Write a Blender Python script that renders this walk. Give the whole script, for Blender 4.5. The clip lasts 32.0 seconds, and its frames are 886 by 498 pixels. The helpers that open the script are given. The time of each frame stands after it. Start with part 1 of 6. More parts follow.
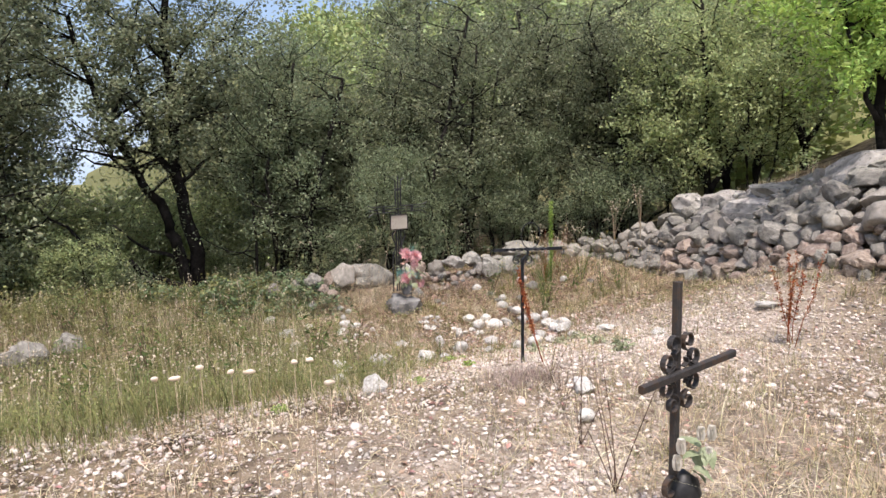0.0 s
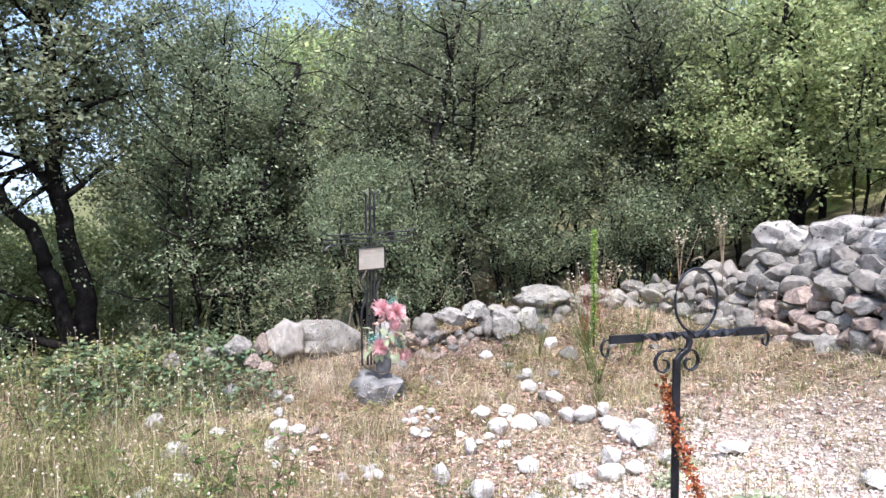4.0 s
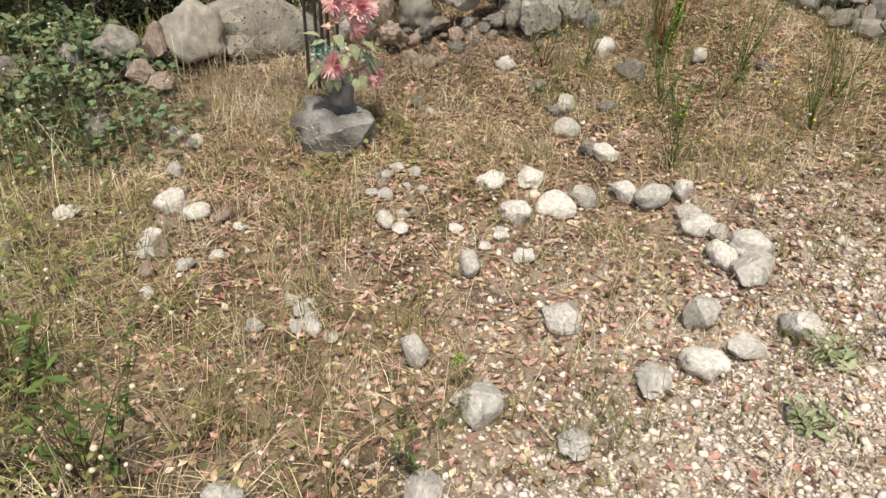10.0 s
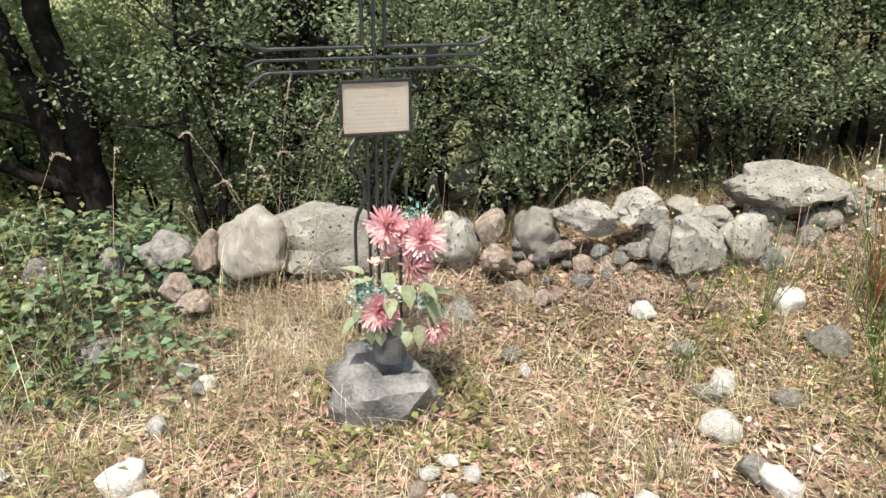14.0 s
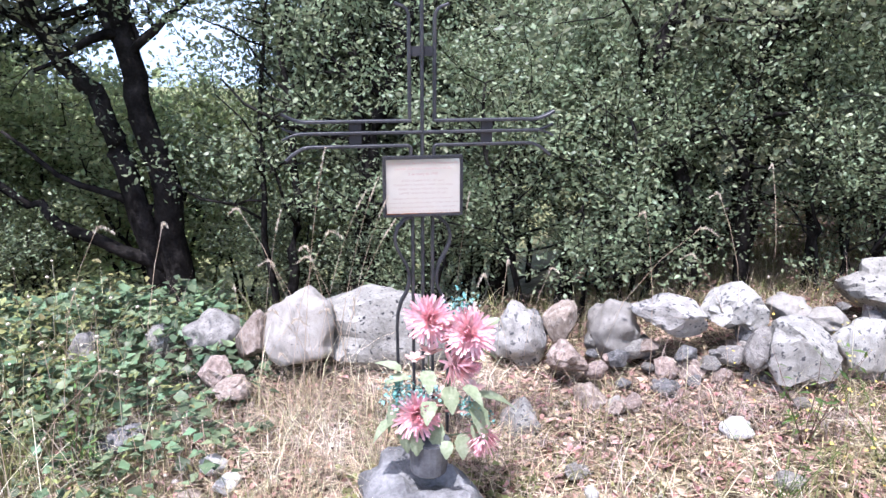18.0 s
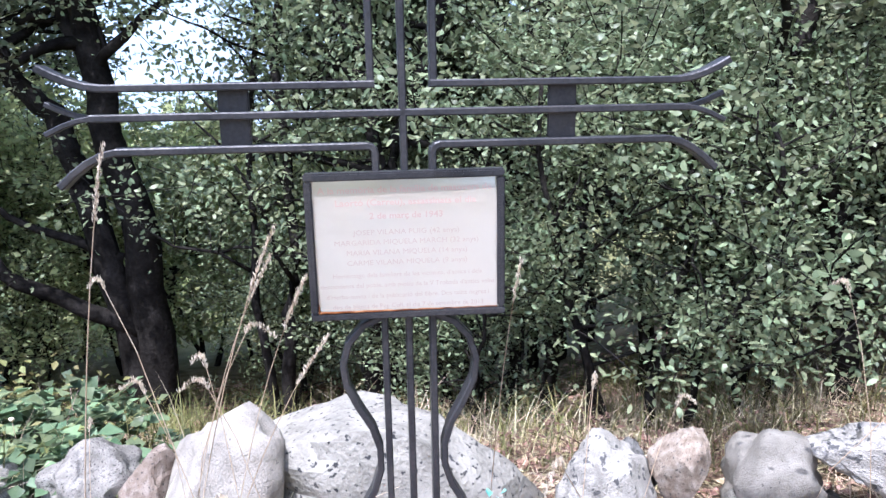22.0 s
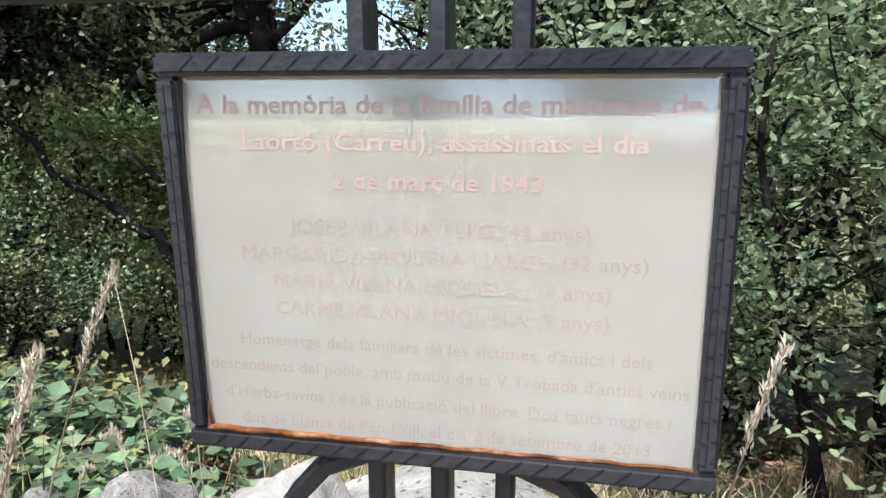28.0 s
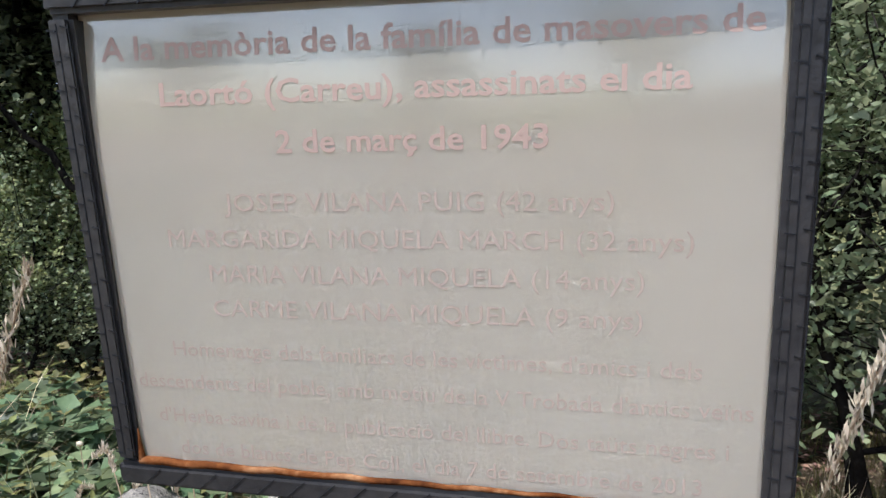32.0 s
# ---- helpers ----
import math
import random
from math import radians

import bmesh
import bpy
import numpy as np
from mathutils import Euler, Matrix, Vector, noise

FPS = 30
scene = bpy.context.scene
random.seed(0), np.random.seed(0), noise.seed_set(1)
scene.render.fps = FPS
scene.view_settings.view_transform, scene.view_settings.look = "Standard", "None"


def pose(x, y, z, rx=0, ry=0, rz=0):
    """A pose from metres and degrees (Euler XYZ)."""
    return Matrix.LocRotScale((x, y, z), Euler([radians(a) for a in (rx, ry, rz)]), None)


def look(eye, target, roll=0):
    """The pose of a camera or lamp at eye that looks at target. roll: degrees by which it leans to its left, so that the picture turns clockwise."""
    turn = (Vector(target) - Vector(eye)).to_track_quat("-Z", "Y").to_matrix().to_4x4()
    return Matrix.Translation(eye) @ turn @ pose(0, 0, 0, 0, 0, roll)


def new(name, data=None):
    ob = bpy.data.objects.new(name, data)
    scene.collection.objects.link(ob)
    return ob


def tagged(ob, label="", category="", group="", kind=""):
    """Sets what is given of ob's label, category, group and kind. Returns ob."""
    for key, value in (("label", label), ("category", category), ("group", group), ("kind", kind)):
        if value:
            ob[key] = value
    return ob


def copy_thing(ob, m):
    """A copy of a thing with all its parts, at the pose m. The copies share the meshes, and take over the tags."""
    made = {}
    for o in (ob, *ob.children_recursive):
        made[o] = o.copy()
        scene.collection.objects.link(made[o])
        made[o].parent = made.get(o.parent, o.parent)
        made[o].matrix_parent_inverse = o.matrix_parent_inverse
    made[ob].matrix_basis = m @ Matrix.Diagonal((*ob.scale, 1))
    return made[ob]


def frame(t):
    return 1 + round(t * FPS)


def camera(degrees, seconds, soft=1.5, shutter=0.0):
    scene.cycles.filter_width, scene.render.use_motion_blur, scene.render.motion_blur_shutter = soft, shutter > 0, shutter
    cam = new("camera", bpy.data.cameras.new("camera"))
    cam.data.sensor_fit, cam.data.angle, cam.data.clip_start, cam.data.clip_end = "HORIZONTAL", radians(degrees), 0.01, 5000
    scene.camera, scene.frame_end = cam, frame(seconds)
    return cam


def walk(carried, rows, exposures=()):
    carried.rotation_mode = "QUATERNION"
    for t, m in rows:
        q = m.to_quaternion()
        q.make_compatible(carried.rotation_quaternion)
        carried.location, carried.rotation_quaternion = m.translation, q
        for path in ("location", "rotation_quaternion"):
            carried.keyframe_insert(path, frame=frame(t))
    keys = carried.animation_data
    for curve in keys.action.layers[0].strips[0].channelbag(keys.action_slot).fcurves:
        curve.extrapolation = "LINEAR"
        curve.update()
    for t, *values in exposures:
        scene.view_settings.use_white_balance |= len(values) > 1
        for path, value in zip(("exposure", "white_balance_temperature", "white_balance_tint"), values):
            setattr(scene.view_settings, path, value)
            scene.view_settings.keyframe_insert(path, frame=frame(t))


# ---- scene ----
cam = camera(66.3, 32.0)
PATH = [
    (0, (-0.276, -1.682, 1.129), (0.662, 0.070, 0.908), -0.9),
    (0.5, (-0.058, -1.279, 1.015), (0.912, 0.455, 0.788), -1.6),
    (1, (0.141, -0.908, 0.921), (1.129, 0.802, 0.606), -1.5),
    (1.5, (0.307, -0.480, 0.917), (1.246, 1.271, 0.688), 0.3),
    (2, (0.433, 0.010, 0.924), (1.356, 1.778, 0.780), 0.3),
    (2.5, (0.570, 0.435, 0.948), (1.630, 2.118, 0.736), -1.2),
    (4.5, (1.532, 2.108, 0.888), (2.529, 3.838, 0.781), -0.1),
    (5, (1.738, 2.535, 0.870), (2.745, 4.248, 0.635), 0.5),
    (5.1, (1.788, 2.648, 0.858), (2.823, 4.334, 0.560), 1.3),
    (5.5, (1.926, 2.909, 0.875), (2.969, 4.545, 0.389), 0.1),
    (6, (2.119, 3.206, 0.825), (3.036, 4.879, 0.226), 0.6),
    (6.5, (2.291, 3.380, 0.988), (3.048, 4.982, 0.060), -0.5),
    (7, (2.307, 3.379, 1.037), (2.963, 4.957, -0.000), -1.4),
    (7.5, (2.336, 3.377, 1.012), (2.968, 4.931, -0.077), 1.0),
    (8, (2.357, 3.444, 0.975), (2.939, 4.983, -0.162), -0.2),
    (8.5, (2.398, 3.578, 0.955), (2.974, 5.063, -0.254), 0.6),
    (9, (2.448, 3.718, 0.967), (3.148, 5.159, -0.229), 1.8),
    (9.5, (2.537, 3.811, 0.959), (3.314, 5.231, -0.215), 1.7),
    (10, (2.703, 3.947, 0.944), (3.533, 5.375, -0.185), 2.6),
    (10.5, (2.821, 4.074, 0.935), (3.640, 5.473, -0.236), 2.1),
    (11, (2.862, 4.225, 0.859), (3.799, 5.580, -0.274), 2.1),
    (11.5, (2.977, 4.368, 0.872), (3.933, 5.723, -0.245), 2.0),
    (12, (3.161, 4.524, 0.869), (4.027, 5.986, -0.186), 1.7),
    (12.5, (3.294, 4.682, 0.870), (4.066, 6.228, -0.137), 2.3),
    (13, (3.334, 4.805, 0.861), (4.107, 6.418, -0.034), 1.1),
    (13.2, (3.396, 4.857, 0.857), (4.143, 6.522, 0.038), 0.1),
    (13.5, (3.496, 4.938, 0.848), (4.148, 6.698, 0.159), -0.4),
    (14, (3.729, 5.015, 0.829), (4.159, 6.843, 0.141), 1.4),
    (14.5, (3.847, 5.056, 0.837), (4.203, 6.956, 0.326), 2.1),
    (16.5, (3.916, 5.181, 0.858), (4.161, 7.129, 0.481), -0.3),
    (17, (3.933, 5.182, 0.852), (4.103, 7.134, 0.451), 0.0),
    (17.5, (3.933, 5.24, 0.824), (4.113, 7.187, 0.4), 1.1),
    (18, (3.965, 5.325, 0.765), (4.132, 7.264, 0.302), 1.2),
    (18.5, (4.117, 5.506, 0.733), (4.176, 7.446, 0.248), 0.8),
    (19, (4.208, 5.675, 0.71), (4.171, 7.601, 0.172), 1.3),
    (19.5, (4.166, 5.857, 0.655), (4.081, 7.789, 0.143), 1.1),
    (20, (4.149, 6.038, 0.626), (4.101, 7.984, 0.166), 1.3),
    (20.5, (4.191, 6.294, 0.59), (4.13, 8.248, 0.168), 0.7),
    (21, (4.208, 6.462, 0.593), (4.121, 8.41, 0.148), 0.4),
    (21.5, (4.2, 6.68, 0.587), (4.236, 8.647, 0.225), 0.7),
    (22, (4.154, 6.879, 0.578), (4.175, 8.847, 0.22), 0.2),
    (22.5, (4.172, 7.016, 0.544), (4.195, 8.979, 0.16), 0.4),
    (23, (4.196, 7.176, 0.525), (4.103, 9.132, 0.116), 0.7),
    (23.5, (4.231, 7.275, 0.513), (3.99, 9.213, 0.08), 0.1),
    (24, (4.248, 7.347, 0.513), (3.874, 9.27, 0.106), -0.2),
    (24.5, (4.215, 7.417, 0.496), (3.799, 9.339, 0.129), 0.3),
    (25, (4.163, 7.48, 0.481), (3.737, 9.405, 0.144), 1.1),
    (25.5, (4.137, 7.509, 0.477), (3.788, 9.446, 0.125), 0.4),
    (27.5, (4.171, 7.587, 0.424), (3.778, 9.529, 0.156), 1.0),
    (28, (4.207, 7.585, 0.467), (3.703, 9.49, 0.126), 1.9),
    (28.5, (4.224, 7.587, 0.471), (3.633, 9.466, 0.126), 1.3),
    (29, (4.226, 7.612, 0.456), (3.649, 9.496, 0.115), 0.3),
    (29.5, (4.244, 7.646, 0.446), (3.6, 9.511, 0.117), -0.0),
    (30, (4.233, 7.659, 0.443), (3.609, 9.526, 0.093), -0.0),
    (30.5, (4.21, 7.667, 0.441), (3.617, 9.543, 0.085), 0.5),
    (31, (4.205, 7.675, 0.44), (3.621, 9.552, 0.075), 0.7),
    (31.5, (4.194, 7.678, 0.445), (3.623, 9.555, 0.058), 0.3),
    (32, (4.203, 7.673, 0.441), (3.638, 9.563, 0.112), 0.2),
]
EXPOSURES = [(0, 0.6, 6500, 15), (1.8, 0.7, 6400, 15), (2.5, 0.95, 6300, 15), (4.5, 1.2, 5700, 16), (5.5, 1.1, 5900, 16), (6.5, 0.65, 6000, 14), (9, 0.45, 6900, 10), (12, 0.26, 7300, 5), (13.5, 0.66, 7000, 5),
             (14.5, 1.2, 6300, 10), (16.5, 1.42, 5600, 22), (21, 1.52, 5400, 18), (25.5, 1.48, 5500, 14), (27.5, 1.2, 5800, 7), (29.2, 1.15, 5700, 7), (30, 1.0, 5800, 8), (31, 0.74, 5900, 10), (32, 0.6, 5900, 10)]
walk(cam, [(t, look(eye, target, roll)) for t, eye, target, roll in PATH], EXPOSURES)

# ---- world, sun, exposure ----
world = bpy.data.worlds.new("world")
scene.world = world
world.use_nodes = True
wn = world.node_tree.nodes
sky = wn.new("ShaderNodeTexSky")
sky.sky_type, sky.sun_disc = "NISHITA", False
SUN_AZ, SUN_EL = math.atan2(-0.25, -0.45), radians(66)
sky.sun_elevation, sky.sun_rotation = SUN_EL, SUN_AZ
sky.dust_density, sky.air_density, sky.ozone_density = 3.0, 1.0, 0.6
world.node_tree.links.new(sky.outputs[0], wn["Background"].inputs[0])
wn["Background"].inputs[1].default_value = 0.15
sun_data = bpy.data.lights.new("sun", "SUN")
sun_data.energy, sun_data.angle, sun_data.color = 3.2, radians(0.5), (1.0, 0.95, 0.88)
sun = new("sun", sun_data)
sun.rotation_euler = (math.pi / 2 - SUN_EL, 0, math.pi - SUN_AZ)


# ---- terrain shape ----
WALL_Y = [-4, 0, 1.5, 3.1, 4.6, 6.5, 7.9, 8.5, 8.95]
WALL_X = [6.3, 6.5, 6.7, 6.95, 7.6, 8.3, 8.5, 8.2, 7.3]
CREST_Y = [-4, 0, 2.6, 3.4, 4.5, 5.5, 6.1, 6.8, 7.9, 8.5, 9.2]
CREST_Z = [1.5, 1.35, 1.2, 1.1, 0.97, 0.80, 0.70, 0.42, -0.05, -0.22, -0.45]


def sstep(a, b, v):
    u = np.clip((v - a) / (b - a), 0, 1)
    return u * u * (3 - 2 * u)


def height(x, y):
    """Ground height in metres, for numbers or arrays."""
    x, y = np.asarray(x, float), np.asarray(y, float)
    g = np.interp(y, [-8, -1.6, 0.5, 3.0, 3.7, 5.2, 6.5, 8.0, 8.5, 8.95, 9.5, 10.2],
                  [-0.25, -0.36, -0.43, -0.56, -0.70, -1.06, -1.14, -1.0, -0.88, -0.76, -0.80, -0.95])
    g = g + np.interp(y, [3, 4.5, 5.5, 6.6, 8, 9], [0.35, 0.24, 0.22, 0.17, 0.17, 0.12]) * np.clip(x - 5.3, 0, 2.7)
    top = np.interp(y, CREST_Y, CREST_Z) - 0.08
    m = sstep(0.15, 1.3, x - np.interp(y, WALL_Y, WALL_X)) * (1 - sstep(8.6, 9.8, y))
    g = g * (1 - m) + np.maximum(top, g) * m
    g = g + 0.3 * np.clip(x - 9.6, 0, 40) * (1 - 0.3 * sstep(4, 12, y))
    g = g - 0.19 * np.clip(y - 9.8, 0, 40) * (1 - sstep(4.0, 11, x)) + 0.22 * np.clip(y - 10.5, 0, 60) * sstep(7, 14, x)
    g = g - 0.5 * sstep(9.5, 12.2, y) * (1 - sstep(4.5, 9, x))
    g = g - 0.10 * np.clip(-3 - x, 0, 30) + 0.02 * np.clip(-5 - y, 0, 30)
    return g


def lumps(x, y):
    """Small unevenness of the ground."""
    return 0.018 * np.sin(3.1 * x + 1.7 * np.sin(2.3 * y)) * np.cos(2.7 * y + 0.6) + 0.008 * np.sin(9.3 * x + 4 * y) * np.sin(7.7 * y - 3 * x)


def ground_z(x, y):
    return float(height(x, y) + lumps(x, y))


# ---- materials ----
def material(name, colours, scale=6.0, fine=60.0, rough=0.85, bump=0.3, metal=0.0, vary="", amount=0.25, spots=None, translucent=0.0,
             spec=0.3, spot_scale=9.0, spot_cut=0.62, coords="Object"):
    """A surface: colours blended by noise at two scales, optional spots, variation from piece to piece, and relief."""
    m = bpy.data.materials.new(name)
    m.use_nodes = True
    nodes, links = m.node_tree.nodes, m.node_tree.links
    shader = nodes["Principled BSDF"]
    where = nodes.new("ShaderNodeTexCoord").outputs[coords]
    n1, n2 = nodes.new("ShaderNodeTexNoise"), nodes.new("ShaderNodeTexNoise")
    n1.inputs["Scale"].default_value, n2.inputs["Scale"].default_value = scale, fine
    n1.inputs["Detail"].default_value, n2.inputs["Detail"].default_value = 6, 4
    links.new(where, n1.inputs["Vector"]), links.new(where, n2.inputs["Vector"])
    add = nodes.new("ShaderNodeMath")
    add.operation, add.use_clamp = "MULTIPLY_ADD", False
    links.new(n2.outputs["Fac"], add.inputs[0])
    add.inputs[1].default_value = 0.45
    links.new(n1.outputs["Fac"], add.inputs[2])
    ramp = nodes.new("ShaderNodeValToRGB")
    lo, hi = 0.50, 0.95
    elements = ramp.color_ramp.elements
    elements[0].position, elements[1].position = lo, hi
    while len(elements) < len(colours):
        elements.new(0.5)
    for i, c in enumerate(colours):
        elements[i].position = lo + (hi - lo) * i / max(1, len(colours) - 1)
        elements[i].color = (*c, 1)
    links.new(add.outputs[0], ramp.inputs[0])
    colour = ramp.outputs[0]
    if spots:
        n3 = nodes.new("ShaderNodeTexNoise")
        n3.inputs["Scale"].default_value, n3.inputs["Detail"].default_value = spot_scale, 8
        links.new(where, n3.inputs["Vector"])
        cut = nodes.new("ShaderNodeMapRange")
        cut.inputs[1].default_value, cut.inputs[2].default_value = spot_cut, spot_cut + 0.05
        links.new(n3.outputs["Fac"], cut.inputs[0])
        mix = nodes.new("ShaderNodeMix")
        mix.data_type = "RGBA"
        links.new(cut.outputs[0], mix.inputs["Factor"])
        links.new(colour, mix.inputs["A"])
        mix.inputs["B"].default_value = (*spots, 1)
        colour = mix.outputs["Result"]
    if vary:
        rnd = nodes.new("ShaderNodeObjectInfo").outputs["Random"] if vary == "object" else nodes.new("ShaderNodeNewGeometry").outputs["Random Per Island"]
        hue = nodes.new("ShaderNodeHueSaturation")
        span = nodes.new("ShaderNodeMapRange")
        span.inputs[3].default_value, span.inputs[4].default_value = 1 - amount, 1 + amount
        links.new(rnd, span.inputs[0])
        links.new(span.outputs[0], hue.inputs["Value"])
        tilt = nodes.new("ShaderNodeMapRange")
        tilt.inputs[3].default_value, tilt.inputs[4].default_value = 0.5 + 0.05 * amount, 0.5 - 0.09 * amount
        spread = nodes.new("ShaderNodeMath")
        spread.operation = "FRACT"
        mul = nodes.new("ShaderNodeMath")
        mul.operation = "MULTIPLY"
        mul.inputs[1].default_value = 7.31
        links.new(rnd, mul.inputs[0]), links.new(mul.outputs[0], spread.inputs[0]), links.new(spread.outputs[0], tilt.inputs[0])
        links.new(tilt.outputs[0], hue.inputs["Hue"])
        links.new(colour, hue.inputs["Color"])
        colour = hue.outputs[0]
    links.new(colour, shader.inputs["Base Color"])
    shader.inputs["Roughness"].default_value, shader.inputs["Metallic"].default_value = rough, metal
    shader.inputs["Specular IOR Level"].default_value = spec
    if bump:
        b = nodes.new("ShaderNodeBump")
        b.inputs["Strength"].default_value, b.inputs["Distance"].default_value = bump, 0.02
        links.new(add.outputs[0], b.inputs["Height"])
        links.new(b.outputs[0], shader.inputs["Normal"])
    if translucent:
        tr = nodes.new("ShaderNodeBsdfTranslucent")
        links.new(colour, tr.inputs["Color"])
        both = nodes.new("ShaderNodeMixShader")
        both.inputs[0].default_value = translucent
        links.new(shader.outputs[0], both.inputs[1]), links.new(tr.outputs[0], both.inputs[2])
        links.new(both.outputs[0], nodes["Material Output"].inputs["Surface"])
    return m


SOIL = material("soil", [(0.030, 0.022, 0.015), (0.100, 0.075, 0.050), (0.25, 0.195, 0.135), (0.115, 0.094, 0.055)], 3.4, 95, 0.95, 1.0, spec=0.1)


def turf(m, colour):
    """Blend the soil into green meadow away from the graves."""
    nodes, links = m.node_tree.nodes, m.node_tree.links
    base = nodes["Principled BSDF"].inputs["Base Color"]
    was = base.links[0].from_socket
    where = nodes.new("ShaderNodeTexCoord").outputs["Object"]
    shift = nodes.new("ShaderNodeVectorMath")
    shift.operation = "DISTANCE"
    shift.inputs[1].default_value = (4, 4.5, -1)
    links.new(where, shift.inputs[0])
    cut = nodes.new("ShaderNodeMapRange")
    cut.inputs[1].default_value, cut.inputs[2].default_value = 8.5, 15.0
    links.new(shift.outputs["Value"], cut.inputs[0])
    mix = nodes.new("ShaderNodeMix")
    mix.data_type = "RGBA"
    links.new(cut.outputs[0], mix.inputs["Factor"])
    links.new(was, mix.inputs["A"])
    mix.inputs["B"].default_value = (*colour, 1)
    links.new(mix.outputs["Result"], base)


def gravel_bed(m, spots):
    """Pale stone chips bedded in the soil round the trodden places (x, y, inner and outer reach)."""
    nodes, links = m.node_tree.nodes, m.node_tree.links
    base = nodes["Principled BSDF"].inputs["Base Color"]
    was = base.links[0].from_socket
    where = nodes.new("ShaderNodeTexCoord").outputs["Object"]
    chips = nodes.new("ShaderNodeTexVoronoi")
    chips.inputs["Scale"].default_value = 42
    links.new(where, chips.inputs["Vector"])
    pale = nodes.new("ShaderNodeValToRGB")
    pale.color_ramp.elements[0].color, pale.color_ramp.elements[1].color = (0.24, 0.19, 0.15, 1), (0.60, 0.53, 0.46, 1)
    pale.color_ramp.elements[0].position, pale.color_ramp.elements[1].position = 0.25, 0.9
    links.new(chips.outputs["Color"], pale.inputs[0])
    total = None
    for x, y, inner, outer in spots:
        away = nodes.new("ShaderNodeVectorMath")
        away.operation = "DISTANCE"
        away.inputs[1].default_value = (x, y, -0.7)
        links.new(where, away.inputs[0])
        near = nodes.new("ShaderNodeMapRange")
        near.inputs[1].default_value, near.inputs[2].default_value, near.inputs[3].default_value, near.inputs[4].default_value = inner, outer, 0.75, 0.0
        links.new(away.outputs["Value"], near.inputs[0])
        if total:
            most = nodes.new("ShaderNodeMath")
            most.operation = "MAXIMUM"
            links.new(total, most.inputs[0]), links.new(near.outputs[0], most.inputs[1])
            total = most.outputs[0]
        else:
            total = near.outputs[0]
    mix = nodes.new("ShaderNodeMix")
    mix.data_type = "RGBA"
    links.new(total, mix.inputs["Factor"])
    links.new(was, mix.inputs["A"]), links.new(pale.outputs[0], mix.inputs["B"])
    links.new(mix.outputs["Result"], base)


gravel_bed(SOIL, [(5.0, 3.6, 1.3, 2.6), (2.0, 0.8, 0.3, 2.2), (5.9, 5.4, 0.4, 1.3), (4.8, 5.6, 0.2, 1.2), (4.1, 4.2, 0.8, 1.5), (3.2, 3.6, 0.4, 1.4)])
turf(SOIL, (0.19, 0.19, 0.085))
LIMESTONE = material("limestone", [(0.160, 0.150, 0.131), (0.250, 0.235, 0.206), (0.345, 0.325, 0.287)], 7, 60, 0.92, 0.9, vary="object", amount=0.16, spots=(0.045, 0.045, 0.047), spot_scale=40, spot_cut=0.60, spec=0.15)
LICHEN_STONE = material("lichen_stone", [(0.20, 0.19, 0.168), (0.31, 0.295, 0.262), (0.42, 0.40, 0.358)], 6, 60, 0.92, 0.9, vary="object", amount=0.14, spots=(0.095, 0.094, 0.094), spot_scale=12, spot_cut=0.585, spec=0.15)
SMOOTH_STONE = material("smooth_stone", [(0.205, 0.188, 0.160), (0.265, 0.245, 0.212), (0.325, 0.304, 0.267)], 7, 75, 0.9, 0.6, vary="object", amount=0.2, spots=(0.12, 0.11, 0.10), spot_scale=34, spot_cut=0.645, spec=0.15)
WARM_STONE = material("warm_stone", [(0.165, 0.125, 0.10), (0.29, 0.23, 0.185), (0.42, 0.365, 0.315)], 7, 70, 0.92, 0.7, vary="object", amount=0.15, spots=(0.08, 0.072, 0.068), spot_scale=24, spot_cut=0.61, spec=0.15)
DARK_STONE = material("dark_stone", [(0.085, 0.083, 0.080), (0.175, 0.171, 0.164), (0.28, 0.272, 0.258)], 5, 60, 0.92, 1.0, spots=(0.30, 0.285, 0.26), spot_scale=7, spot_cut=0.62, spec=0.15)
GRAVEL = material("gravel", [(0.38, 0.315, 0.265), (0.58, 0.51, 0.445), (0.76, 0.70, 0.63)], 20, 120, 0.9, 0.3, vary="island", amount=0.36, spec=0.15)
LITTER = material("dead_leaf", [(0.17, 0.105, 0.067), (0.345, 0.235, 0.157), (0.55, 0.45, 0.345)], 9, 60, 0.8, 0.1, vary="island", amount=0.7, translucent=0.15)
STRAW = material("straw", [(0.33, 0.275, 0.155), (0.50, 0.43, 0.27), (0.68, 0.625, 0.48)], 3, 20, 0.7, 0, vary="island", amount=0.65, translucent=0.3)
GRASS = material("green_grass", [(0.145, 0.155, 0.05), (0.275, 0.27, 0.105)], 3, 20, 0.6, 0, vary="island", amount=0.5, translucent=0.35)
WEED = material("weed_leaf", [(0.07, 0.13, 0.035), (0.14, 0.22, 0.06)], 4, 30, 0.55, 0, vary="island", amount=0.35, translucent=0.35)
MEADOW = material("meadow_weed", [(0.115, 0.14, 0.046), (0.265, 0.27, 0.10)], 3, 20, 0.6, 0, vary="island", amount=0.5, translucent=0.3)
IVY = material("ivy_leaf", [(0.065, 0.105, 0.055), (0.175, 0.240, 0.125)], 4, 30, 0.45, 0, vary="island", amount=0.6, translucent=0.25)
SEED = material("dry_seed_head", [(0.55, 0.46, 0.33), (0.72, 0.65, 0.52)], 30, 150, 0.9, 0.2, vary="island", amount=0.2, translucent=0.2)
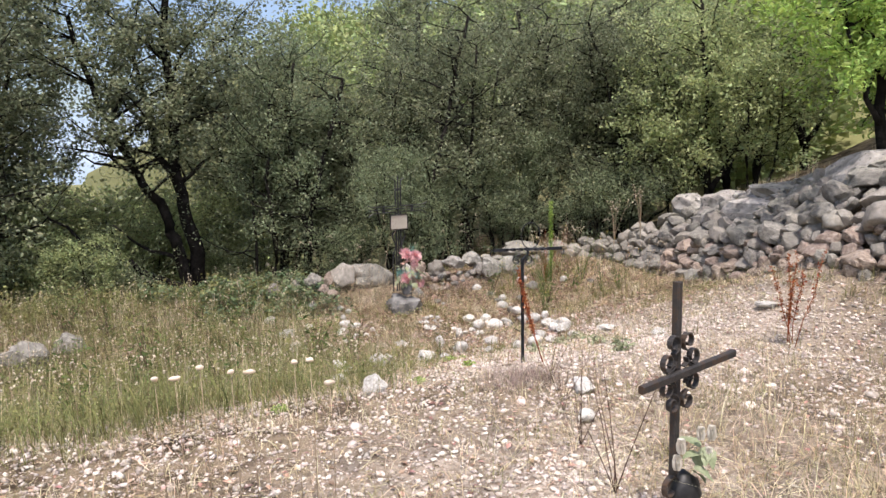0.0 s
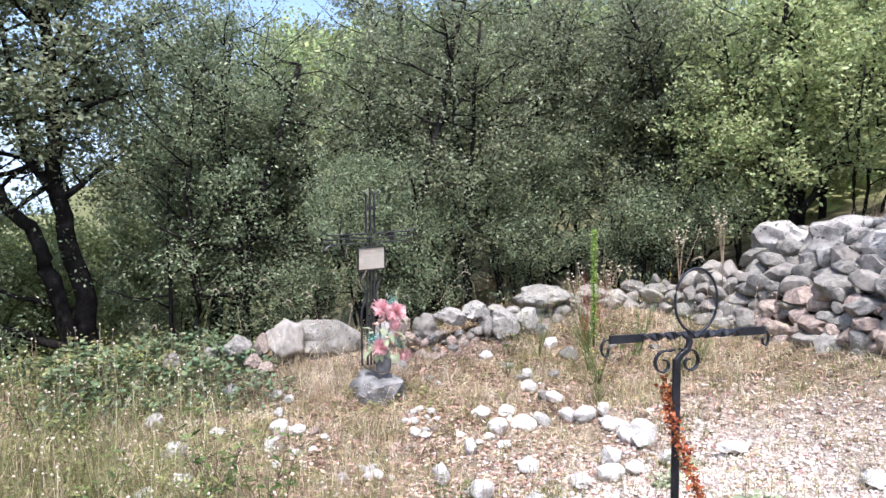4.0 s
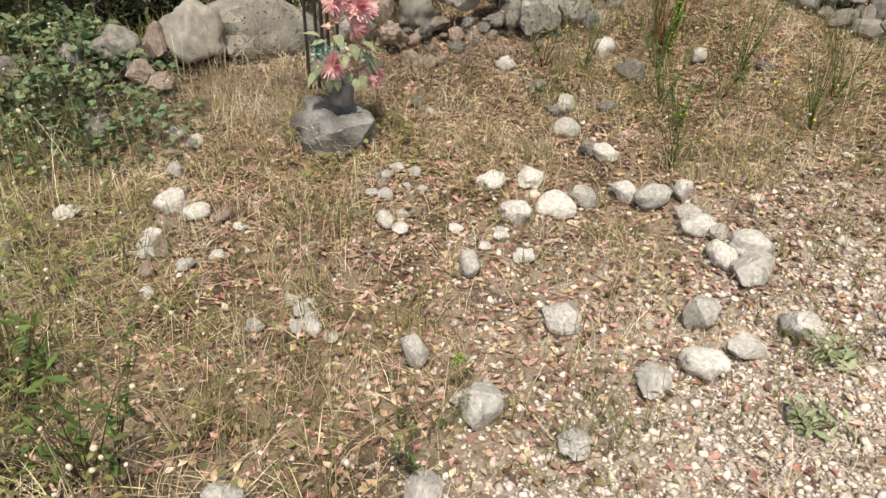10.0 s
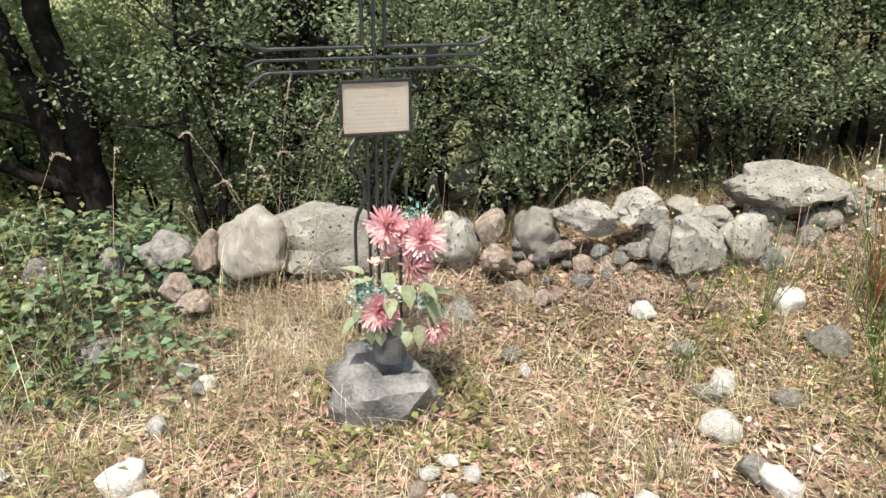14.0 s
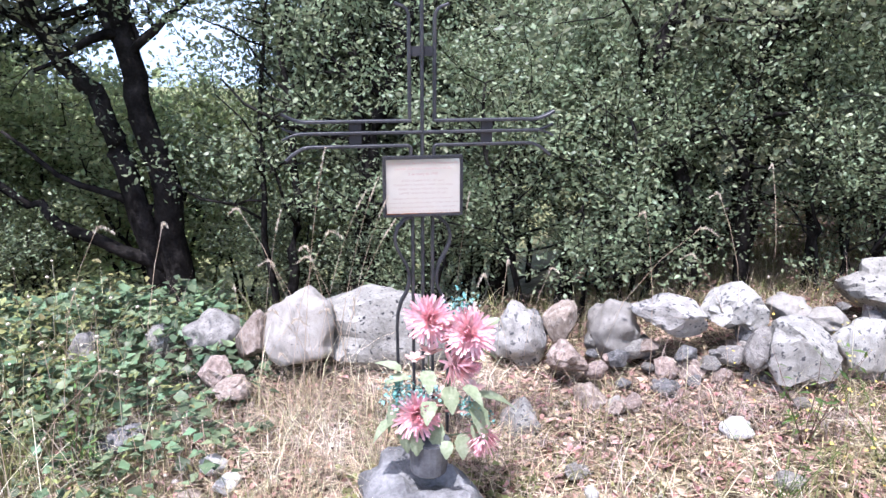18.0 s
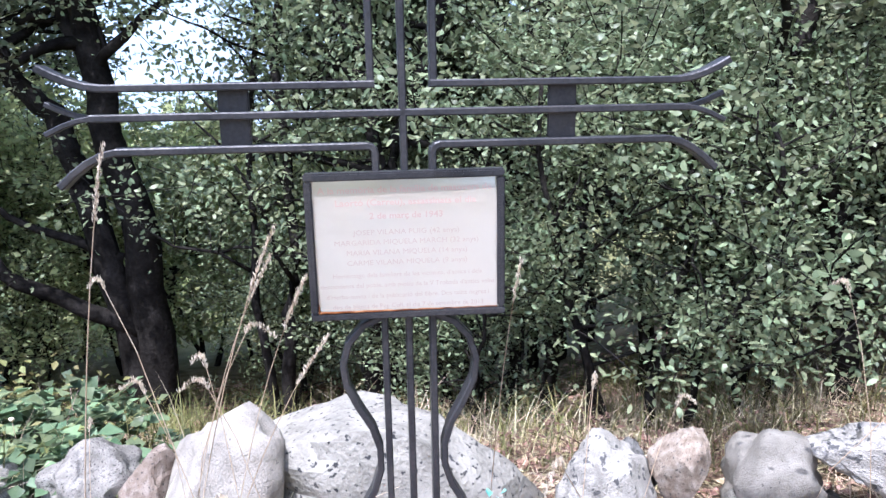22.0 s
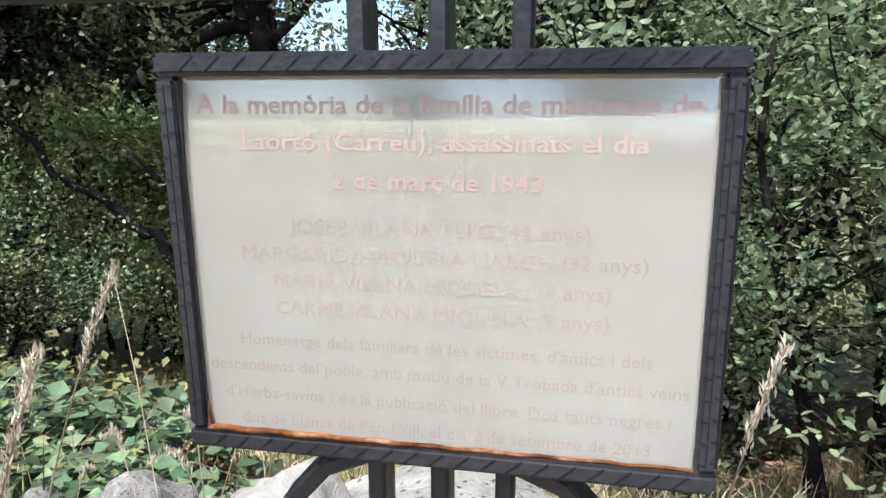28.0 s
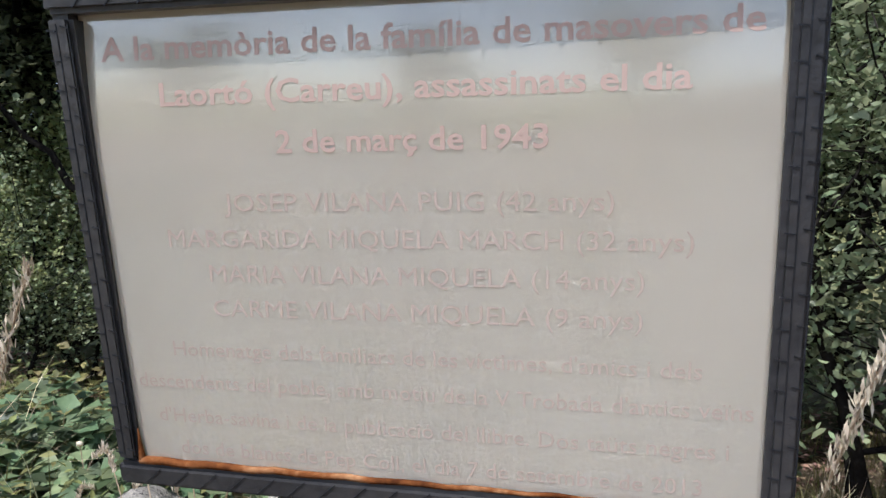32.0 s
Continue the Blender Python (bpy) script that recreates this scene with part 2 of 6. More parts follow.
RUST_PLANT = material("rusty_dry_stalk", [(0.20, 0.065, 0.02), (0.34, 0.12, 0.04)], 20, 90, 0.9, 0.3, vary="island", amount=0.3)
TWIG = material("brown_twig", [(0.07, 0.04, 0.03), (0.14, 0.085, 0.06)], 10, 60, 0.9, 0.2)
IRON = material("painted_iron", [(0.028, 0.029, 0.032), (0.05, 0.05, 0.054), (0.075, 0.072, 0.072)], 9, 160, 0.40, 0.12, metal=0.35)
OLD_IRON = material("weathered_iron", [(0.03, 0.03, 0.031), (0.06, 0.055, 0.052), (0.10, 0.06, 0.035)], 14, 120, 0.55, 0.2, metal=0.4)
BLACK_IRON = material("black_iron", [(0.012, 0.013, 0.016), (0.035, 0.038, 0.046)], 12, 140, 0.35, 0.2, metal=0.4)
PETAL = material("pink_petal", [(0.69, 0.30, 0.335), (0.82, 0.50, 0.51), (0.90, 0.75, 0.73)], 14, 60, 0.7, 0, vary="island", amount=0.25, translucent=0.3)
PALE_PETAL = material("faded_petal", [(0.70, 0.42, 0.36), (0.82, 0.62, 0.54)], 20, 80, 0.7, 0, vary="island", amount=0.2, translucent=0.3)
WHITE_PETAL = material("white_petal", [(0.62, 0.58, 0.50), (0.80, 0.77, 0.70)], 20, 80, 0.7, 0, vary="island", amount=0.15, translucent=0.3)
FABRIC_LEAF = material("faded_fabric_leaf", [(0.17, 0.215, 0.115), (0.30, 0.35, 0.205), (0.43, 0.47, 0.32)], 10, 90, 0.7, 0.1, vary="island", amount=0.25, translucent=0.25)
TEAL = material("teal_sprig", [(0.05, 0.22, 0.20), (0.20, 0.42, 0.38), (0.40, 0.55, 0.50)], 30, 90, 0.6, 0, vary="island", amount=0.35)
# near black: the crown's shade is put into the bark colour
SHADED_BARK = material("shaded_bark", [(0.009, 0.008, 0.007), (0.019, 0.017, 0.015), (0.036, 0.032, 0.029)], 9, 50, 1.0, 1.0, spec=0.03)
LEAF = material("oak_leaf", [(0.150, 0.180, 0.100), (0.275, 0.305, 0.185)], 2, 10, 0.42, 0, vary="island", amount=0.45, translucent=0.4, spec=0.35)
FAR_LEAF = material("hill_leaf", [(0.24, 0.31, 0.12), (0.39, 0.46, 0.21)], 0.3, 4, 0.6, 0, vary="island", amount=0.4, translucent=0.35)
ASH_LEAF = material("ash_leaf", [(0.27, 0.42, 0.09), (0.41, 0.56, 0.16)], 2, 20, 0.45, 0, vary="island", amount=0.3, translucent=0.45)
# brighter copy of the oak leaf, sunlight painted into its colour
SUN_TINTED_LEAF = material("sun_tinted_oak_leaf", [(0.31, 0.38, 0.17), (0.48, 0.54, 0.28)], 2, 10, 0.45, 0, vary="island", amount=0.4, translucent=0.45)
FIELD = material("meadow", [(0.12, 0.13, 0.05), (0.22, 0.22, 0.09), (0.30, 0.27, 0.13)], 0.05, 1.2, 0.95, 0)
# distance haze is painted into this hill colour as pale blue
HAZE_TINTED_HILL = material("haze_tinted_hill", [(0.22, 0.29, 0.36), (0.32, 0.39, 0.46)], 0.006, 0.05, 1.0, 0)
GREY_POT = material("grey_pot", [(0.07, 0.07, 0.074), (0.15, 0.15, 0.155)], 14, 90, 0.5, 0.1)
POT = material("black_pot", [(0.012, 0.012, 0.013), (0.03, 0.03, 0.03)], 20, 100, 0.45, 0.1)


def plate_material():
    """Brushed steel sheet with faint horizontal grain, soft stains and rust along its lower edge."""
    m = bpy.data.materials.new("steel_plate")
    m.use_nodes = True
    nodes, links = m.node_tree.nodes, m.node_tree.links
    shader = nodes["Principled BSDF"]
    where = nodes.new("ShaderNodeTexCoord").outputs["Object"]
    stretch = nodes.new("ShaderNodeMapping")
    stretch.inputs["Scale"].default_value = (3, 3, 200)
    links.new(where, stretch.inputs["Vector"])
    grain = nodes.new("ShaderNodeTexNoise")
    grain.inputs["Scale"].default_value = 3
    links.new(stretch.outputs[0], grain.inputs["Vector"])
    soft = nodes.new("ShaderNodeTexNoise")
    soft.inputs["Scale"].default_value, soft.inputs["Detail"].default_value = 9, 3
    links.new(where, soft.inputs["Vector"])
    ramp = nodes.new("ShaderNodeValToRGB")
    ramp.color_ramp.elements[0].color, ramp.color_ramp.elements[1].color = (0.92, 0.86, 0.75, 1), (0.96, 0.91, 0.81, 1)
    ramp.color_ramp.elements[0].position, ramp.color_ramp.elements[1].position = 0.35, 0.65
    links.new(soft.outputs["Fac"], ramp.inputs[0])
    links.new(ramp.outputs[0], shader.inputs["Base Color"])
    # more metallic towards the top, with an uneven edge
    apart = nodes.new("ShaderNodeSeparateXYZ")
    links.new(where, apart.inputs[0])
    uneven = nodes.new("ShaderNodeMath")
    uneven.operation = "MULTIPLY_ADD"
    links.new(soft.outputs["Fac"], uneven.inputs[0])
    uneven.inputs[1].default_value = 0.025
    links.new(apart.outputs["Z"], uneven.inputs[2])
    metal_rise = nodes.new("ShaderNodeMapRange")
    metal_rise.inputs[1].default_value, metal_rise.inputs[2].default_value, metal_rise.inputs[3].default_value, metal_rise.inputs[4].default_value = 0.435, 0.495, 0.30, 0.52
    links.new(uneven.outputs[0], metal_rise.inputs[0])
    links.new(metal_rise.outputs[0], shader.inputs["Metallic"])
    rough = nodes.new("ShaderNodeMapRange")
    rough.inputs[3].default_value, rough.inputs[4].default_value = 0.09, 0.14
    links.new(grain.outputs["Fac"], rough.inputs[0])
    links.new(rough.outputs[0], shader.inputs["Roughness"])
    return m


PLATE = plate_material()
LETTER = material("faded_red_print", [(0.50, 0.365, 0.315), (0.55, 0.41, 0.36)], 30, 200, 1.0, 0, spec=0.0)
FAINT_LETTER = material("bleached_red_print", [(0.48, 0.385, 0.33), (0.52, 0.425, 0.37)], 30, 200, 1.0, 0, spec=0.0)
YELLOW = material("yellow_floret", [(0.55, 0.42, 0.05), (0.70, 0.58, 0.14)], 20, 80, 0.8, 0, vary="island", amount=0.2)
EDGE_RUST = material("edge_rust", [(0.06, 0.020, 0.008), (0.17, 0.062, 0.022), (0.36, 0.19, 0.095)], 60, 260, 1.0, 0.1, spec=0.0)



BANK_STONE = material("bank_stone", [(0.16, 0.15, 0.135), (0.32, 0.30, 0.27), (0.46, 0.44, 0.40)], 6, 70, 0.92, 0.8, vary="island", amount=0.25, spots=(0.07, 0.07, 0.07), spot_scale=22, spot_cut=0.61, spec=0.15)
COBBLE = material("pale_cobble", [(0.36, 0.345, 0.315), (0.52, 0.50, 0.46), (0.68, 0.66, 0.62)], 9, 80, 0.9, 0.6, vary="object", amount=0.22, spots=(0.20, 0.19, 0.175), spot_scale=26, spot_cut=0.64, spec=0.15)
SHRUB_LEAF = material("shrub_leaf", [(0.150, 0.195, 0.105), (0.285, 0.340, 0.200)], 2, 10, 0.42, 0, vary="island", amount=0.45, translucent=0.4, spec=0.35)
DEAD_BRUSH = material("dead_brush", [(0.19, 0.14, 0.11), (0.34, 0.27, 0.22), (0.54, 0.47, 0.40)], 4, 30, 0.85, 0, vary="island", amount=0.5, translucent=0.2)
# ---- building helpers ----
def mesh_np(name, verts, faces, mat, smooth=False):
    """A mesh from arrays: verts (n, 3) and faces (m, 3 or 4)."""
    verts, faces = np.asarray(verts, np.float32), np.asarray(faces, np.int32)
    k = faces.shape[1]
    me = bpy.data.meshes.new(name)
    me.vertices.add(len(verts)), me.loops.add(faces.size), me.polygons.add(len(faces))
    me.vertices.foreach_set("co", verts.ravel())
    me.loops.foreach_set("vertex_index", faces.ravel())
    me.polygons.foreach_set("loop_start", np.arange(0, faces.size, k, dtype=np.int32))
    me.update(calc_edges=True)
    if smooth:
        me.polygons.foreach_set("use_smooth", np.ones(len(faces), bool))
    me.materials.append(mat)
    return me


def repeat_np(verts, faces, mats):
    """One shape under many 4 x 4 transforms, as arrays."""
    verts, faces, mats = np.asarray(verts, float), np.asarray(faces), np.asarray(mats, float)
    v = np.einsum("nij,kj->nki", mats[:, :3, :3], verts) + mats[:, None, :3, 3]
    f = faces[None] + (np.arange(len(mats)) * len(verts))[:, None, None]
    return v.reshape(-1, 3), f.reshape(-1, faces.shape[1])


def turns(rng, n, tilt=math.pi):
    """Random turns: a tilt off the vertical up to tilt, any heading."""
    a, b, c = rng.uniform(0, 2 * math.pi, n), rng.uniform(-tilt, tilt, n), rng.uniform(0, 2 * math.pi, n)
    out = np.zeros((n, 3, 3))
    ca, sa, cb, sb, cc, sc = np.cos(a), np.sin(a), np.cos(b), np.sin(b), np.cos(c), np.sin(c)
    rz = np.array([[ca, -sa, 0 * a], [sa, ca, 0 * a], [0 * a, 0 * a, 1 + 0 * a]]).transpose(2, 0, 1)
    rx = np.array([[1 + 0 * a, 0 * a, 0 * a], [0 * a, cb, -sb], [0 * a, sb, cb]]).transpose(2, 0, 1)
    rz2 = np.array([[cc, -sc, 0 * a], [sc, cc, 0 * a], [0 * a, 0 * a, 1 + 0 * a]]).transpose(2, 0, 1)
    return rz @ rx @ rz2


def part(name, bm, mat, parent, label=""):
    me = bpy.data.meshes.new(name)
    bm.to_mesh(me)
    bm.free()
    me.materials.append(mat)
    ob = new(name, me)
    ob.parent = parent
    if label:
        ob["label"] = label
    return ob


def empty(name, m, label, category, group="", kind=""):
    ob = new(name)
    ob.empty_display_size = 0.1
    ob.matrix_world = m
    return tagged(ob, label, category, group, kind)


def rock_bm(seed, size, detail=3, rough=0.25, angular=0.5):
    """A stone of about that size (x, y, z) round its middle: noise and random flat chips."""
    rng = random.Random(seed * 77 + 5)
    bm = bmesh.new()
    bmesh.ops.create_icosphere(bm, subdivisions=detail, radius=0.5)
    off = Vector((seed * 13.7, seed * 5.1, seed * 9.3))
    cuts = []
    for _ in range(3 + int(10 * angular)):
        n = Vector([rng.gauss(0, 1) for _ in range(3)]).normalized()
        cuts.append((n, 0.5 * rng.uniform(0.98 - 0.42 * angular, 1.0 - 0.12 * angular)))
    for v in bm.verts:
        d = v.co.normalized()
        bulge = noise.noise(d * 1.3 + off) * 0.5 + noise.noise(d * 2.9 + off) * 0.22
        p = d * 0.5 * (1 + rough * bulge * 2.2)
        for n, k in cuts:
            over = p.dot(n) - k
            if over > 0:
                p = p - n * over * 0.93
        v.co = p + d * 0.5 * rough * (0.10 * noise.noise(d * 8 + off) + 0.05 * noise.noise(d * 19 + off))
    for v in bm.verts:
        v.co = Vector((v.co.x * size[0], v.co.y * size[1], v.co.z * size[2]))
    for f in bm.faces:
        f.smooth = True
    return bm


def tube(bm, pts, radii, sides=8, flat=1.0):
    """A tube along points; flat squashes its section."""
    pts = [Vector(p) for p in pts]
    rings = []
    up = Vector((0.013, 0.021, 1.0))
    for i, p in enumerate(pts):
        t = (pts[min(i + 1, len(pts) - 1)] - pts[max(i - 1, 0)]).normalized()
        if abs(t.dot(up.normalized())) > 0.98:
            side = t.cross(Vector((1, 0, 0))).normalized()
        else:
            side = t.cross(up).normalized()
        over = side.cross(t).normalized()
        r = radii[i] if hasattr(radii, "__len__") else radii
        rings.append([bm.verts.new(p + side * (math.cos(2 * math.pi * k / sides) * r) + over * (math.sin(2 * math.pi * k / sides) * r * flat)) for k in range(sides)])
    for a, b in zip(rings, rings[1:]):
        for k in range(sides):
            f = bm.faces.new((a[k], a[(k + 1) % sides], b[(k + 1) % sides], b[k]))
            f.smooth = True
    bm.faces.new(rings[0][::-1]), bm.faces.new(rings[-1])


# ---- ground, meadow and far hills ----
def grid_mesh(name, xs, ys, z, mat):
    gx, gy = np.meshgrid(xs, ys)
    n, m = len(xs), len(ys)
    idx = np.arange(n * m).reshape(m, n)
    faces = np.stack([idx[:-1, :-1], idx[:-1, 1:], idx[1:, 1:], idx[1:, :-1]], -1).reshape(-1, 4)
    return mesh_np(name, np.stack([gx, gy, z(gx, gy)], -1).reshape(-1, 3), faces, mat, True)


def wide_z(x, y):
    near = sstep(60, 25, np.hypot(x - 4, y - 6))
    low = -7 + 0.02 * np.maximum(x, -200) * sstep(0, 60, x)
    far = np.clip(height(np.clip(x, -40, 50), np.clip(y, -40, 60)), -7, 30)
    return (height(x, y) + lumps(x, y)) * near + (1 - near) * np.where(np.hypot(x, y) < 140, far, np.maximum(low, far * 0.8))


steps = np.concatenate([-np.geomspace(2000, 7.2, 22), np.linspace(-7, 15, 201), np.geomspace(15.2, 2000, 22)])
tagged(new("ground", grid_mesh("ground", steps, steps, wide_z, SOIL)), "dry stony cemetery ground, soil and thin straw", "ground", kind="structure")


def ridge(name, dist, a0, a1, base, tall, seed, mat, label):
    """A far range of hills on an arc round the place."""
    a = np.linspace(radians(a0), radians(a1), 90)
    rng = np.random.default_rng(seed)
    crest = base + tall * (0.55 + 0.25 * np.sin(a * 5 + seed) + 0.14 * np.sin(a * 13 + 2 * seed) + 0.05 * np.sin(a * 37) + 0.02 * rng.normal(0, 1, 90))
    rows = []
    for k, (u, w) in enumerate([(0.0, -0.1), (0.12, 0.3), (0.25, 0.62), (0.36, 0.86), (0.45, 1.0), (0.8, 0.3)]):
        r = dist * (1 + u)
        rows.append(np.stack([np.sin(a) * r, np.cos(a) * r, base * (1 - max(w, 0)) + crest * w - 20 * (w < 0)], -1))
    v = np.concatenate(rows)
    idx = np.arange(6 * 90).reshape(6, 90)
    f = np.stack([idx[:-1, :-1], idx[:-1, 1:], idx[1:, 1:], idx[1:, :-1]], -1).reshape(-1, 4)
    tagged(new(name, mesh_np(name, v, f, mat, True)), label, "backdrop", kind="structure")


ridge("backdrop_hills", 900, -80, 40, -10, 230, 3, HAZE_TINTED_HILL, "wooded mountain range far across the valley, haze painted in as blue")
# added out of view: closes the horizon that the plaque mirrors
ridge("unseen_ridge", 150, 110, 260, -4, 5, 5, FIELD, "low green ridge added out of view behind the cemetery")


# ---- trees ----
def leaf_shape(length, width):
    v = [(0, 0, 0), (width / 2, length * 0.45, 0.14 * width), (0, length, -0.1 * length), (-width / 2, length * 0.45, 0.14 * width)]
    return v, [(0, 1, 2), (0, 2, 3)]


def oval_leaf(length, width):
    v = [(0, 0, 0), (width * 0.42, length * 0.28, 0.1 * width), (width * 0.40, length * 0.68, 0.06 * width), (0, length, -0.12 * length), (-width * 0.40, length * 0.68, 0.06 * width), (-width * 0.42, length * 0.28, 0.1 * width)]
    return v, [(0, 1, 5), (1, 2, 4), (1, 4, 5), (2, 3, 4)]


def leaves_at(name, pos, rng, leaf, mat, tilt=math.pi):
    n = len(pos)
    mats = np.zeros((n, 4, 4))
    mats[:, :3, :3] = turns(rng, n, tilt) * rng.uniform(0.65, 1.35, n)[:, None, None]
    mats[:, :3, 3] = pos
    v, f = repeat_np(*(leaf_shape if len(leaf) == 2 else oval_leaf)(*leaf[:2]), mats)
    return mesh_np(name, v, f, mat)


def oak(seed, stems, count, leaf=(0.058, 0.034), low=0.5, reach=1.0, mat=None, depth=2):
    """An oak from stems ([points], base radius, tip radius): limbs grow off them, leaves sit round the twigs. Gives trunk and crown."""
    rng = np.random.default_rng(seed)
    bm = bmesh.new()
    tips, trunks = [], []

    def limb(p, d, r, length, level):
        pts, rad = [p], [r]
        q, way = Vector(p), Vector(d).normalized()
        for i in range(5):
            way = (way + Vector(rng.normal(0, 0.22, 3)) + Vector((0, 0, 0.07))).normalized()
            q = q + way * (length / 5)
            pts.append(q.copy())
            rad.append(max(0.003, r * (1 - 0.8 * (i + 1) / 5)))
            if level < depth and rng.random() < 0.75:
                turn = Vector(rng.normal(0, 1, 3))
                turn.z = turn.z * 0.45
                limb(q.copy(), way * 0.45 + turn.normalized(), rad[-1] * 0.65, length * rng.uniform(0.45, 0.7), level + 1)
            if level >= 2 or i >= 2:
                tips.append((*q, length))
        tube(bm, pts, rad, (6, 4, 3, 3)[level])

    for pts, r0, r1 in stems:
        pts = [Vector(p) for p in pts]
        fine, n = [], 4 * (len(pts) - 1)
        for i in range(n + 1):
            k, u = divmod(i / n * (len(pts) - 1), 1)
            k = int(k)
            q = pts[k] if k == len(pts) - 1 else pts[k].lerp(pts[k + 1], u)
            fine.append(q + Vector(rng.normal(0, 0.018, 3)))
        rad = [r0 + (r1 - r0) * (i / n) ** 0.8 for i in range(n + 1)]
        tb = bmesh.new()
        tube(tb, fine, rad, 10)
        trunks.append(tb)
        for i in range(n // 3, n + 1):
            for _ in range(2 if i > n * 0.6 else 1):
                turn = Vector(rng.normal(0, 1, 3))
                turn.z = abs(turn.z) * 0.35
                if fine[i].z > low * 0.7:
                    limb(fine[i], turn, min(0.05, rad[i] * 0.55), rng.uniform(0.7, 1.5) * reach, 1)
    t = np.array(tips)
    pick = rng.integers(0, len(t), count)
    pos = t[pick, :3] + rng.normal(0, 1, (count, 3)) * (0.035 + 0.06 * t[pick, 3:4])
    pos = pos[pos[:, 2] > low * rng.uniform(0.6, 1.2, len(pos))]
    return trunks, bm, leaves_at("crown", pos, rng, leaf, mat or LEAF)


def stand(name, made, m, label, group=""):
    ob = empty(name, m, label, "tree" if "shrub" not in name else "shrub", group)
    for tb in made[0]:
        part("trunk" if "shrub" not in name else "stem", tb, SHADED_BARK, ob)
    part("branching", made[1], SHADED_BARK, ob)["kind"] = "stuff"
    new("crown", made[2]).parent = ob
    return ob


def at(x, y, rz=0, dz=0.0):
    return pose(x, y, ground_z(x, y) + dz, 0, 0, rz)


split_oak = stand("holm_oak", oak(11, [
    ([(0.03, 0, -0.8), (-0.05, 0, 0.5), (-0.16, 0, 1.1), (-0.30, 0.0, 1.7), (-0.28, 0.05, 2.6), (-0.35, 0.1, 3.6), (-0.2, 0.3, 5.0)], 0.13, 0.045),
    ([(-0.05, 0, -0.8), (-0.36, 0, 0.72), (-0.46, 0, 1.2), (-0.70, -0.05, 1.45), (-0.92, -0.1, 1.9), (-1.25, -0.15, 2.6), (-1.6, -0.2, 3.8)], 0.105, 0.03),
    ([(-0.30, 0, 1.55), (-0.55, 0.1, 2.0), (-0.6, 0.2, 2.7), (-0.8, 0.4, 3.9)], 0.065, 0.02),
    ([(-0.05, 0, -0.1), (-0.75, -0.1, 0.22), (-1.05, -0.1, 0.45), (-1.6, -0.2, 0.8), (-2.3, -0.3, 1.5)], 0.06, 0.015),
    ([(-0.15, 0, 0.35), (-0.7, -0.05, 0.58), (-1.2, -0.1, 0.95)], 0.04, 0.012)], 30000, low=2.1), Matrix.Translation((1.80, 12.4, -1.0)),
    "dark holm oak with forked leaning trunks on the slope")
lean_oak = stand("holm_oak", oak(12, [
    ([(0, 0, -0.3), (0.0, 0, 0.5), (0.02, 0.05, 1.1), (0.12, 0.1, 1.9), (0.35, 0.2, 2.6), (0.9, 0.4, 4.2)], 0.105, 0.035),
    ([(0.03, 0, 1.3), (-0.05, 0.3, 2.2), (-0.15, 0.5, 3.3), (0.1, 0.7, 4.6)], 0.055, 0.025),
    ([(-0.60, 0.05, -0.3), (-0.58, 0.05, 0.5), (-0.52, 0.1, 1.2), (-0.62, 0.2, 2.4), (-0.5, 0.3, 3.8)], 0.055, 0.02),
    ([(-0.70, 0.25, -0.3), (-0.78, 0.25, 0.6), (-0.86, 0.3, 1.4), (-0.8, 0.4, 2.8)], 0.04, 0.015)], 30000, low=1.2, leaf=(0.040, 0.022, 1), mat=SHRUB_LEAF), at(3.74, 11.6) @ Matrix.Scale(1.15, 4),
    "holm oak with slender dark trunks rising behind the stone row")
slim_oak = stand("holm_oak", oak(13, [
    ([(0, 0, -0.4), (0.0, 0, 0.6), (-0.1, 0.05, 1.4), (0.1, 0.1, 2.4), (0.3, 0.1, 4.6)], 0.07, 0.025),
    ([(-0.35, 0.1, -0.4), (-0.4, 0.1, 0.8), (-0.85, 0.1, 1.7), (-0.55, 0.1, 2.6), (-0.15, 0.2, 4.0), (0.2, 0.3, 5.2)], 0.075, 0.03),
    ([(0.62, 0.0, -0.4), (0.55, 0.0, 0.6), (0.38, 0.05, 1.5), (0.5, 0.1, 2.6), (0.9, 0.2, 4.2)], 0.05, 0.02),
    ([(0.25, 0.5, -0.3), (0.3, 0.4, 0.8), (0.5, 0.5, 2.0), (0.9, 0.6, 3.4)], 0.05, 0.02)], 18000, low=1.1), at(6.75, 10.3),
    "clump of slender holm oak stems beyond the wall")
bush = stand("oak_shrub", oak(14, [
    ([(0, 0, -0.2), (0.15, 0, 0.5), (0.3, 0.05, 1.1), (0.3, 0.1, 2.0)], 0.035, 0.012),
    ([(0, 0.1, -0.2), (-0.25, 0.1, 0.5), (-0.5, 0.1, 1.2), (-0.55, 0.15, 1.9)], 0.03, 0.01),
    ([(0.1, -0.1, -0.2), (0.1, -0.3, 0.5), (0.3, -0.5, 1.2), (0.2, -0.5, 1.7)], 0.03, 0.01),
    ([(-0.1, 0.2, -0.2), (-0.1, 0.4, 0.7), (0.0, 0.6, 1.5), (0.1, 0.6, 2.3)], 0.03, 0.01)], 27000, low=0.15, reach=0.8, leaf=(0.035, 0.019, 1), mat=SHRUB_LEAF), at(5.2, 10.15, 20),
    "leafy holm oak shrub growing behind the rocks")
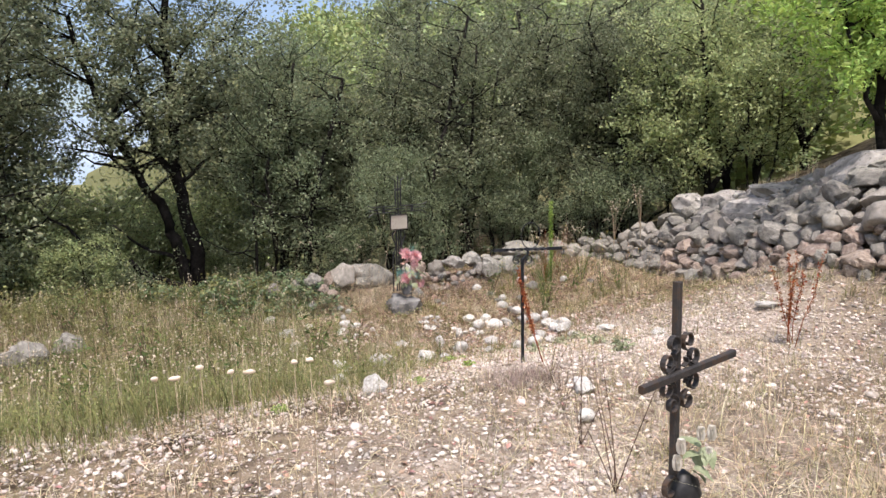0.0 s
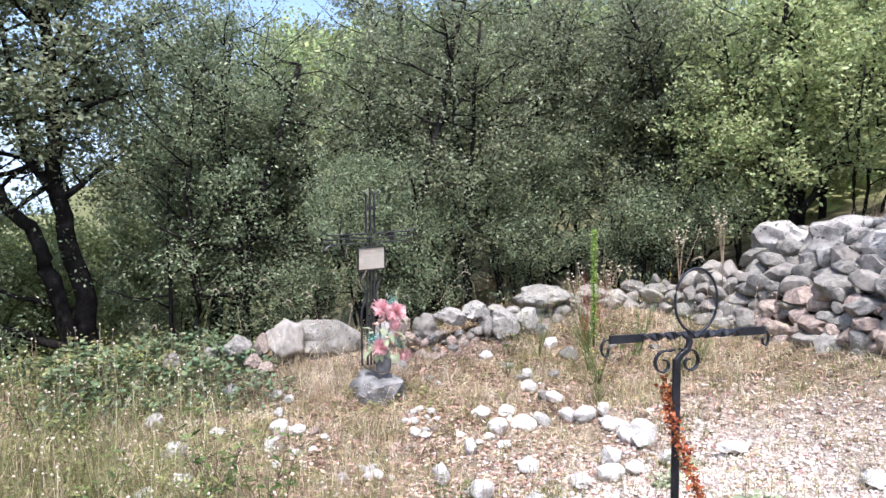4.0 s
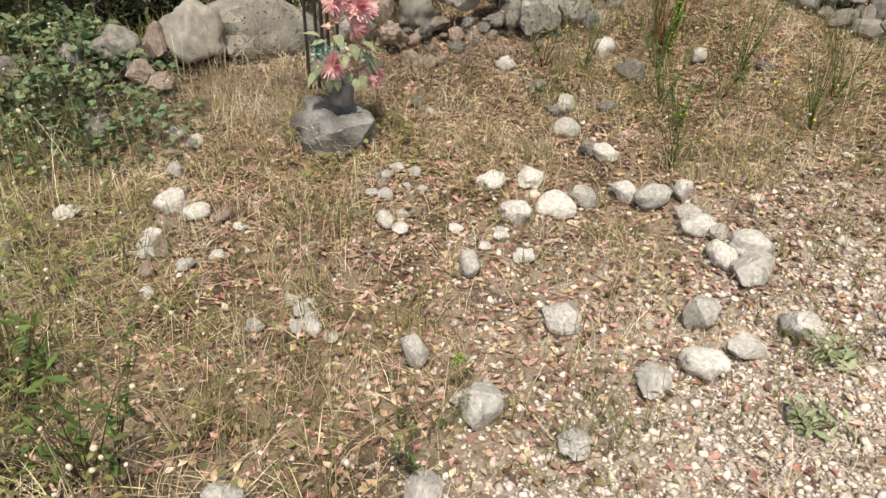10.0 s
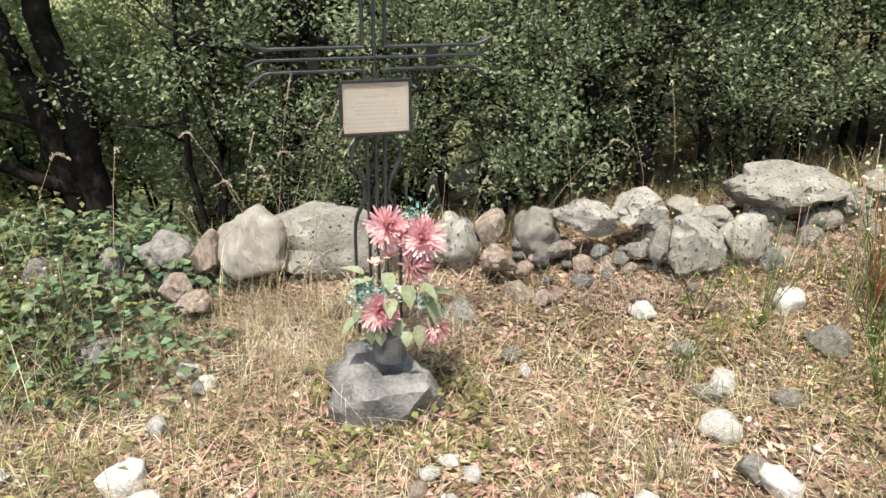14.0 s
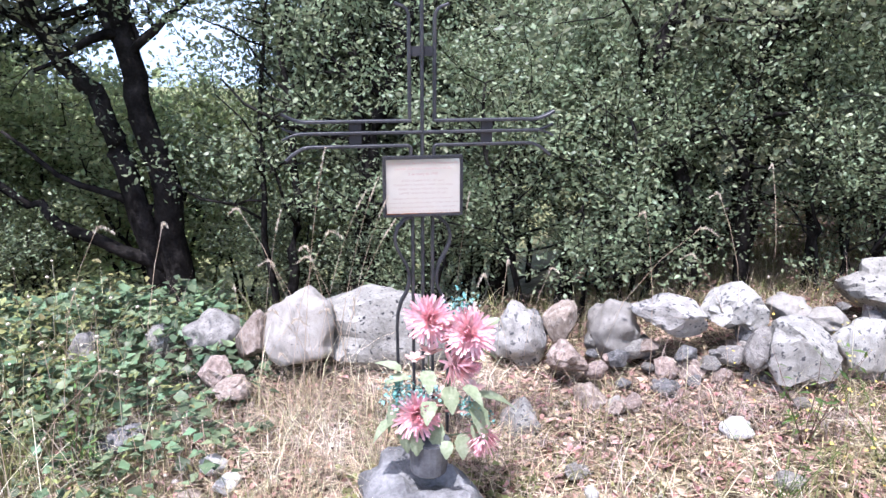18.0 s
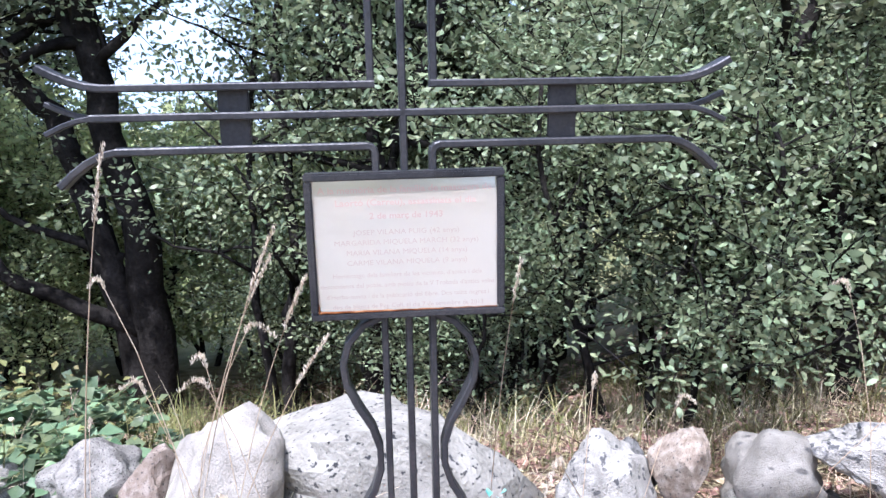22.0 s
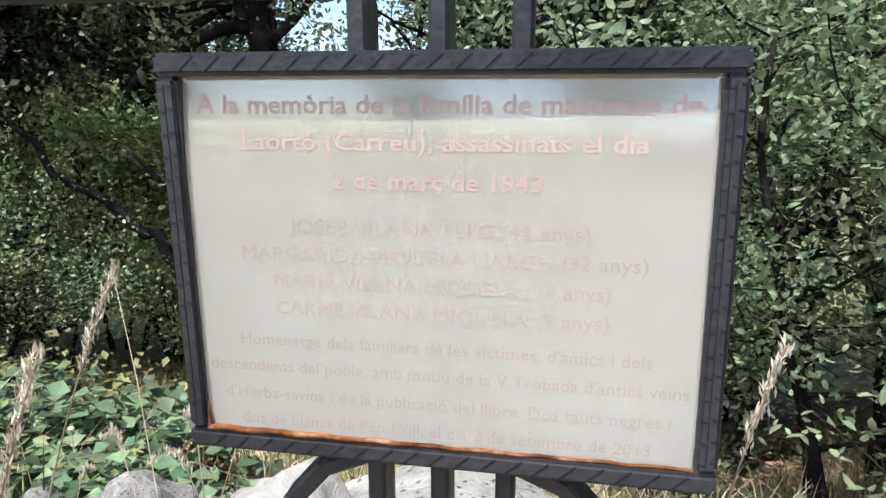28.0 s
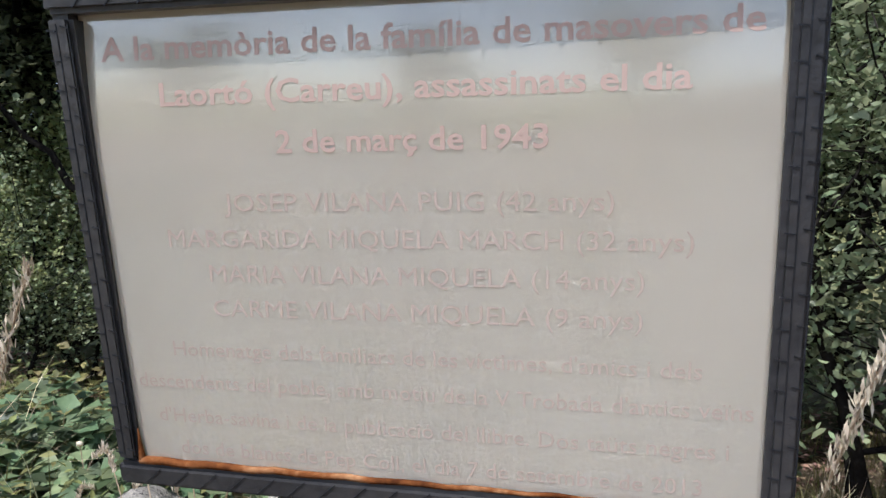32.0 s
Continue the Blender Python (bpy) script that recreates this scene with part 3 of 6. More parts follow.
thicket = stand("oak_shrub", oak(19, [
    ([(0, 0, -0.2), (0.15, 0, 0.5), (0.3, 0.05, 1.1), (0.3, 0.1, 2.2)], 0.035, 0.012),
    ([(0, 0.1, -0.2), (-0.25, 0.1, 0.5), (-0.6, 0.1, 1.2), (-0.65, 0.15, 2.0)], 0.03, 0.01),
    ([(-0.1, 0.2, -0.2), (-0.1, 0.4, 0.7), (0.3, 0.6, 1.5), (0.5, 0.6, 2.4)], 0.03, 0.01)], 8000, low=0.15, reach=0.9, leaf=(0.062, 0.038), mat=SUN_TINTED_LEAF), at(-1.2, 13.0, 40),
    "yellow-green thicket at the edge of the meadow, sunlight painted into its leaves")
small_bush = stand("oak_shrub", oak(15, [
    ([(0, 0, -0.2), (0.1, 0, 0.3), (0.15, 0.05, 0.7), (0.2, 0.1, 1.3)], 0.022, 0.008),
    ([(0, 0.05, -0.2), (-0.15, 0.1, 0.35), (-0.3, 0.1, 0.8), (-0.35, 0.1, 1.2)], 0.02, 0.008),
    ([(0.0, -0.05, -0.2), (0.05, -0.2, 0.4), (0.2, -0.3, 0.9)], 0.02, 0.007)], 8000, low=0.05, reach=0.6, leaf=(0.034, 0.018, 1), mat=SHRUB_LEAF), at(4.45, 10.7, 100),
    "young holm oak shrub between the trunks")

for x, y, rz, k in [(-2.9, 12.9, 260, 1.35), (-5.5, 9.5, 100, 1.2), (-1.4, 16.4, 20, 1.5), (3.5, 13.2, 200, 1.1), (9.5, 12.6, 120, 1.1), (11.6, 11.2, 60, 1.0), (10.5, 10.0, 80, 0.9), (-3.6, 14.5, 200, 1.6), (-4.6, 16.0, 40, 1.6), (-5.6, 13.0, 150, 1.6), (7.2, 14.4, 190, 1.3), (3.6, 17.5, 80, 1.5)]:
    copy_thing(split_oak, at(x, y, rz) @ Matrix.Scale(k, 4))
for x, y, rz, k in [(4.9, 12.9, 150, 1.0), (-1.9, 11.2, 250, 1.2), (5.6, 14.4, 40, 1.0), (9.6, 9.5, 100, 0.9), (6.3, 12.3, 15, 1.0), (7.6, 12.8, 200, 1.1), (8.8, 10.9, 300, 1.0)]:
    copy_thing(slim_oak, at(x, y, rz) @ Matrix.Scale(k, 4))
for m in [(6.1, 10.9, 130), (7.9, 10.4, 250)]:
    copy_thing(bush, at(*m))
for m in [(0.5, 14.6, 200), (-1.7, 14.3, 280), (-0.7, 14.1, 20), (2.5, 15.4, 300), (-3.0, 13.2, 160), (4.0, 14.8, 60), (1.3, 15.2, 20), (-0.6, 15.6, 90), (10.3, 8.2, 100), (10.9, 6.9, 200), (-4.6, 11.4, 10), (3.0, 16.5, 100), (1.8, 15.8, 150), (0.1, 15.9, 250)]:
    copy_thing(thicket, at(*m) @ Matrix.Scale(1.2 if m[1] > 14 else 1.0, 4))
for m in [(0.2, 13.4, 70), (-0.5, 10.9, 240), (2.8, 13.6, 110)]:
    copy_thing(thicket, at(*m) @ Matrix.Scale(0.62, 4))
for m in [(0.0, 11.2, 60), (-1.8, 10.4, 140), (7.2, 9.8, 30), (8.8, 9.2, 200), (9.3, 8.3, 70), (8.9, 8.6, 10), (4.3, 11.2, 190), (2.9, 12.8, 10)]:
    copy_thing(small_bush, at(*m))
# unseen oaks added behind the path to shape the plaque's reflection
for m in [(-6.0, -16.5, 0), (1.6, -18.0, 90), (8.0, -16.5, 200), (15.5, -15.5, 300)]:
    copy_thing(split_oak, at(*m, 0.0) @ Matrix.Scale(1.4, 4))
split_oak.scale = (1.3, 1.3, 1.3)

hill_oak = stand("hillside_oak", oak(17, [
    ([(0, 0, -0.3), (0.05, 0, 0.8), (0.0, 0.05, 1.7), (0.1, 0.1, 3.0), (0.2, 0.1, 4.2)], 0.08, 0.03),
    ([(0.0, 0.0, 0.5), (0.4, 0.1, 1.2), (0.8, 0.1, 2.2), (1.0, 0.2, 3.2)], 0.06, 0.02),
    ([(0.0, 0.0, 0.4), (-0.4, -0.2, 1.2), (-0.8, -0.3, 2.2), (-0.9, -0.3, 3.0)], 0.06, 0.02)], 13000, low=0.35, mat=SUN_TINTED_LEAF, leaf=(0.07, 0.042)), at(12.3, 8.6),
    "yellow-green oak on the bank above the wall, sunlight painted into its leaves")
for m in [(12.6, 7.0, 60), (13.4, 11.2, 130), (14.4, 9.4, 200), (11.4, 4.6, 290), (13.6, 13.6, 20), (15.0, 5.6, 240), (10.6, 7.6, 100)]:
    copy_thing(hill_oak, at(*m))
ash = stand("ash_tree", oak(16, [
    ([(0, 0, -0.3), (-0.1, 0.05, 0.8), (-0.15, 0, 1.8), (-0.1, 0, 3.0)], 0.08, 0.03),
    ([(-0.1, 0.05, 0.6), (-0.5, 0.1, 1.2), (-0.8, 0.2, 2.2)], 0.04, 0.012),
    ([(-0.05, 0.05, 0.5), (0.3, -0.2, 1.2), (0.5, -0.3, 2.2)], 0.04, 0.012)], 16000, leaf=(0.085, 0.035), low=0.15, mat=ASH_LEAF), at(8.9, 3.35) @ Matrix.Scale(1.05, 4),
    "bright green young ash tree above the rubble wall")


def woods(name, centres, seed, label):
    """Far woods: crowns made of many leaf clumps, joined."""
    rng = np.random.default_rng(seed)
    pos = []
    for x, y, r in centres:
        n = int(230 * r)
        d = rng.normal(0, 1, (n, 3))
        d = d / np.linalg.norm(d, axis=1)[:, None] * r * rng.uniform(0.6, 1.05, n)[:, None]
        d[:, 2] = d[:, 2] * 1.15 + r * 0.95
        pos.append(d + (x, y, wide_z(np.array(x), np.array(y))))
    tagged(new(name, leaves_at(name, np.concatenate(pos), rng, (0.36, 0.25), FAR_LEAF)), label, "woods", kind="stuff")


wr = np.random.default_rng(8)
hill = [(x, y, r) for x, y, r in zip(wr.uniform(12, 48, 170), wr.uniform(2, 60, 170), wr.uniform(1.3, 2.6, 170)) if x + 0.5 * y > 17 and (x > 13 or y > 15)]
woods("hill_woods", hill, 5, "sunlit green oak woods covering the slope above the wall")
edge = [(x, y, r) for x, y, r in zip(wr.uniform(-26, 12, 60), wr.uniform(19, 46, 60), wr.uniform(1.2, 2.2, 60))]
woods("valley_woods", edge, 6, "green bushes and trees in the meadow below")
# ---- stones ----
ROCKS = {}


def rock_mesh(kind, seed, fine=3):
    """A few shared stone shapes of unit size: round, block, slab."""
    if (kind, seed, fine) not in ROCKS:
        bm = {"round": lambda: rock_bm(seed, (1, 1, 1), fine, 0.34, 0.5), "block": lambda: rock_bm(seed, (1, 1, 1), fine, 0.42, 1.0),
              "slab": lambda: rock_bm(seed, (1, 1, 1), fine, 0.5, 0.85), "piece": lambda: rock_bm(seed, (1, 1, 1), 2, 0.4, 0.9)}[kind]()
        lo = Vector([min(v.co[k] for v in bm.verts) for k in range(3)])
        hi = Vector([max(v.co[k] for v in bm.verts) for k in range(3)])
        for v in bm.verts:
            v.co = Vector([(v.co[k] - lo[k]) / (hi[k] - lo[k]) - 0.5 for k in range(3)])
        me = bpy.data.meshes.new(kind)
        bm.to_mesh(me)
        if kind != "round":
            me.set_sharp_from_angle(angle=radians(24 if fine == 4 else 32))
        bm.free()
        ROCKS[(kind, seed, fine)] = me
    return ROCKS[(kind, seed, fine)]


def stone(name, kind, seed, mat, x, y, z, size, turn, label="", category="", group="", tilt=0):
    fine = 4 if name == "boulder" else 3
    key = (kind, seed, mat.name, fine)
    if key not in ROCKS:
        ROCKS[key] = rock_mesh(kind, seed, fine).copy()
        ROCKS[key].materials.append(mat)
    ob = new(name, ROCKS[key])
    ob.matrix_world = pose(x, y, z, tilt, 0, turn) @ Matrix.Diagonal((*size, 1))
    return tagged(ob, label, category, group) if label else ob


# the row of large rocks behind the memorial: x, y, middle height, width, height, kind
BOULDERS = [
    (3.04, 8.95, -0.58, 0.32, 0.26, "round", 1, "LIMESTONE", "rounded lichen-grey boulder among ivy at the row's end"),
    (3.23, 8.86, -0.57, 0.20, 0.26, "block", 2, "WARM_STONE", "small orange-brown wedge stone beside the round boulder"),
    (3.48, 8.88, -0.53, 0.46, 0.42, "round", 3, "SMOOTH_STONE", "tall egg-shaped beige boulder in the stone row"),
    (4.72, 8.95, -0.60, 0.34, 0.36, "round", 5, "LICHEN_STONE", "round white boulder with black lichen spots"),
    (4.97, 8.98, -0.53, 0.24, 0.25, "block", 6, "WARM_STONE", "blocky reddish stone in the row"),
    (4.95, 8.75, -0.65, 0.26, 0.18, "slab", 7, "WARM_STONE", "low wedge of pinkish stone below the row"),
    (5.26, 8.95, -0.58, 0.34, 0.38, "round", 8, "SMOOTH_STONE", "round pale boulder in the stone row"),
    (5.55, 8.88, -0.44, 0.44, 0.23, "block", 9, "LICHEN_STONE", "flat boulder blotched with black lichen"),
    (5.95, 8.85, -0.43, 0.41, 0.28, "slab", 10, "LICHEN_STONE", "tilted grey slab half hidden by dry weeds"),
    (6.27, 8.88, -0.45, 0.28, 0.19, "round", 11, "SMOOTH_STONE", "smooth grey stone on top of the row"),
    (6.40, 8.70, -0.44, 0.22, 0.15, "round", 12, "SMOOTH_STONE", "small pale stone wedged in the row"),
    (6.16, 8.52, -0.54, 0.36, 0.34, "block", 13, "LICHEN_STONE", "spotted boulder at the foot of the row"),
    (6.49, 8.52, -0.55, 0.30, 0.36, "round", 14, "LICHEN_STONE", "grey lichen-covered boulder at the foot of the row"),
    (5.96, 8.60, -0.58, 0.19, 0.24, "block", 15, "LIMESTONE", "small angular stone at the foot of the row"),
    (2.72, 8.98, -0.64, 0.18, 0.20, "round", 16, "LIMESTONE", "small boulder overgrown by ivy"),
    (2.35, 8.92, -0.67, 0.22, 0.24, "round", 17, "LIMESTONE", "mossy boulder overgrown by ivy"),
    (3.09, 8.66, -0.68, 0.19, 0.16, "block", 18, "WARM_STONE", "reddish angular stone in the ivy"),
    (3.20, 8.56, -0.74, 0.19, 0.12, "slab", 19, "WARM_STONE", "small brown slab in the ivy"),
    (4.64, 8.45, -0.87, 0.26, 0.20, "block", 20, "LICHEN_STONE", "dark lichen-covered stone behind the flowers"),
    (4.82, 9.05, -0.60, 0.18, 0.22, "block", 21, "DARK_STONE", "dark upright stone between two boulders"),
    (2.75, 8.30, -0.87, 0.22, 0.16, "block", 22, "DARK_STONE", "dark stone half buried under weeds"),
    (-0.95, 7.45, -0.93, 0.62, 0.42, "slab", 9, "LIMESTONE", "broad grey boulder sunk into the meadow weeds"),
    (-0.50, 7.85, -0.95, 0.42, 0.34, "round", 5, "LIMESTONE", "rounded grey boulder among the meadow weeds"),
    (-1.45, 7.30, -0.95, 0.45, 0.36, "block", 2, "LIMESTONE", "angular grey boulder among the meadow weeds"),
]
MATS = {"LIMESTONE": LIMESTONE, "LICHEN_STONE": LICHEN_STONE, "SMOOTH_STONE": SMOOTH_STONE, "WARM_STONE": WARM_STONE, "DARK_STONE": DARK_STONE}
for x, y, z, w, h, kind, seed, mat, label in BOULDERS:
    stone("boulder", kind, seed, MATS[mat], x, y, z, (w * 1.02, w * 0.85, h * 1.04), seed * 40, label, "boulder")


def carved(name, mat, m, size, seed, cut, label, rough=0.2, boxy=1.0, under=0.55):
    """A large single rock with a flatter, undercut side."""
    bm = rock_bm(seed, (1.15, 1.15, 1.15), 4, rough + 0.12, 0.75)
    for v in bm.verts:
        if boxy < 1:
            v.co = Vector([math.copysign(abs(2 * c) ** boxy / 2, c) for c in v.co]) * 0.95
        if v.co.z < cut:
            v.co.y += (cut - v.co.z) * under
        v.co.x *= 1 - 0.35 * max(0, v.co.z)
        v.co += Vector((0, 0, 1)) * 0.03 * noise.noise(v.co * 9)
        v.co = Vector((v.co.x * size[0], v.co.y * size[1], v.co.z * size[2]))
    me = bpy.data.meshes.new(name)
    bm.to_mesh(me)
    bm.free()
    me.set_sharp_from_angle(angle=radians(22))
    me.materials.append(mat)
    ob = new(name, me)
    ob.matrix_world = m
    return tagged(ob, label, "boulder")


carved("boulder", LIMESTONE, pose(3.98, 9.06, -0.655, 0, 5, 4), (1.02, 0.60, 0.58), 4, -0.06, "largest pale wedge-shaped rock behind the iron cross, pitted with black lichen", under=1.05)
carved("boulder", LIMESTONE, pose(7.05, 8.9, -0.36, 0, 0, -6), (0.78, 0.6, 0.36), 23, 0.05, "long flat-topped limestone block crowning the row")
for x, y, z, size, turn, seed in [(9.7, 5.9, 0.32, (1.7, 1.5, 0.9), 30, 31), (9.2, 4.5, 0.55, (2.0, 1.8, 0.95), 80, 32), (8.6, 2.9, 0.85, (1.8, 1.7, 0.85), 10, 33), (9.9, 7.1, 0.35, (1.0, 0.8, 0.6), 50, 34)]:
    carved("outcrop", BANK_STONE, pose(x, y, z, 0, 0, turn), size, seed, -2, "bare pale limestone outcrop rising above the rubble wall", 0.3)
carved("foundation_stone", DARK_STONE, pose(4.13, 7.84, -0.985, 0, 0, 4), (0.56, 0.46, 0.48), 29, -2, "rough grey rock in which the memorial cross is set", 0.34, 0.72)

# stones outlining the old graves: x, y, width, height
LEFT = [(3.18, 8.12, 0.124, 0.118), (3.27, 8.03, 0.129, 0.059), (3.12, 7.98, 0.100, 0.071), (3.09, 7.77, 0.076, 0.109), (3.01, 7.44, 0.187, 0.137), (2.94, 7.27, 0.114, 0.066),
        (2.86, 7.20, 0.087, 0.083), (2.82, 7.14, 0.090, 0.056), (2.88, 7.07, 0.094, 0.062), (2.81, 7.07, 0.077, 0.048), (2.96, 6.90, 0.082, 0.073), (2.78, 6.91, 0.084, 0.076),
        (2.76, 6.76, 0.068, 0.072), (3.10, 7.28, 0.146, 0.058), (3.23, 7.22, 0.122, 0.061), (3.29, 7.11, 0.062, 0.057), (3.12, 6.93, 0.067, 0.058)]
MIDDLE = [(4.23, 7.28, 0.084, 0.067), (4.17, 7.20, 0.082, 0.060), (4.08, 7.15, 0.074, 0.064), (4.14, 7.10, 0.080, 0.069), (4.01, 7.18, 0.048, 0.064), (4.30, 7.14, 0.055, 0.060),
          (4.37, 7.08, 0.054, 0.054), (4.25, 7.00, 0.063, 0.047), (4.41, 7.26, 0.074, 0.074), (4.34, 7.36, 0.075, 0.057), (3.94, 7.01, 0.056, 0.056), (4.03, 6.86, 0.109, 0.069),
          (4.15, 6.89, 0.071, 0.056), (4.22, 6.87, 0.066, 0.066), (4.07, 6.75, 0.087, 0.063), (4.36, 6.64, 0.068, 0.064), (4.04, 6.61, 0.037, 0.051), (4.57, 6.50, 0.078, 0.078),
          (4.42, 6.44, 0.061, 0.051), (4.56, 6.27, 0.086, 0.059)]
RIGHT = [(4.79, 6.92, 0.187, 0.143), (5.04, 6.87, 0.213, 0.135), (4.75, 6.60, 0.198, 0.188), (5.01, 6.56, 0.239, 0.166), (5.26, 6.62, 0.201, 0.158), (5.48, 6.51, 0.179, 0.168),
         (5.53, 6.33, 0.213, 0.197), (5.70, 6.28, 0.135, 0.161), (5.60, 6.12, 0.153, 0.094), (5.55, 5.98, 0.208, 0.123), (5.56, 5.87, 0.129, 0.110), (5.41, 5.70, 0.172, 0.155),
         (5.56, 5.64, 0.219, 0.189), (5.42, 5.52, 0.223, 0.134)]
UPPER = [(5.74, 7.81, 0.135, 0.099), (5.77, 7.51, 0.176, 0.128), (5.66, 7.48, 0.133, 0.067), (5.59, 7.25, 0.191, 0.146), (5.60, 7.01, 0.152, 0.134), (5.64, 6.91, 0.209, 0.119),
         (5.98, 7.33, 0.146, 0.060), (6.50, 7.99, 0.215, 0.177), (6.40, 7.57, 0.299, 0.185), (5.69, 8.21, 0.151, 0.143), (4.85, 8.07, 0.125, 0.076), (4.88, 7.94, 0.075, 0.054),
         (7.25, 7.09, 0.124, 0.083), (6.97, 7.47, 0.109, 0.145)]
NEAR = [(4.98, 5.40, 0.173, 0.206), (4.47, 5.18, 0.182, 0.087), (4.72, 5.15, 0.197, 0.163), (4.96, 5.15, 0.157, 0.112), (5.32, 5.12, 0.212, 0.118), (3.67, 5.78, 0.131, 0.203),
        (3.73, 5.48, 0.086, 0.090), (3.76, 5.37, 0.210, 0.175), (4.40, 5.71, 0.189, 0.113), (4.56, 6.26, 0.094, 0.044), (3.32, 6.26, 0.077, 0.063), (3.37, 6.21, 0.090, 0.054),
        (3.36, 6.47, 0.063, 0.043), (3.38, 6.37, 0.089, 0.057), (3.42, 6.11, 0.062, 0.049), (3.15, 6.36, 0.072, 0.077), (3.39, 6.29, 0.065, 0.055), (4.24, 6.27, 0.137, 0.158),
        (4.56, 6.48, 0.075, 0.069)]
FRONT = [(3.14, 5.05, 0.209, 0.190), (3.39, 5.14, 0.171, 0.117), (2.80, 5.42, 0.146, 0.154), (2.63, 5.31, 0.198, 0.202), (2.26, 5.30, 0.153, 0.115), (2.23, 5.51, 0.224, 0.122),
         (2.32, 5.68, 0.130, 0.087), (2.08, 6.75, 0.179, 0.093), (1.82, 6.70, 0.159, 0.095), (2.12, 7.30, 0.215, 0.153), (2.49, 7.54, 0.113, 0.073), (2.04, 7.91, 0.203, 0.169),
         (2.92, 5.29, 0.063, 0.067), (4.18, 4.44, 0.056, 0.065), (3.95, 5.06, 0.134, 0.067), (1.72, 3.18, 0.301, 0.196), (2.52, 1.58, 0.132, 0.073), (2.95, 2.10, 0.209, 0.140),
         (1.77, 4.17, 0.136, 0.108)]
SLABS = [(5.58, 4.75, 0.390, 0.163), (5.31, 3.65, 0.335, 0.112), (5.99, 2.80, 0.365, 0.115)]


def grave_stones(rows, label, group, mats, kinds):
    for i, (x, y, w, h) in enumerate(rows):
        w = w * 1.2 if w < 0.12 else w if w < 0.28 else 0.65 * w
        kind = kinds[i % len(kinds)]
        tall = max(0.72 * h, 0.5 * w) if w < 0.2 or label[0] != "f" else 0.06
        stone("grave_stone", kind, 1 + (i * 7) % 9, mats[i % len(mats)], x, y + 0.25 * w, ground_z(x, y) + (0.62 if w < 0.15 else 0.45) * tall, (w * 1.08, w * (0.75 + 0.05 * (i % 5)), tall * 1.25),
              i * 57 % 360, label, "stone", group)


grave_stones(LEFT, "small pale rounded stone edging an old grave", "stones edging the left grave side", [COBBLE, COBBLE, WARM_STONE], ["round", "round", "block"])
grave_stones(MIDDLE, "little rounded cobble lying in a heap before the cross", "cobbles heaped before the cross", [COBBLE, WARM_STONE, COBBLE], ["round"])
grave_stones(RIGHT, "rounded whitish limestone cobble in a curved grave border", "stones of the curved grave border", [COBBLE], ["round", "block", "round"])
grave_stones(UPPER, "weathered grey stone sunk into dry grass", "stones in a line towards the wall", [LIMESTONE, COBBLE], ["block", "round"])
grave_stones(NEAR, "white limestone cobble lying on gravel", "loose stones on the gravel", [COBBLE], ["block", "block", "round"])
grave_stones(FRONT, "pale angular limestone lying among weeds", "stones at the grave's foot", [COBBLE], ["block", "block", "slab"])
grave_stones(SLABS, "flat pale limestone slab bedded in the gravel", "slabs bedded in the gravel", [COBBLE], ["slab"])


rr = random.Random(21)
for i in range(95):
    x = rr.uniform(5.05, 7.6)
    y = 8.72 + 0.0 * x + rr.gauss(0, 0.16)
    w = rr.choice([0.08, 0.1, 0.13, 0.16, 0.2])
    stone("rubble_stone", rr.choice(["round", "block", "slab"]), rr.choice([2, 3, 6, 7, 9, 13]), rr.choice([LIMESTONE, LIMESTONE, SMOOTH_STONE, WARM_STONE, DARK_STONE]), x, y,
          ground_z(x, y) + rr.uniform(0.02, 0.16) * (1 if y > 8.65 else 0.3), (w, w * 0.85, w * rr.uniform(0.6, 0.9)), rr.uniform(0, 360), "small weathered stone wedged into the rubble row", "stone", "rubble of the stone row", rr.uniform(-25, 25))


# ---- iron crosses ----
def strip(bm, pts, wide, deep, side=(0, 1, 0)):
    """A flat bar along points: wide across the path in its plane, deep along side."""
    pts, side = [Vector(p) for p in pts], Vector(side)
    rings = []
    for i, p in enumerate(pts):
        t = (pts[min(i + 1, len(pts) - 1)] - pts[max(i - 1, 0)]).normalized()
        n = t.cross(side).normalized()
        s = n.cross(t).normalized()
        c = 0.18 * min(wide, deep)
        ring = []
        for a, b in ((1, 1), (-1, 1), (-1, -1), (1, -1)):
            ring.append(bm.verts.new(p + n * (a * (wide / 2)) + s * (b * (deep / 2 - c))))
            ring.append(bm.verts.new(p + n * (a * (wide / 2 - c)) + s * (b * deep / 2)))
        rings.append([ring[k] for k in (0, 1, 3, 2, 4, 5, 7, 6)])
    for a, b in zip(rings, rings[1:]):
        for k in range(8):
            bm.faces.new((a[k], a[(k + 1) % 8], b[(k + 1) % 8], b[k]))
    bm.faces.new(rings[0][::-1]), bm.faces.new(rings[-1])
    bmesh.ops.recalc_face_normals(bm, faces=bm.faces)


def bar(name, pts, wide, deep, mat, parent, side=(0, 1, 0), label=""):
    bm = bmesh.new()
    strip(bm, pts, wide, deep, side)
    return part(name, bm, mat, parent, label)


def arc(cx, cz, r, a0, a1, n=12, y=0.0, shrink=0.0):
    return [(cx + (r - shrink * i / n) * math.cos(radians(a0 + (a1 - a0) * i / n)), y, cz + (r - shrink * i / n) * math.sin(radians(a0 + (a1 - a0) * i / n))) for i in range(n + 1)]


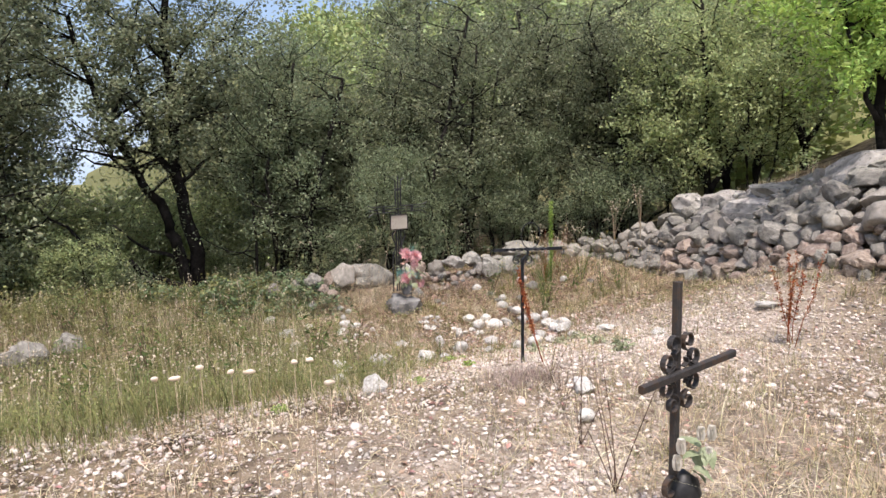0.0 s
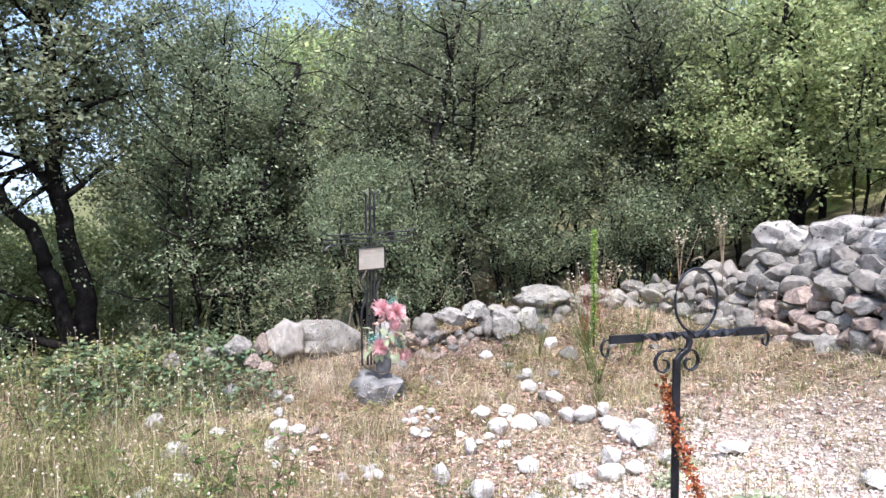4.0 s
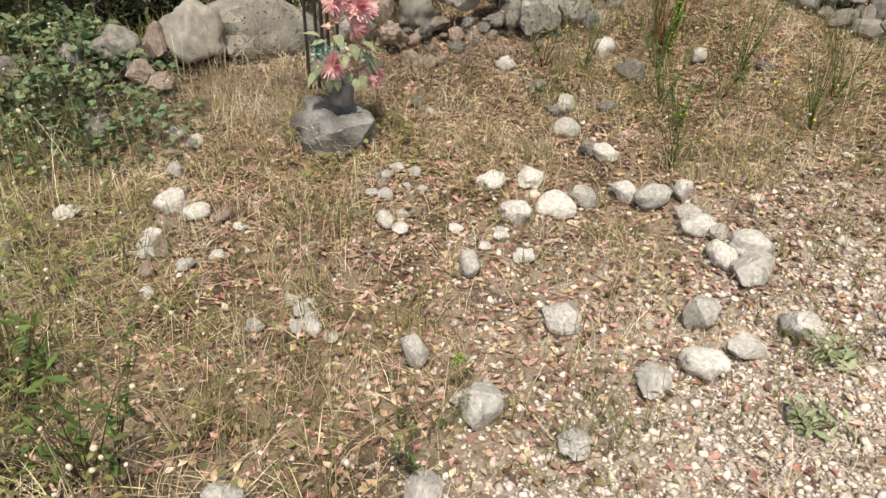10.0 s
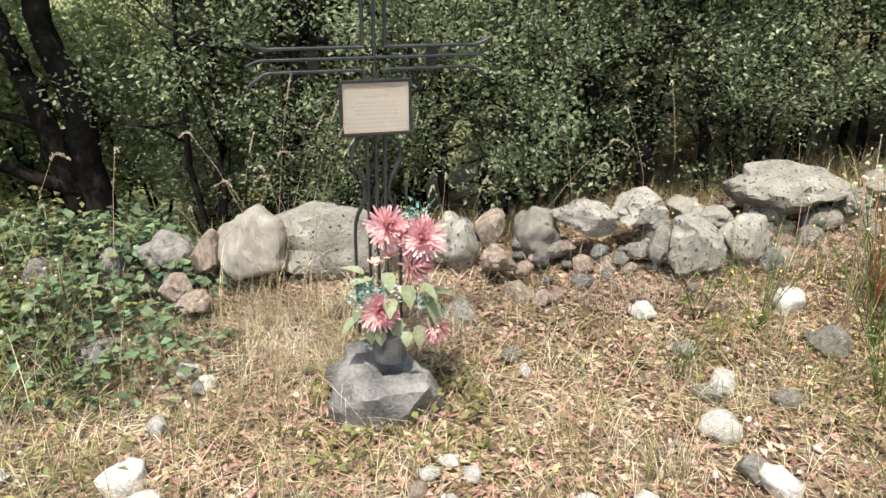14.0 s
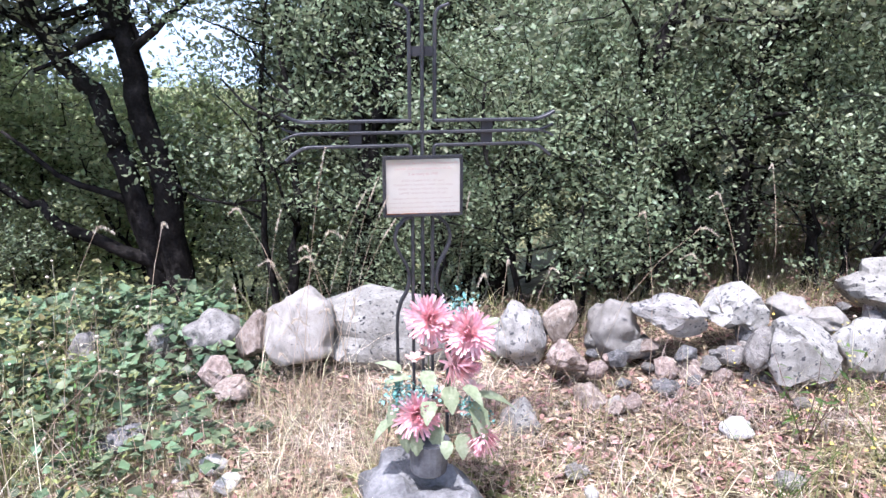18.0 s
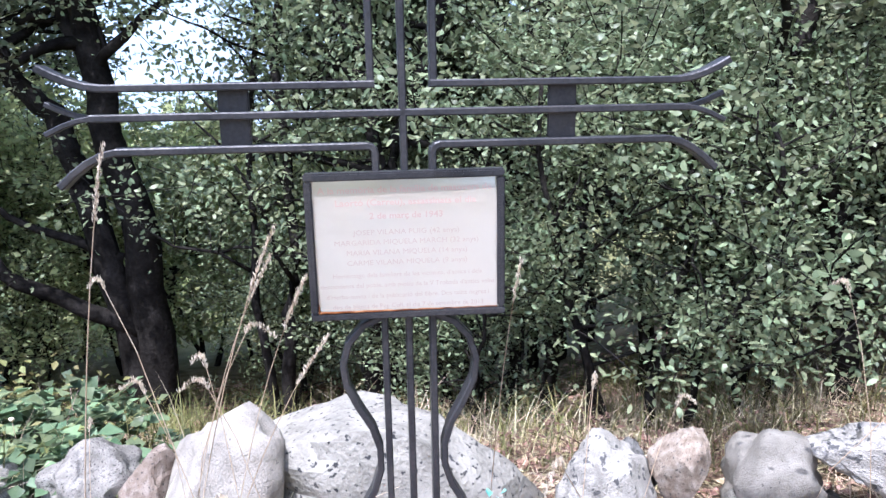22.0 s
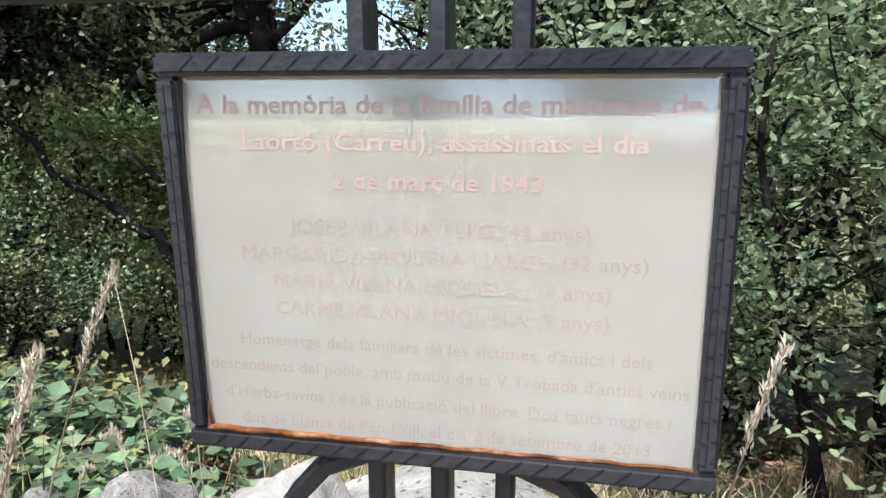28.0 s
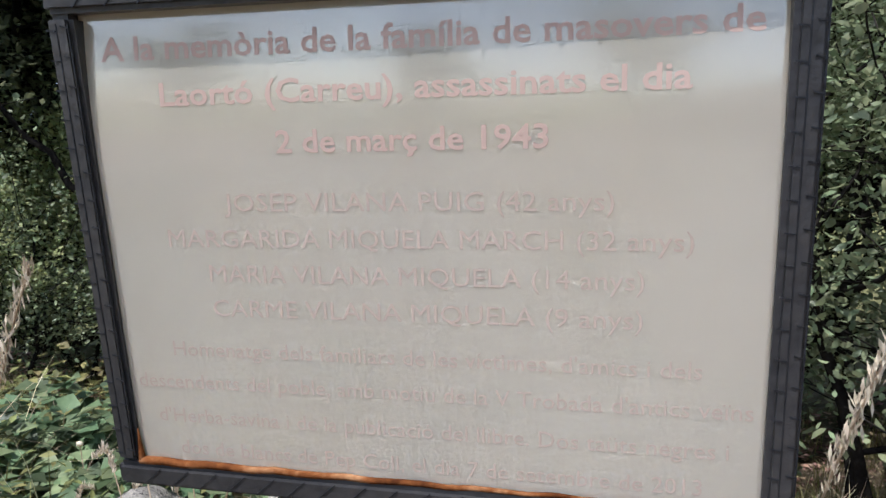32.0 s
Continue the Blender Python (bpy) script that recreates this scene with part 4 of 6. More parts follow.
def block_bm(sx, sy, sz, cx=0, cy=0, cz=0, bevel=0.002):
    bm = bmesh.new()
    bmesh.ops.create_cube(bm, size=1, matrix=Matrix.Translation((cx, cy, cz)) @ Matrix.Diagonal((sx, sy, sz, 1)))
    bmesh.ops.bevel(bm, geom=list(bm.edges), offset=bevel, segments=2, affect="EDGES")
    return bm


def text_mesh(body, size, weight=0.0):
    """Flat lettering in the built-in font, made heavier by weight; gives the mesh and its width."""
    curve = bpy.data.curves.new("writing", "FONT")
    curve.body, curve.size, curve.align_x, curve.extrude, curve.resolution_u = body, size, "CENTER", 0.0, 2
    ob = new("writing", curve)
    curve.offset = weight
    bpy.context.view_layer.update()
    got = ob.dimensions.x
    me = bpy.data.meshes.new_from_object(ob.evaluated_get(bpy.context.evaluated_depsgraph_get()))
    bpy.data.objects.remove(ob)
    return me, got


def memorial_cross():
    """The memorial: flat iron bars, a framed steel plaque and its writing. Local origin under the cross at height 0 of the world."""
    ob = empty("memorial_cross", Matrix.Translation((4.106, 7.967, 0.391)) @ pose(0, 0, 0, 3.0, -1.5, 6.0) @ Matrix.Translation((0, 0, -0.3805)), "tall dark iron memorial cross with a framed steel plaque", "cross")
    mid, w, d = 0.588, 0.0115, 0.028
    foot = -0.72
    part("centre_bar", strip_bm([(0, 0, foot), (0, 0, 1.09)], w, d), IRON, ob)
    for s in (-1, 1):
        part("upright_bar", strip_bm([(s * 0.048, 0, mid + 0.040), (s * 0.048, 0, 1.0)] + [(s * (0.048 + 0.035 * (1 - math.cos(a))), 0, 1.0 + 0.045 * math.sin(a)) for a in (0.4, 0.8, 1.2, 1.6)] + [(s * 0.10, 0, 1.052)], w, d), IRON, ob)
        up = [(s * 0.042, 0, mid + 0.043), (s * 0.44, 0, mid + 0.043)] + [(s * (0.44 + 0.085 * u), 0, mid + 0.043 + 0.030 * u ** 1.7) for u in (0.25, 0.5, 0.75, 1.0)]
        part("upper_arm", strip_bm(up, w, d * 1.15), IRON, ob)
        lo = [(s * 0.045, 0, 0.49), (s * 0.045, 0, mid - 0.062)] + [(s * (0.045 + 0.012 * (1 - math.cos(a))), 0, mid - 0.062 + 0.012 * math.sin(a)) for a in (0.5, 1.0, 1.5)]
        lo += [(s * 0.43, 0, mid - 0.05)] + [(s * (0.43 + 0.085 * u), 0, mid - 0.05 - 0.05 * u ** 1.7) for u in (0.25, 0.5, 0.75, 1.0)]
        part("lower_arm", strip_bm(lo, w, d), IRON, ob)
        for e in (-1, 1):
            fork = [(s * 0.46, 0.006 * e, mid)] + [(s * (0.46 + 0.065 * u), 0.006 * e, mid + e * 0.022 * u ** 1.6) for u in (0.3, 0.6, 1.0)]
            part("forked_tip", strip_bm(fork, w * 0.7, d * 0.5), IRON, ob)
        part("arm_plate", block_bm(0.046, 0.008, 0.10, s * 0.255, 0.004, mid), IRON, ob)
        part("leg_bar", strip_bm([(s * 0.040, 0, 0.262), (s * 0.040, 0, foot)], w, d), IRON, ob)
        scroll = [(s * 0.045, 0, 0.258), (s * 0.075, 0, 0.245), (s * 0.101, 0, 0.215), (s * 0.112, 0, 0.175), (s * 0.108, 0, 0.14), (s * 0.090, 0, 0.10), (s * 0.068, 0, 0.06),
                  (s * 0.056, 0, 0.02), (s * 0.056, 0, -0.02), (s * 0.068, 0, -0.06), (s * 0.09, 0, -0.10), (s * 0.104, 0, -0.15), (s * 0.108, 0, -0.22), (s * 0.105, 0, foot)]
        part("scroll_bar", strip_bm(scroll, w, d), IRON, ob)
    part("cross_arm", strip_bm([(-0.46, 0, mid), (0.46, 0, mid)], w, d), IRON, ob)
    part("top_plate", block_bm(0.088, 0.008, 0.036, 0, 0.004, 0.885), IRON, ob)
    plaque(ob)
    return ob


def strip_bm(pts, wide, deep, side=(0, 1, 0)):
    bm = bmesh.new()
    strip(bm, pts, wide, deep, side)
    return bm


def sheet_bow(i, j):
    """How far the steel sheet stands back at shares i, j of its width and height: a slight belly, and a bend towards its top."""
    return 0.0016 * np.sin(math.pi * i) * np.sin(3.1 * j) + 0.055 * np.maximum(0, j - 0.68 - 0.05 * i * i) ** 2 * (1.0 + 0.3 * i)


def plaque(cross):
    """Steel sheet in a hammered iron frame, fixed to the front of the bars; the whole is slightly twisted."""
    zc, front, hw, hh, b = 0.3804, -0.0245, 0.1447, 0.1068, 0.0125
    made = []

    def twisted(ob):
        made.append(ob)
        return ob

    bm = bmesh.new()
    nx, nz = 48, 64
    grid = [[bm.verts.new((-hw - 0.004 + (2 * hw + 0.008) * i / nx, front + float(sheet_bow(i / nx, j / nz)), zc - hh - 0.004 + (2 * hh + 0.008) * j / nz)) for i in range(nx + 1)] for j in range(nz + 1)]
    for j in range(nz):
        for i in range(nx):
            bm.faces.new((grid[j][i], grid[j][i + 1], grid[j + 1][i + 1], grid[j + 1][i])).smooth = True
    bmesh.ops.solidify(bm, geom=list(bm.faces), thickness=-0.0015)
    sheet = twisted(part("plaque", bm, PLATE, cross, "brushed steel sheet with faded red print"))
    for sx, sz in [(-1, 0), (1, 0), (0, -1), (0, 1)]:
        if sx:
            fb = block_bm(b, 0.024, 2 * hh, sx * (hw + b / 2), front + 0.008, zc, 0.0025)
        else:
            fb = block_bm(2 * hw + 2 * b, 0.026, b, 0, front + 0.008, zc + sz * (hh + b / 2), 0.0025)
        for e in list(fb.edges):
            if e.calc_length() > 0.1:
                bmesh.ops.subdivide_edges(fb, edges=[e], cuts=6)
        fr = twisted(part("plaque_frame", fb, IRON, cross))
        n = 17 if sx else 19
        nb = bmesh.new()
        for k in range(n):
            u = (k + 0.5) / n - 0.5
            if sx:
                for q in (-0.27, 0.27):
                    m = pose(sx * (hw + b / 2) + q * b, front - 0.0041, zc + (u + 0.012 * q) * 2 * hh, 0, 10 + 14 * q, 0) @ Matrix.Diagonal((b * 0.34, 0.0006, 0.0006, 1))
                    bmesh.ops.create_cube(nb, size=1, matrix=m)
                m2 = pose(sx * (hw + b / 2) + sx * b * 0.5, front + 0.008, zc + u * 2 * hh, 14, 0, 0) @ Matrix.Diagonal((0.0006, 0.018, 0.0007, 1))
            else:
                m = pose(u * 2 * hw, front - 0.0051, zc + sz * (hh + b / 2), 0, -42, 0) @ Matrix.Diagonal((b * 1.05, 0.0006, 0.0006, 1))
                bmesh.ops.create_cube(nb, size=1, matrix=m)
                m2 = pose(u * 2 * hw, front + 0.008, zc + sz * (hh + b), 0, 0, 20) @ Matrix.Diagonal((0.0006, 0.018, 0.0007, 1))
            bmesh.ops.create_cube(nb, size=1, matrix=m2)
        twisted(part("hammered_pattern", nb, BLACK_IRON, fr))
        groove = bmesh.new()
        if sx:
            for q in (-0.06, 0.40):
                bmesh.ops.create_cube(groove, size=1, matrix=pose(sx * (hw + b / 2) + q * b, front - 0.0040, zc) @ Matrix.Diagonal((0.0005, 0.0006, 2 * hh * 0.96, 1)))
            twisted(part("groove", groove, BLACK_IRON, fr))
        else:
            groove.free()
    rim = bmesh.new()
    tube(rim, [(-hw + 2 * hw * i / 24, front - 0.0018, zc - hh + 0.0007 + 0.0005 * math.sin(i * 2.3)) for i in range(25)], [0.0021 - 0.0011 * min(1, i / 18) for i in range(25)], 6)
    tube(rim, [(-hw + 0.0008, front - 0.0018, zc - hh + 0.018 * i / 5) for i in range(6)], [0.0019, 0.0016, 0.0012, 0.0009, 0.0006, 0.0003], 6)
    twisted(part("rust_edge", rim, EDGE_RUST, sheet, "orange rust along the lower edge"))
    # the writing: middle height over the plaque's middle, width, height of a capital
    writing = [("A la memòria de la família de masovers de", 0.0917, 0.274, 0.0100, True), ("Laortó (Carreu), assassinats el dia", 0.0717, 0.222, 0.0098, True), ("2 de març de 1943", 0.0503, 0.116, 0.0096, True),
               ("JOSEP VILANA PUIG (42 anys)", 0.0240, 0.169, 0.0082, False), ("MARGARIDA MIQUELA MARCH (32 anys)", 0.0077, 0.229, 0.0082, False), ("MARIA VILANA MIQUELA (14 anys)", -0.0087, 0.192, 0.0082, False),
               ("CARME VILANA MIQUELA (9 anys)", -0.0252, 0.192, 0.0082, False), ("Homenatge dels familiars de les víctimes, d'amics i dels", -0.0458, 0.239, 0.0074, False),
               ("descendents del poble, amb motiu de la V Trobada d'antics veïns", -0.0626, 0.280, 0.0074, False), ("d'Herba-savina i de la publicació del llibre. Dos taüts negres i", -0.0805, 0.263, 0.0074, False),
               ("dos de blancs de Pep Coll, el dia 7 de setembre de 2013", -0.0975, 0.2435, 0.0074, False)]
    for body, up, width, capital, bold in writing:
        me, got = text_mesh(body, 0.012, 0.00022 if bold else 0.0)
        k = width / got
        tall = capital / (0.012 * 0.70)
        co = np.empty(len(me.vertices) * 3, np.float32)
        me.vertices.foreach_get("co", co)
        co = co.reshape(-1, 3)
        x, z = co[:, 0] * k, co[:, 1] * tall + up - capital / 2
        i, j = (x + hw + 0.004) / (2 * hw + 0.008), (z + hh + 0.004) / (2 * hh + 0.008)
        y = front + sheet_bow(i, j) - 0.00025 + co[:, 2]
        me.vertices.foreach_set("co", np.stack([x, y, z + zc], -1).astype(np.float32).ravel())
        me.polygons.foreach_set("use_smooth", np.zeros(len(me.polygons), bool))
        me.materials.clear()
        me.materials.append(LETTER if bold else FAINT_LETTER)
        line = twisted(new("lettering", me))
        line.parent = sheet
    for ob in made:
        me = ob.data
        co = np.empty(len(me.vertices) * 3, np.float32)
        me.vertices.foreach_get("co", co)
        co = co.reshape(-1, 3)
        u, v = co[:, 0] / hw, (co[:, 2] - zc) / hh
        co[:, 1] += 0.0025 * u * v - 0.001 * u
        me.vertices.foreach_set("co", co.ravel())
        me.update()


memorial_cross()


def spiral(cx, cz, r, a0, turn, y=0.0):
    return [(cx + r * (1 - 0.62 * u) * math.cos(radians(a0 + turn * u)), y, cz + r * (1 - 0.62 * u) * math.sin(radians(a0 + turn * u))) for u in [i / 16 for i in range(17)]]


def ring_cross():
    """The leaning grave cross with a ring above its twisted arm."""
    top, foot = Vector(RING_TOP), Vector(RING_FOOT)
    up = (top - foot).normalized()
    tall = (top - foot).length + 0.15
    side = Vector(RING_ARM).normalized()
    side = (side - up * side.dot(up)).normalized()
    m = Matrix((side, side.cross(up) * -1, up)).transposed().to_4x4()
    m.translation = foot - up * 0.15
    ob = empty("grave_cross", m, "black wrought-iron grave cross leaning on the gravel, with a ring", "cross")
    bar("post", [(-0.045, 0, 0), (-0.05, 0, tall - 0.085)], 0.030, 0.014, BLACK_IRON, ob)
    bar("neck", [(-0.05, 0, tall - 0.095), (-0.03, 0, tall - 0.07), (-0.005, 0, tall - 0.055), (0.004, 0, tall - 0.03), (0, 0, tall)], 0.022, 0.016, BLACK_IRON, ob)
    bm = bmesh.new()
    pts = [(-0.33 + 0.67 * i / 40, 0, tall) for i in range(41)]
    rings = []
    for i, p in enumerate(pts):
        u = abs(i / 40 - 0.5) * 2
        a = 2 * math.pi * max(0, 0.62 - u) * 2.5
        hw, ht = 0.017, 0.006
        cs, sn = math.cos(a), math.sin(a)
        rings.append([bm.verts.new((p[0], (yy * cs - zz * sn), p[2] + yy * sn + zz * cs)) for yy, zz in ((hw * 0.4, ht * 2.4), (-hw * 0.4, ht * 2.4), (-hw * 0.4, -ht * 2.4), (hw * 0.4, -ht * 2.4))])
    for a, b in zip(rings, rings[1:]):
        for k in range(4):
            bm.faces.new((a[k], a[(k + 1) % 4], b[(k + 1) % 4], b[k]))
    bm.faces.new(rings[0][::-1]), bm.faces.new(rings[-1])
    bmesh.ops.recalc_face_normals(bm, faces=bm.faces)
    part("twisted_arm", bm, BLACK_IRON, ob)
    for s in (-1, 1):
        bar("arm_scroll", [(s * 0.332, 0, tall)] + [(s * 0.344 + s * 0.022 * math.sin(a) * (1 - a / 8), 0, tall - 0.035 + 0.035 * math.cos(a) * (1 - a / 9)) for a in [k * 0.5 for k in range(11)]], 0.005, 0.012, BLACK_IRON, ob)
        bar("post_scroll", [(s * 0.012 - 0.05, 0, tall - 0.05)] + [(-0.05 + s * (0.055 + 0.048 * (1 - u * 0.75) * math.cos(2.0 - 6.6 * u)), 0, tall - 0.10 + 0.05 * (1 - u * 0.75) * math.sin(2.0 - 6.6 * u)) for u in [k / 14 for k in range(15)]], 0.006, 0.016, BLACK_IRON, ob)
    bm = bmesh.new()
    tube(bm, [(0.03 + 0.092 * math.sin(2 * math.pi * i / 32), 0, tall + 0.125 - 0.118 * math.cos(2 * math.pi * i / 32)) for i in range(33)], 0.005, 8)
    part("ring", bm, BLACK_IRON, ob)
    bm = bmesh.new()
    tube(bm, [(-0.045, 0, 0.38), (-0.07, -0.01, 0.40), (-0.14, -0.02, 0.44), (-0.16, -0.02, 0.49), (-0.12, -0.02, 0.50)], 0.004, 6)
    part("bent_wire", bm, BLACK_IRON, ob)
    return ob


RING_TOP, RING_FOOT, RING_ARM = (3.31, 3.38, 0.43), (3.30, 3.375, -0.58), (0.676, -0.15, -0.024)
ring_cross()


def scroll_cross():
    """The near grave cross: square bar, C-scrolls round the crossing, faded flowers tied at the foot."""
    ob = empty("grave_cross", pose(1.836, 0.258, -0.43, 0, 0, 9), "weathered grave cross of iron bar with C-scrolls", "cross")
    mid = 0.74
    bar("post", [(0, 0, -0.1), (0, 0, mid + 0.37)], 0.033, 0.033, OLD_IRON, ob)
    bar("arm", [(-0.275, -0.034, mid - 0.016), (0.38, -0.034, mid + 0.016)], 0.033, 0.026, OLD_IRON, ob)
    for sx in (-1, 1):
        for sz in (-1, 1):
            bar("scroll", spiral(sx * 0.085, mid + sz * 0.055, 0.047, 180 if sx > 0 else 0, sx * sz * 430, -0.02), 0.006, 0.024, OLD_IRON, ob)
            bar("scroll", spiral(sx * 0.05, mid + sz * 0.125, 0.042, -90 if sz > 0 else 90, -sx * sz * 430, -0.02), 0.006, 0.024, OLD_IRON, ob)
            bar("scroll_back", [(sx * 0.02, -0.02, mid + sz * 0.02), (sx * 0.055, -0.02, mid + sz * 0.04), (sx * 0.10, -0.02, mid + sz * 0.012)], 0.006, 0.022, OLD_IRON, ob)
    bar("foot_scroll", spiral(-0.06, 0.26, 0.06, 0, 330, -0.025), 0.007, 0.024, OLD_IRON, ob)
    bm = rock_bm(44, (0.15, 0.13, 0.2), 2, 0.2, 0.2)
    bmesh.ops.translate(bm, vec=(0.03, -0.03, 0.22), verts=bm.verts)
    part("flower_holder", bm, POT, ob, "blackened flower holder on the post")
    return ob


scroll_cross()


# ---- artificial flowers ----
def petal_bm(bm, m, length, width, curl):
    pts = []
    for i in range(5):
        u = i / 4
        w = width * (0.35 + 0.65 * math.sin(math.pi * min(1, 0.15 + 0.75 * u)))
        z = curl * u * u * length
        pts.append((bm.verts.new(m @ Vector((-w / 2, length * u, z + 0.15 * w))), bm.verts.new(m @ Vector((0, length * u, z))), bm.verts.new(m @ Vector((w / 2, length * u, z + 0.15 * w)))))
    for a, b in zip(pts, pts[1:]):
        bm.faces.new((a[0], a[1], b[1], b[0])).smooth = True
        bm.faces.new((a[1], a[2], b[2], b[1])).smooth = True


def bloom(name, parent, m, r, seed, mat, label):
    """A chrysanthemum head: many narrow petals in layers."""
    rng = random.Random(seed)
    bm = bmesh.new()
    for layer, (n, tilt, k) in enumerate([(30, -8, 1.0), (30, 8, 0.98), (28, 24, 0.94), (24, 40, 0.86), (20, 56, 0.74), (14, 70, 0.60), (8, 82, 0.45)]):
        for i in range(n):
            a = 360 * (i + rng.random() * 0.6) / n + layer * 9
            petal_bm(bm, m @ pose(0, 0, 0.01 * layer, 0, 0, a) @ pose(0, 0.004, 0, tilt + rng.uniform(-9, 9), 0, 0), r * k * rng.uniform(0.82, 1.08), r * 0.135, rng.uniform(0.1, 0.45))
    return part(name, bm, mat, parent, label)


def big_leaf(parent, m, length, width, mat, name="leaf"):
    bm = bmesh.new()
    n = 9
    rows = []
    for i in range(n):
        u = i / (n - 1)
        w = width * math.sin(math.pi * (0.08 + 0.92 * u) ** 0.8) * (1 + 0.22 * (i % 2)) * 0.5 + 0.002
        z = -0.35 * length * u * u
        rows.append([bm.verts.new(m @ Vector((-w, length * u, z + 0.25 * w))), bm.verts.new(m @ Vector((0, length * u, z))), bm.verts.new(m @ Vector((w, length * u, z + 0.25 * w)))])
    for a, b in zip(rows, rows[1:]):
        bm.faces.new((a[0], a[1], b[1], b[0])).smooth = True
        bm.faces.new((a[1], a[2], b[2], b[1])).smooth = True
    return part(name, bm, mat, parent)


def sprig(parent, m, r, seed):
    rng = np.random.default_rng(seed)
    d = rng.normal(0, 1, (140, 3)) * r * 0.5
    mats = np.zeros((140, 4, 4))
    mats[:, :3, :3] = turns(rng, 140) * rng.uniform(0.5, 1.3, 140)[:, None, None]
    mats[:, :3, 3] = d
    v, f = repeat_np(*leaf_shape(0.016, 0.011), mats)
    v = (np.c_[v, np.ones(len(v))] @ np.array(m).T)[:, :3]
    ob = new("sprig", mesh_np("sprig", v, f, TEAL))
    ob.parent = parent
    ob["kind"] = "stuff"


def bouquet():
    """Pink fabric chrysanthemums with leaves and teal sprigs, in a black pot at the cross's foot."""
    ob = empty("flower_bouquet", pose(4.14, 7.80, -0.66), "faded pink artificial chrysanthemums with fabric leaves and teal sprigs", "flowers")
    base = Vector((4.14, 7.80, -0.66))
    heads = [((4.128, 7.80, -0.105), 0.096, (70, 0, 8)), ((4.285, 7.775, -0.150), 0.104, (68, 0, -14)), ((4.225, 7.77, -0.275), 0.088, (80, 0, 55)),
             ((4.080, 7.735, -0.470), 0.094, (72, 0, 5)), ((4.345, 7.72, -0.545), 0.074, (125, 0, -25))]
    for i, (p, r, (rx, ry, rz)) in enumerate(heads):
        q = Vector(p) - base
        bloom("blossom", ob, pose(*q, rx, ry, rz), r, i + 3, PETAL, "pink chrysanthemum head with narrow petals")
        bm = bmesh.new()
        tube(bm, [(0.02 * (i - 2), 0.02, 0.0), (q.x * 0.4, 0.03, q.z * 0.4), (q.x, q.y + 0.02, q.z - 0.01)], 0.0035, 6)
        part("stem", bm, FABRIC_LEAF, ob)
    buds = [((4.20, 7.78, -0.125), 0.042), ((4.135, 7.77, -0.235), 0.04), ((4.075, 7.76, -0.26), 0.034), ((4.30, 7.75, -0.39), 0.042), ((4.19, 7.75, -0.41), 0.036), ((4.24, 7.74, -0.47), 0.04), ((4.15, 7.74, -0.44), 0.03)]
    for i, (p, r) in enumerate(buds):
        q = Vector(p) - base
        bm = bmesh.new()
        for k in range(9):
            petal_bm(bm, pose(*q, 60 + 10 * (k % 3), 0, 40 * k + i * 17) @ pose(0, 0, 0, 38, 0, 0), r, r * 0.75, 0.9)
        part("bud", bm, PALE_PETAL, ob, "half-open pale rose bud")
    leaves = [((4.33, 7.74, -0.40), 0.20, 0.10, (-8, 0, -80)), ((4.29, 7.72, -0.42), 0.20, 0.11, (-45, 0, -130)), ((4.30, 7.76, -0.22), 0.16, 0.08, (-10, 0, -60)), ((4.02, 7.74, -0.42), 0.15, 0.09, (-50, 0, 110)),
              ((4.06, 7.76, -0.33), 0.13, 0.08, (20, 0, 120)), ((4.16, 7.72, -0.50), 0.12, 0.07, (-60, 0, 175)), ((4.27, 7.72, -0.55), 0.12, 0.07, (-65, 0, 160)), ((4.22, 7.78, -0.20), 0.12, 0.07, (10, 0, 10)),
              ((4.12, 7.76, -0.30), 0.11, 0.07, (-30, 0, 190)), ((4.35, 7.77, -0.13), 0.10, 0.07, (30, 0, -40)), ((4.05, 7.72, -0.52), 0.12, 0.07, (-70, 0, 150)), ((4.08, 7.68, -0.54), 0.08, 0.055, (-60, 0, 190)), ((4.20, 7.67, -0.55), 0.08, 0.055, (-55, 0, 165)), ((4.30, 7.70, -0.50), 0.09, 0.06, (-50, 0, 215)), ((3.99, 7.74, -0.50), 0.13, 0.08, (-30, 0, 100)), ((4.13, 7.70, -0.40), 0.11, 0.07, (-20, 0, 170)), ((4.02, 7.76, -0.30), 0.12, 0.07, (30, 0, 70)), ((4.26, 7.70, -0.34), 0.12, 0.07, (-15, 0, 230)), ((4.20, 7.74, -0.36), 0.12, 0.08, (-40, 0, 200))]
    for p, ln, wd, (rx, ry, rz) in leaves:
        q = Vector(p) - base
        big_leaf(ob, pose(*q, rx, ry, rz), ln * 0.85, wd * 0.8, FABRIC_LEAF)
    for i, (p, r) in enumerate([((4.03, 7.75, -0.40), 0.06), ((4.12, 7.75, -0.38), 0.055), ((4.25, 7.80, -0.05), 0.06), ((4.28, 7.73, -0.44), 0.05), ((4.345, 7.75, -0.50), 0.035), ((4.0, 7.74, -0.36), 0.05)]):
        sprig(ob, pose(*(Vector(p) - base)), r, 50 + i)
    pot = bmesh.new()
    bmesh.ops.create_cone(pot, cap_ends=True, segments=20, radius1=0.072, radius2=0.082, depth=0.14, matrix=pose(-0.005, -0.05, 0.01))
    bmesh.ops.bevel(pot, geom=[e for e in pot.edges if e.is_manifold and len(e.link_faces) == 2 and e.calc_face_angle(0) > 0.8], offset=0.006, segments=2, affect="EDGES")
    part("pot", pot, GREY_POT, ob, "dark grey plastic flower pot")
    return ob


bouquet()


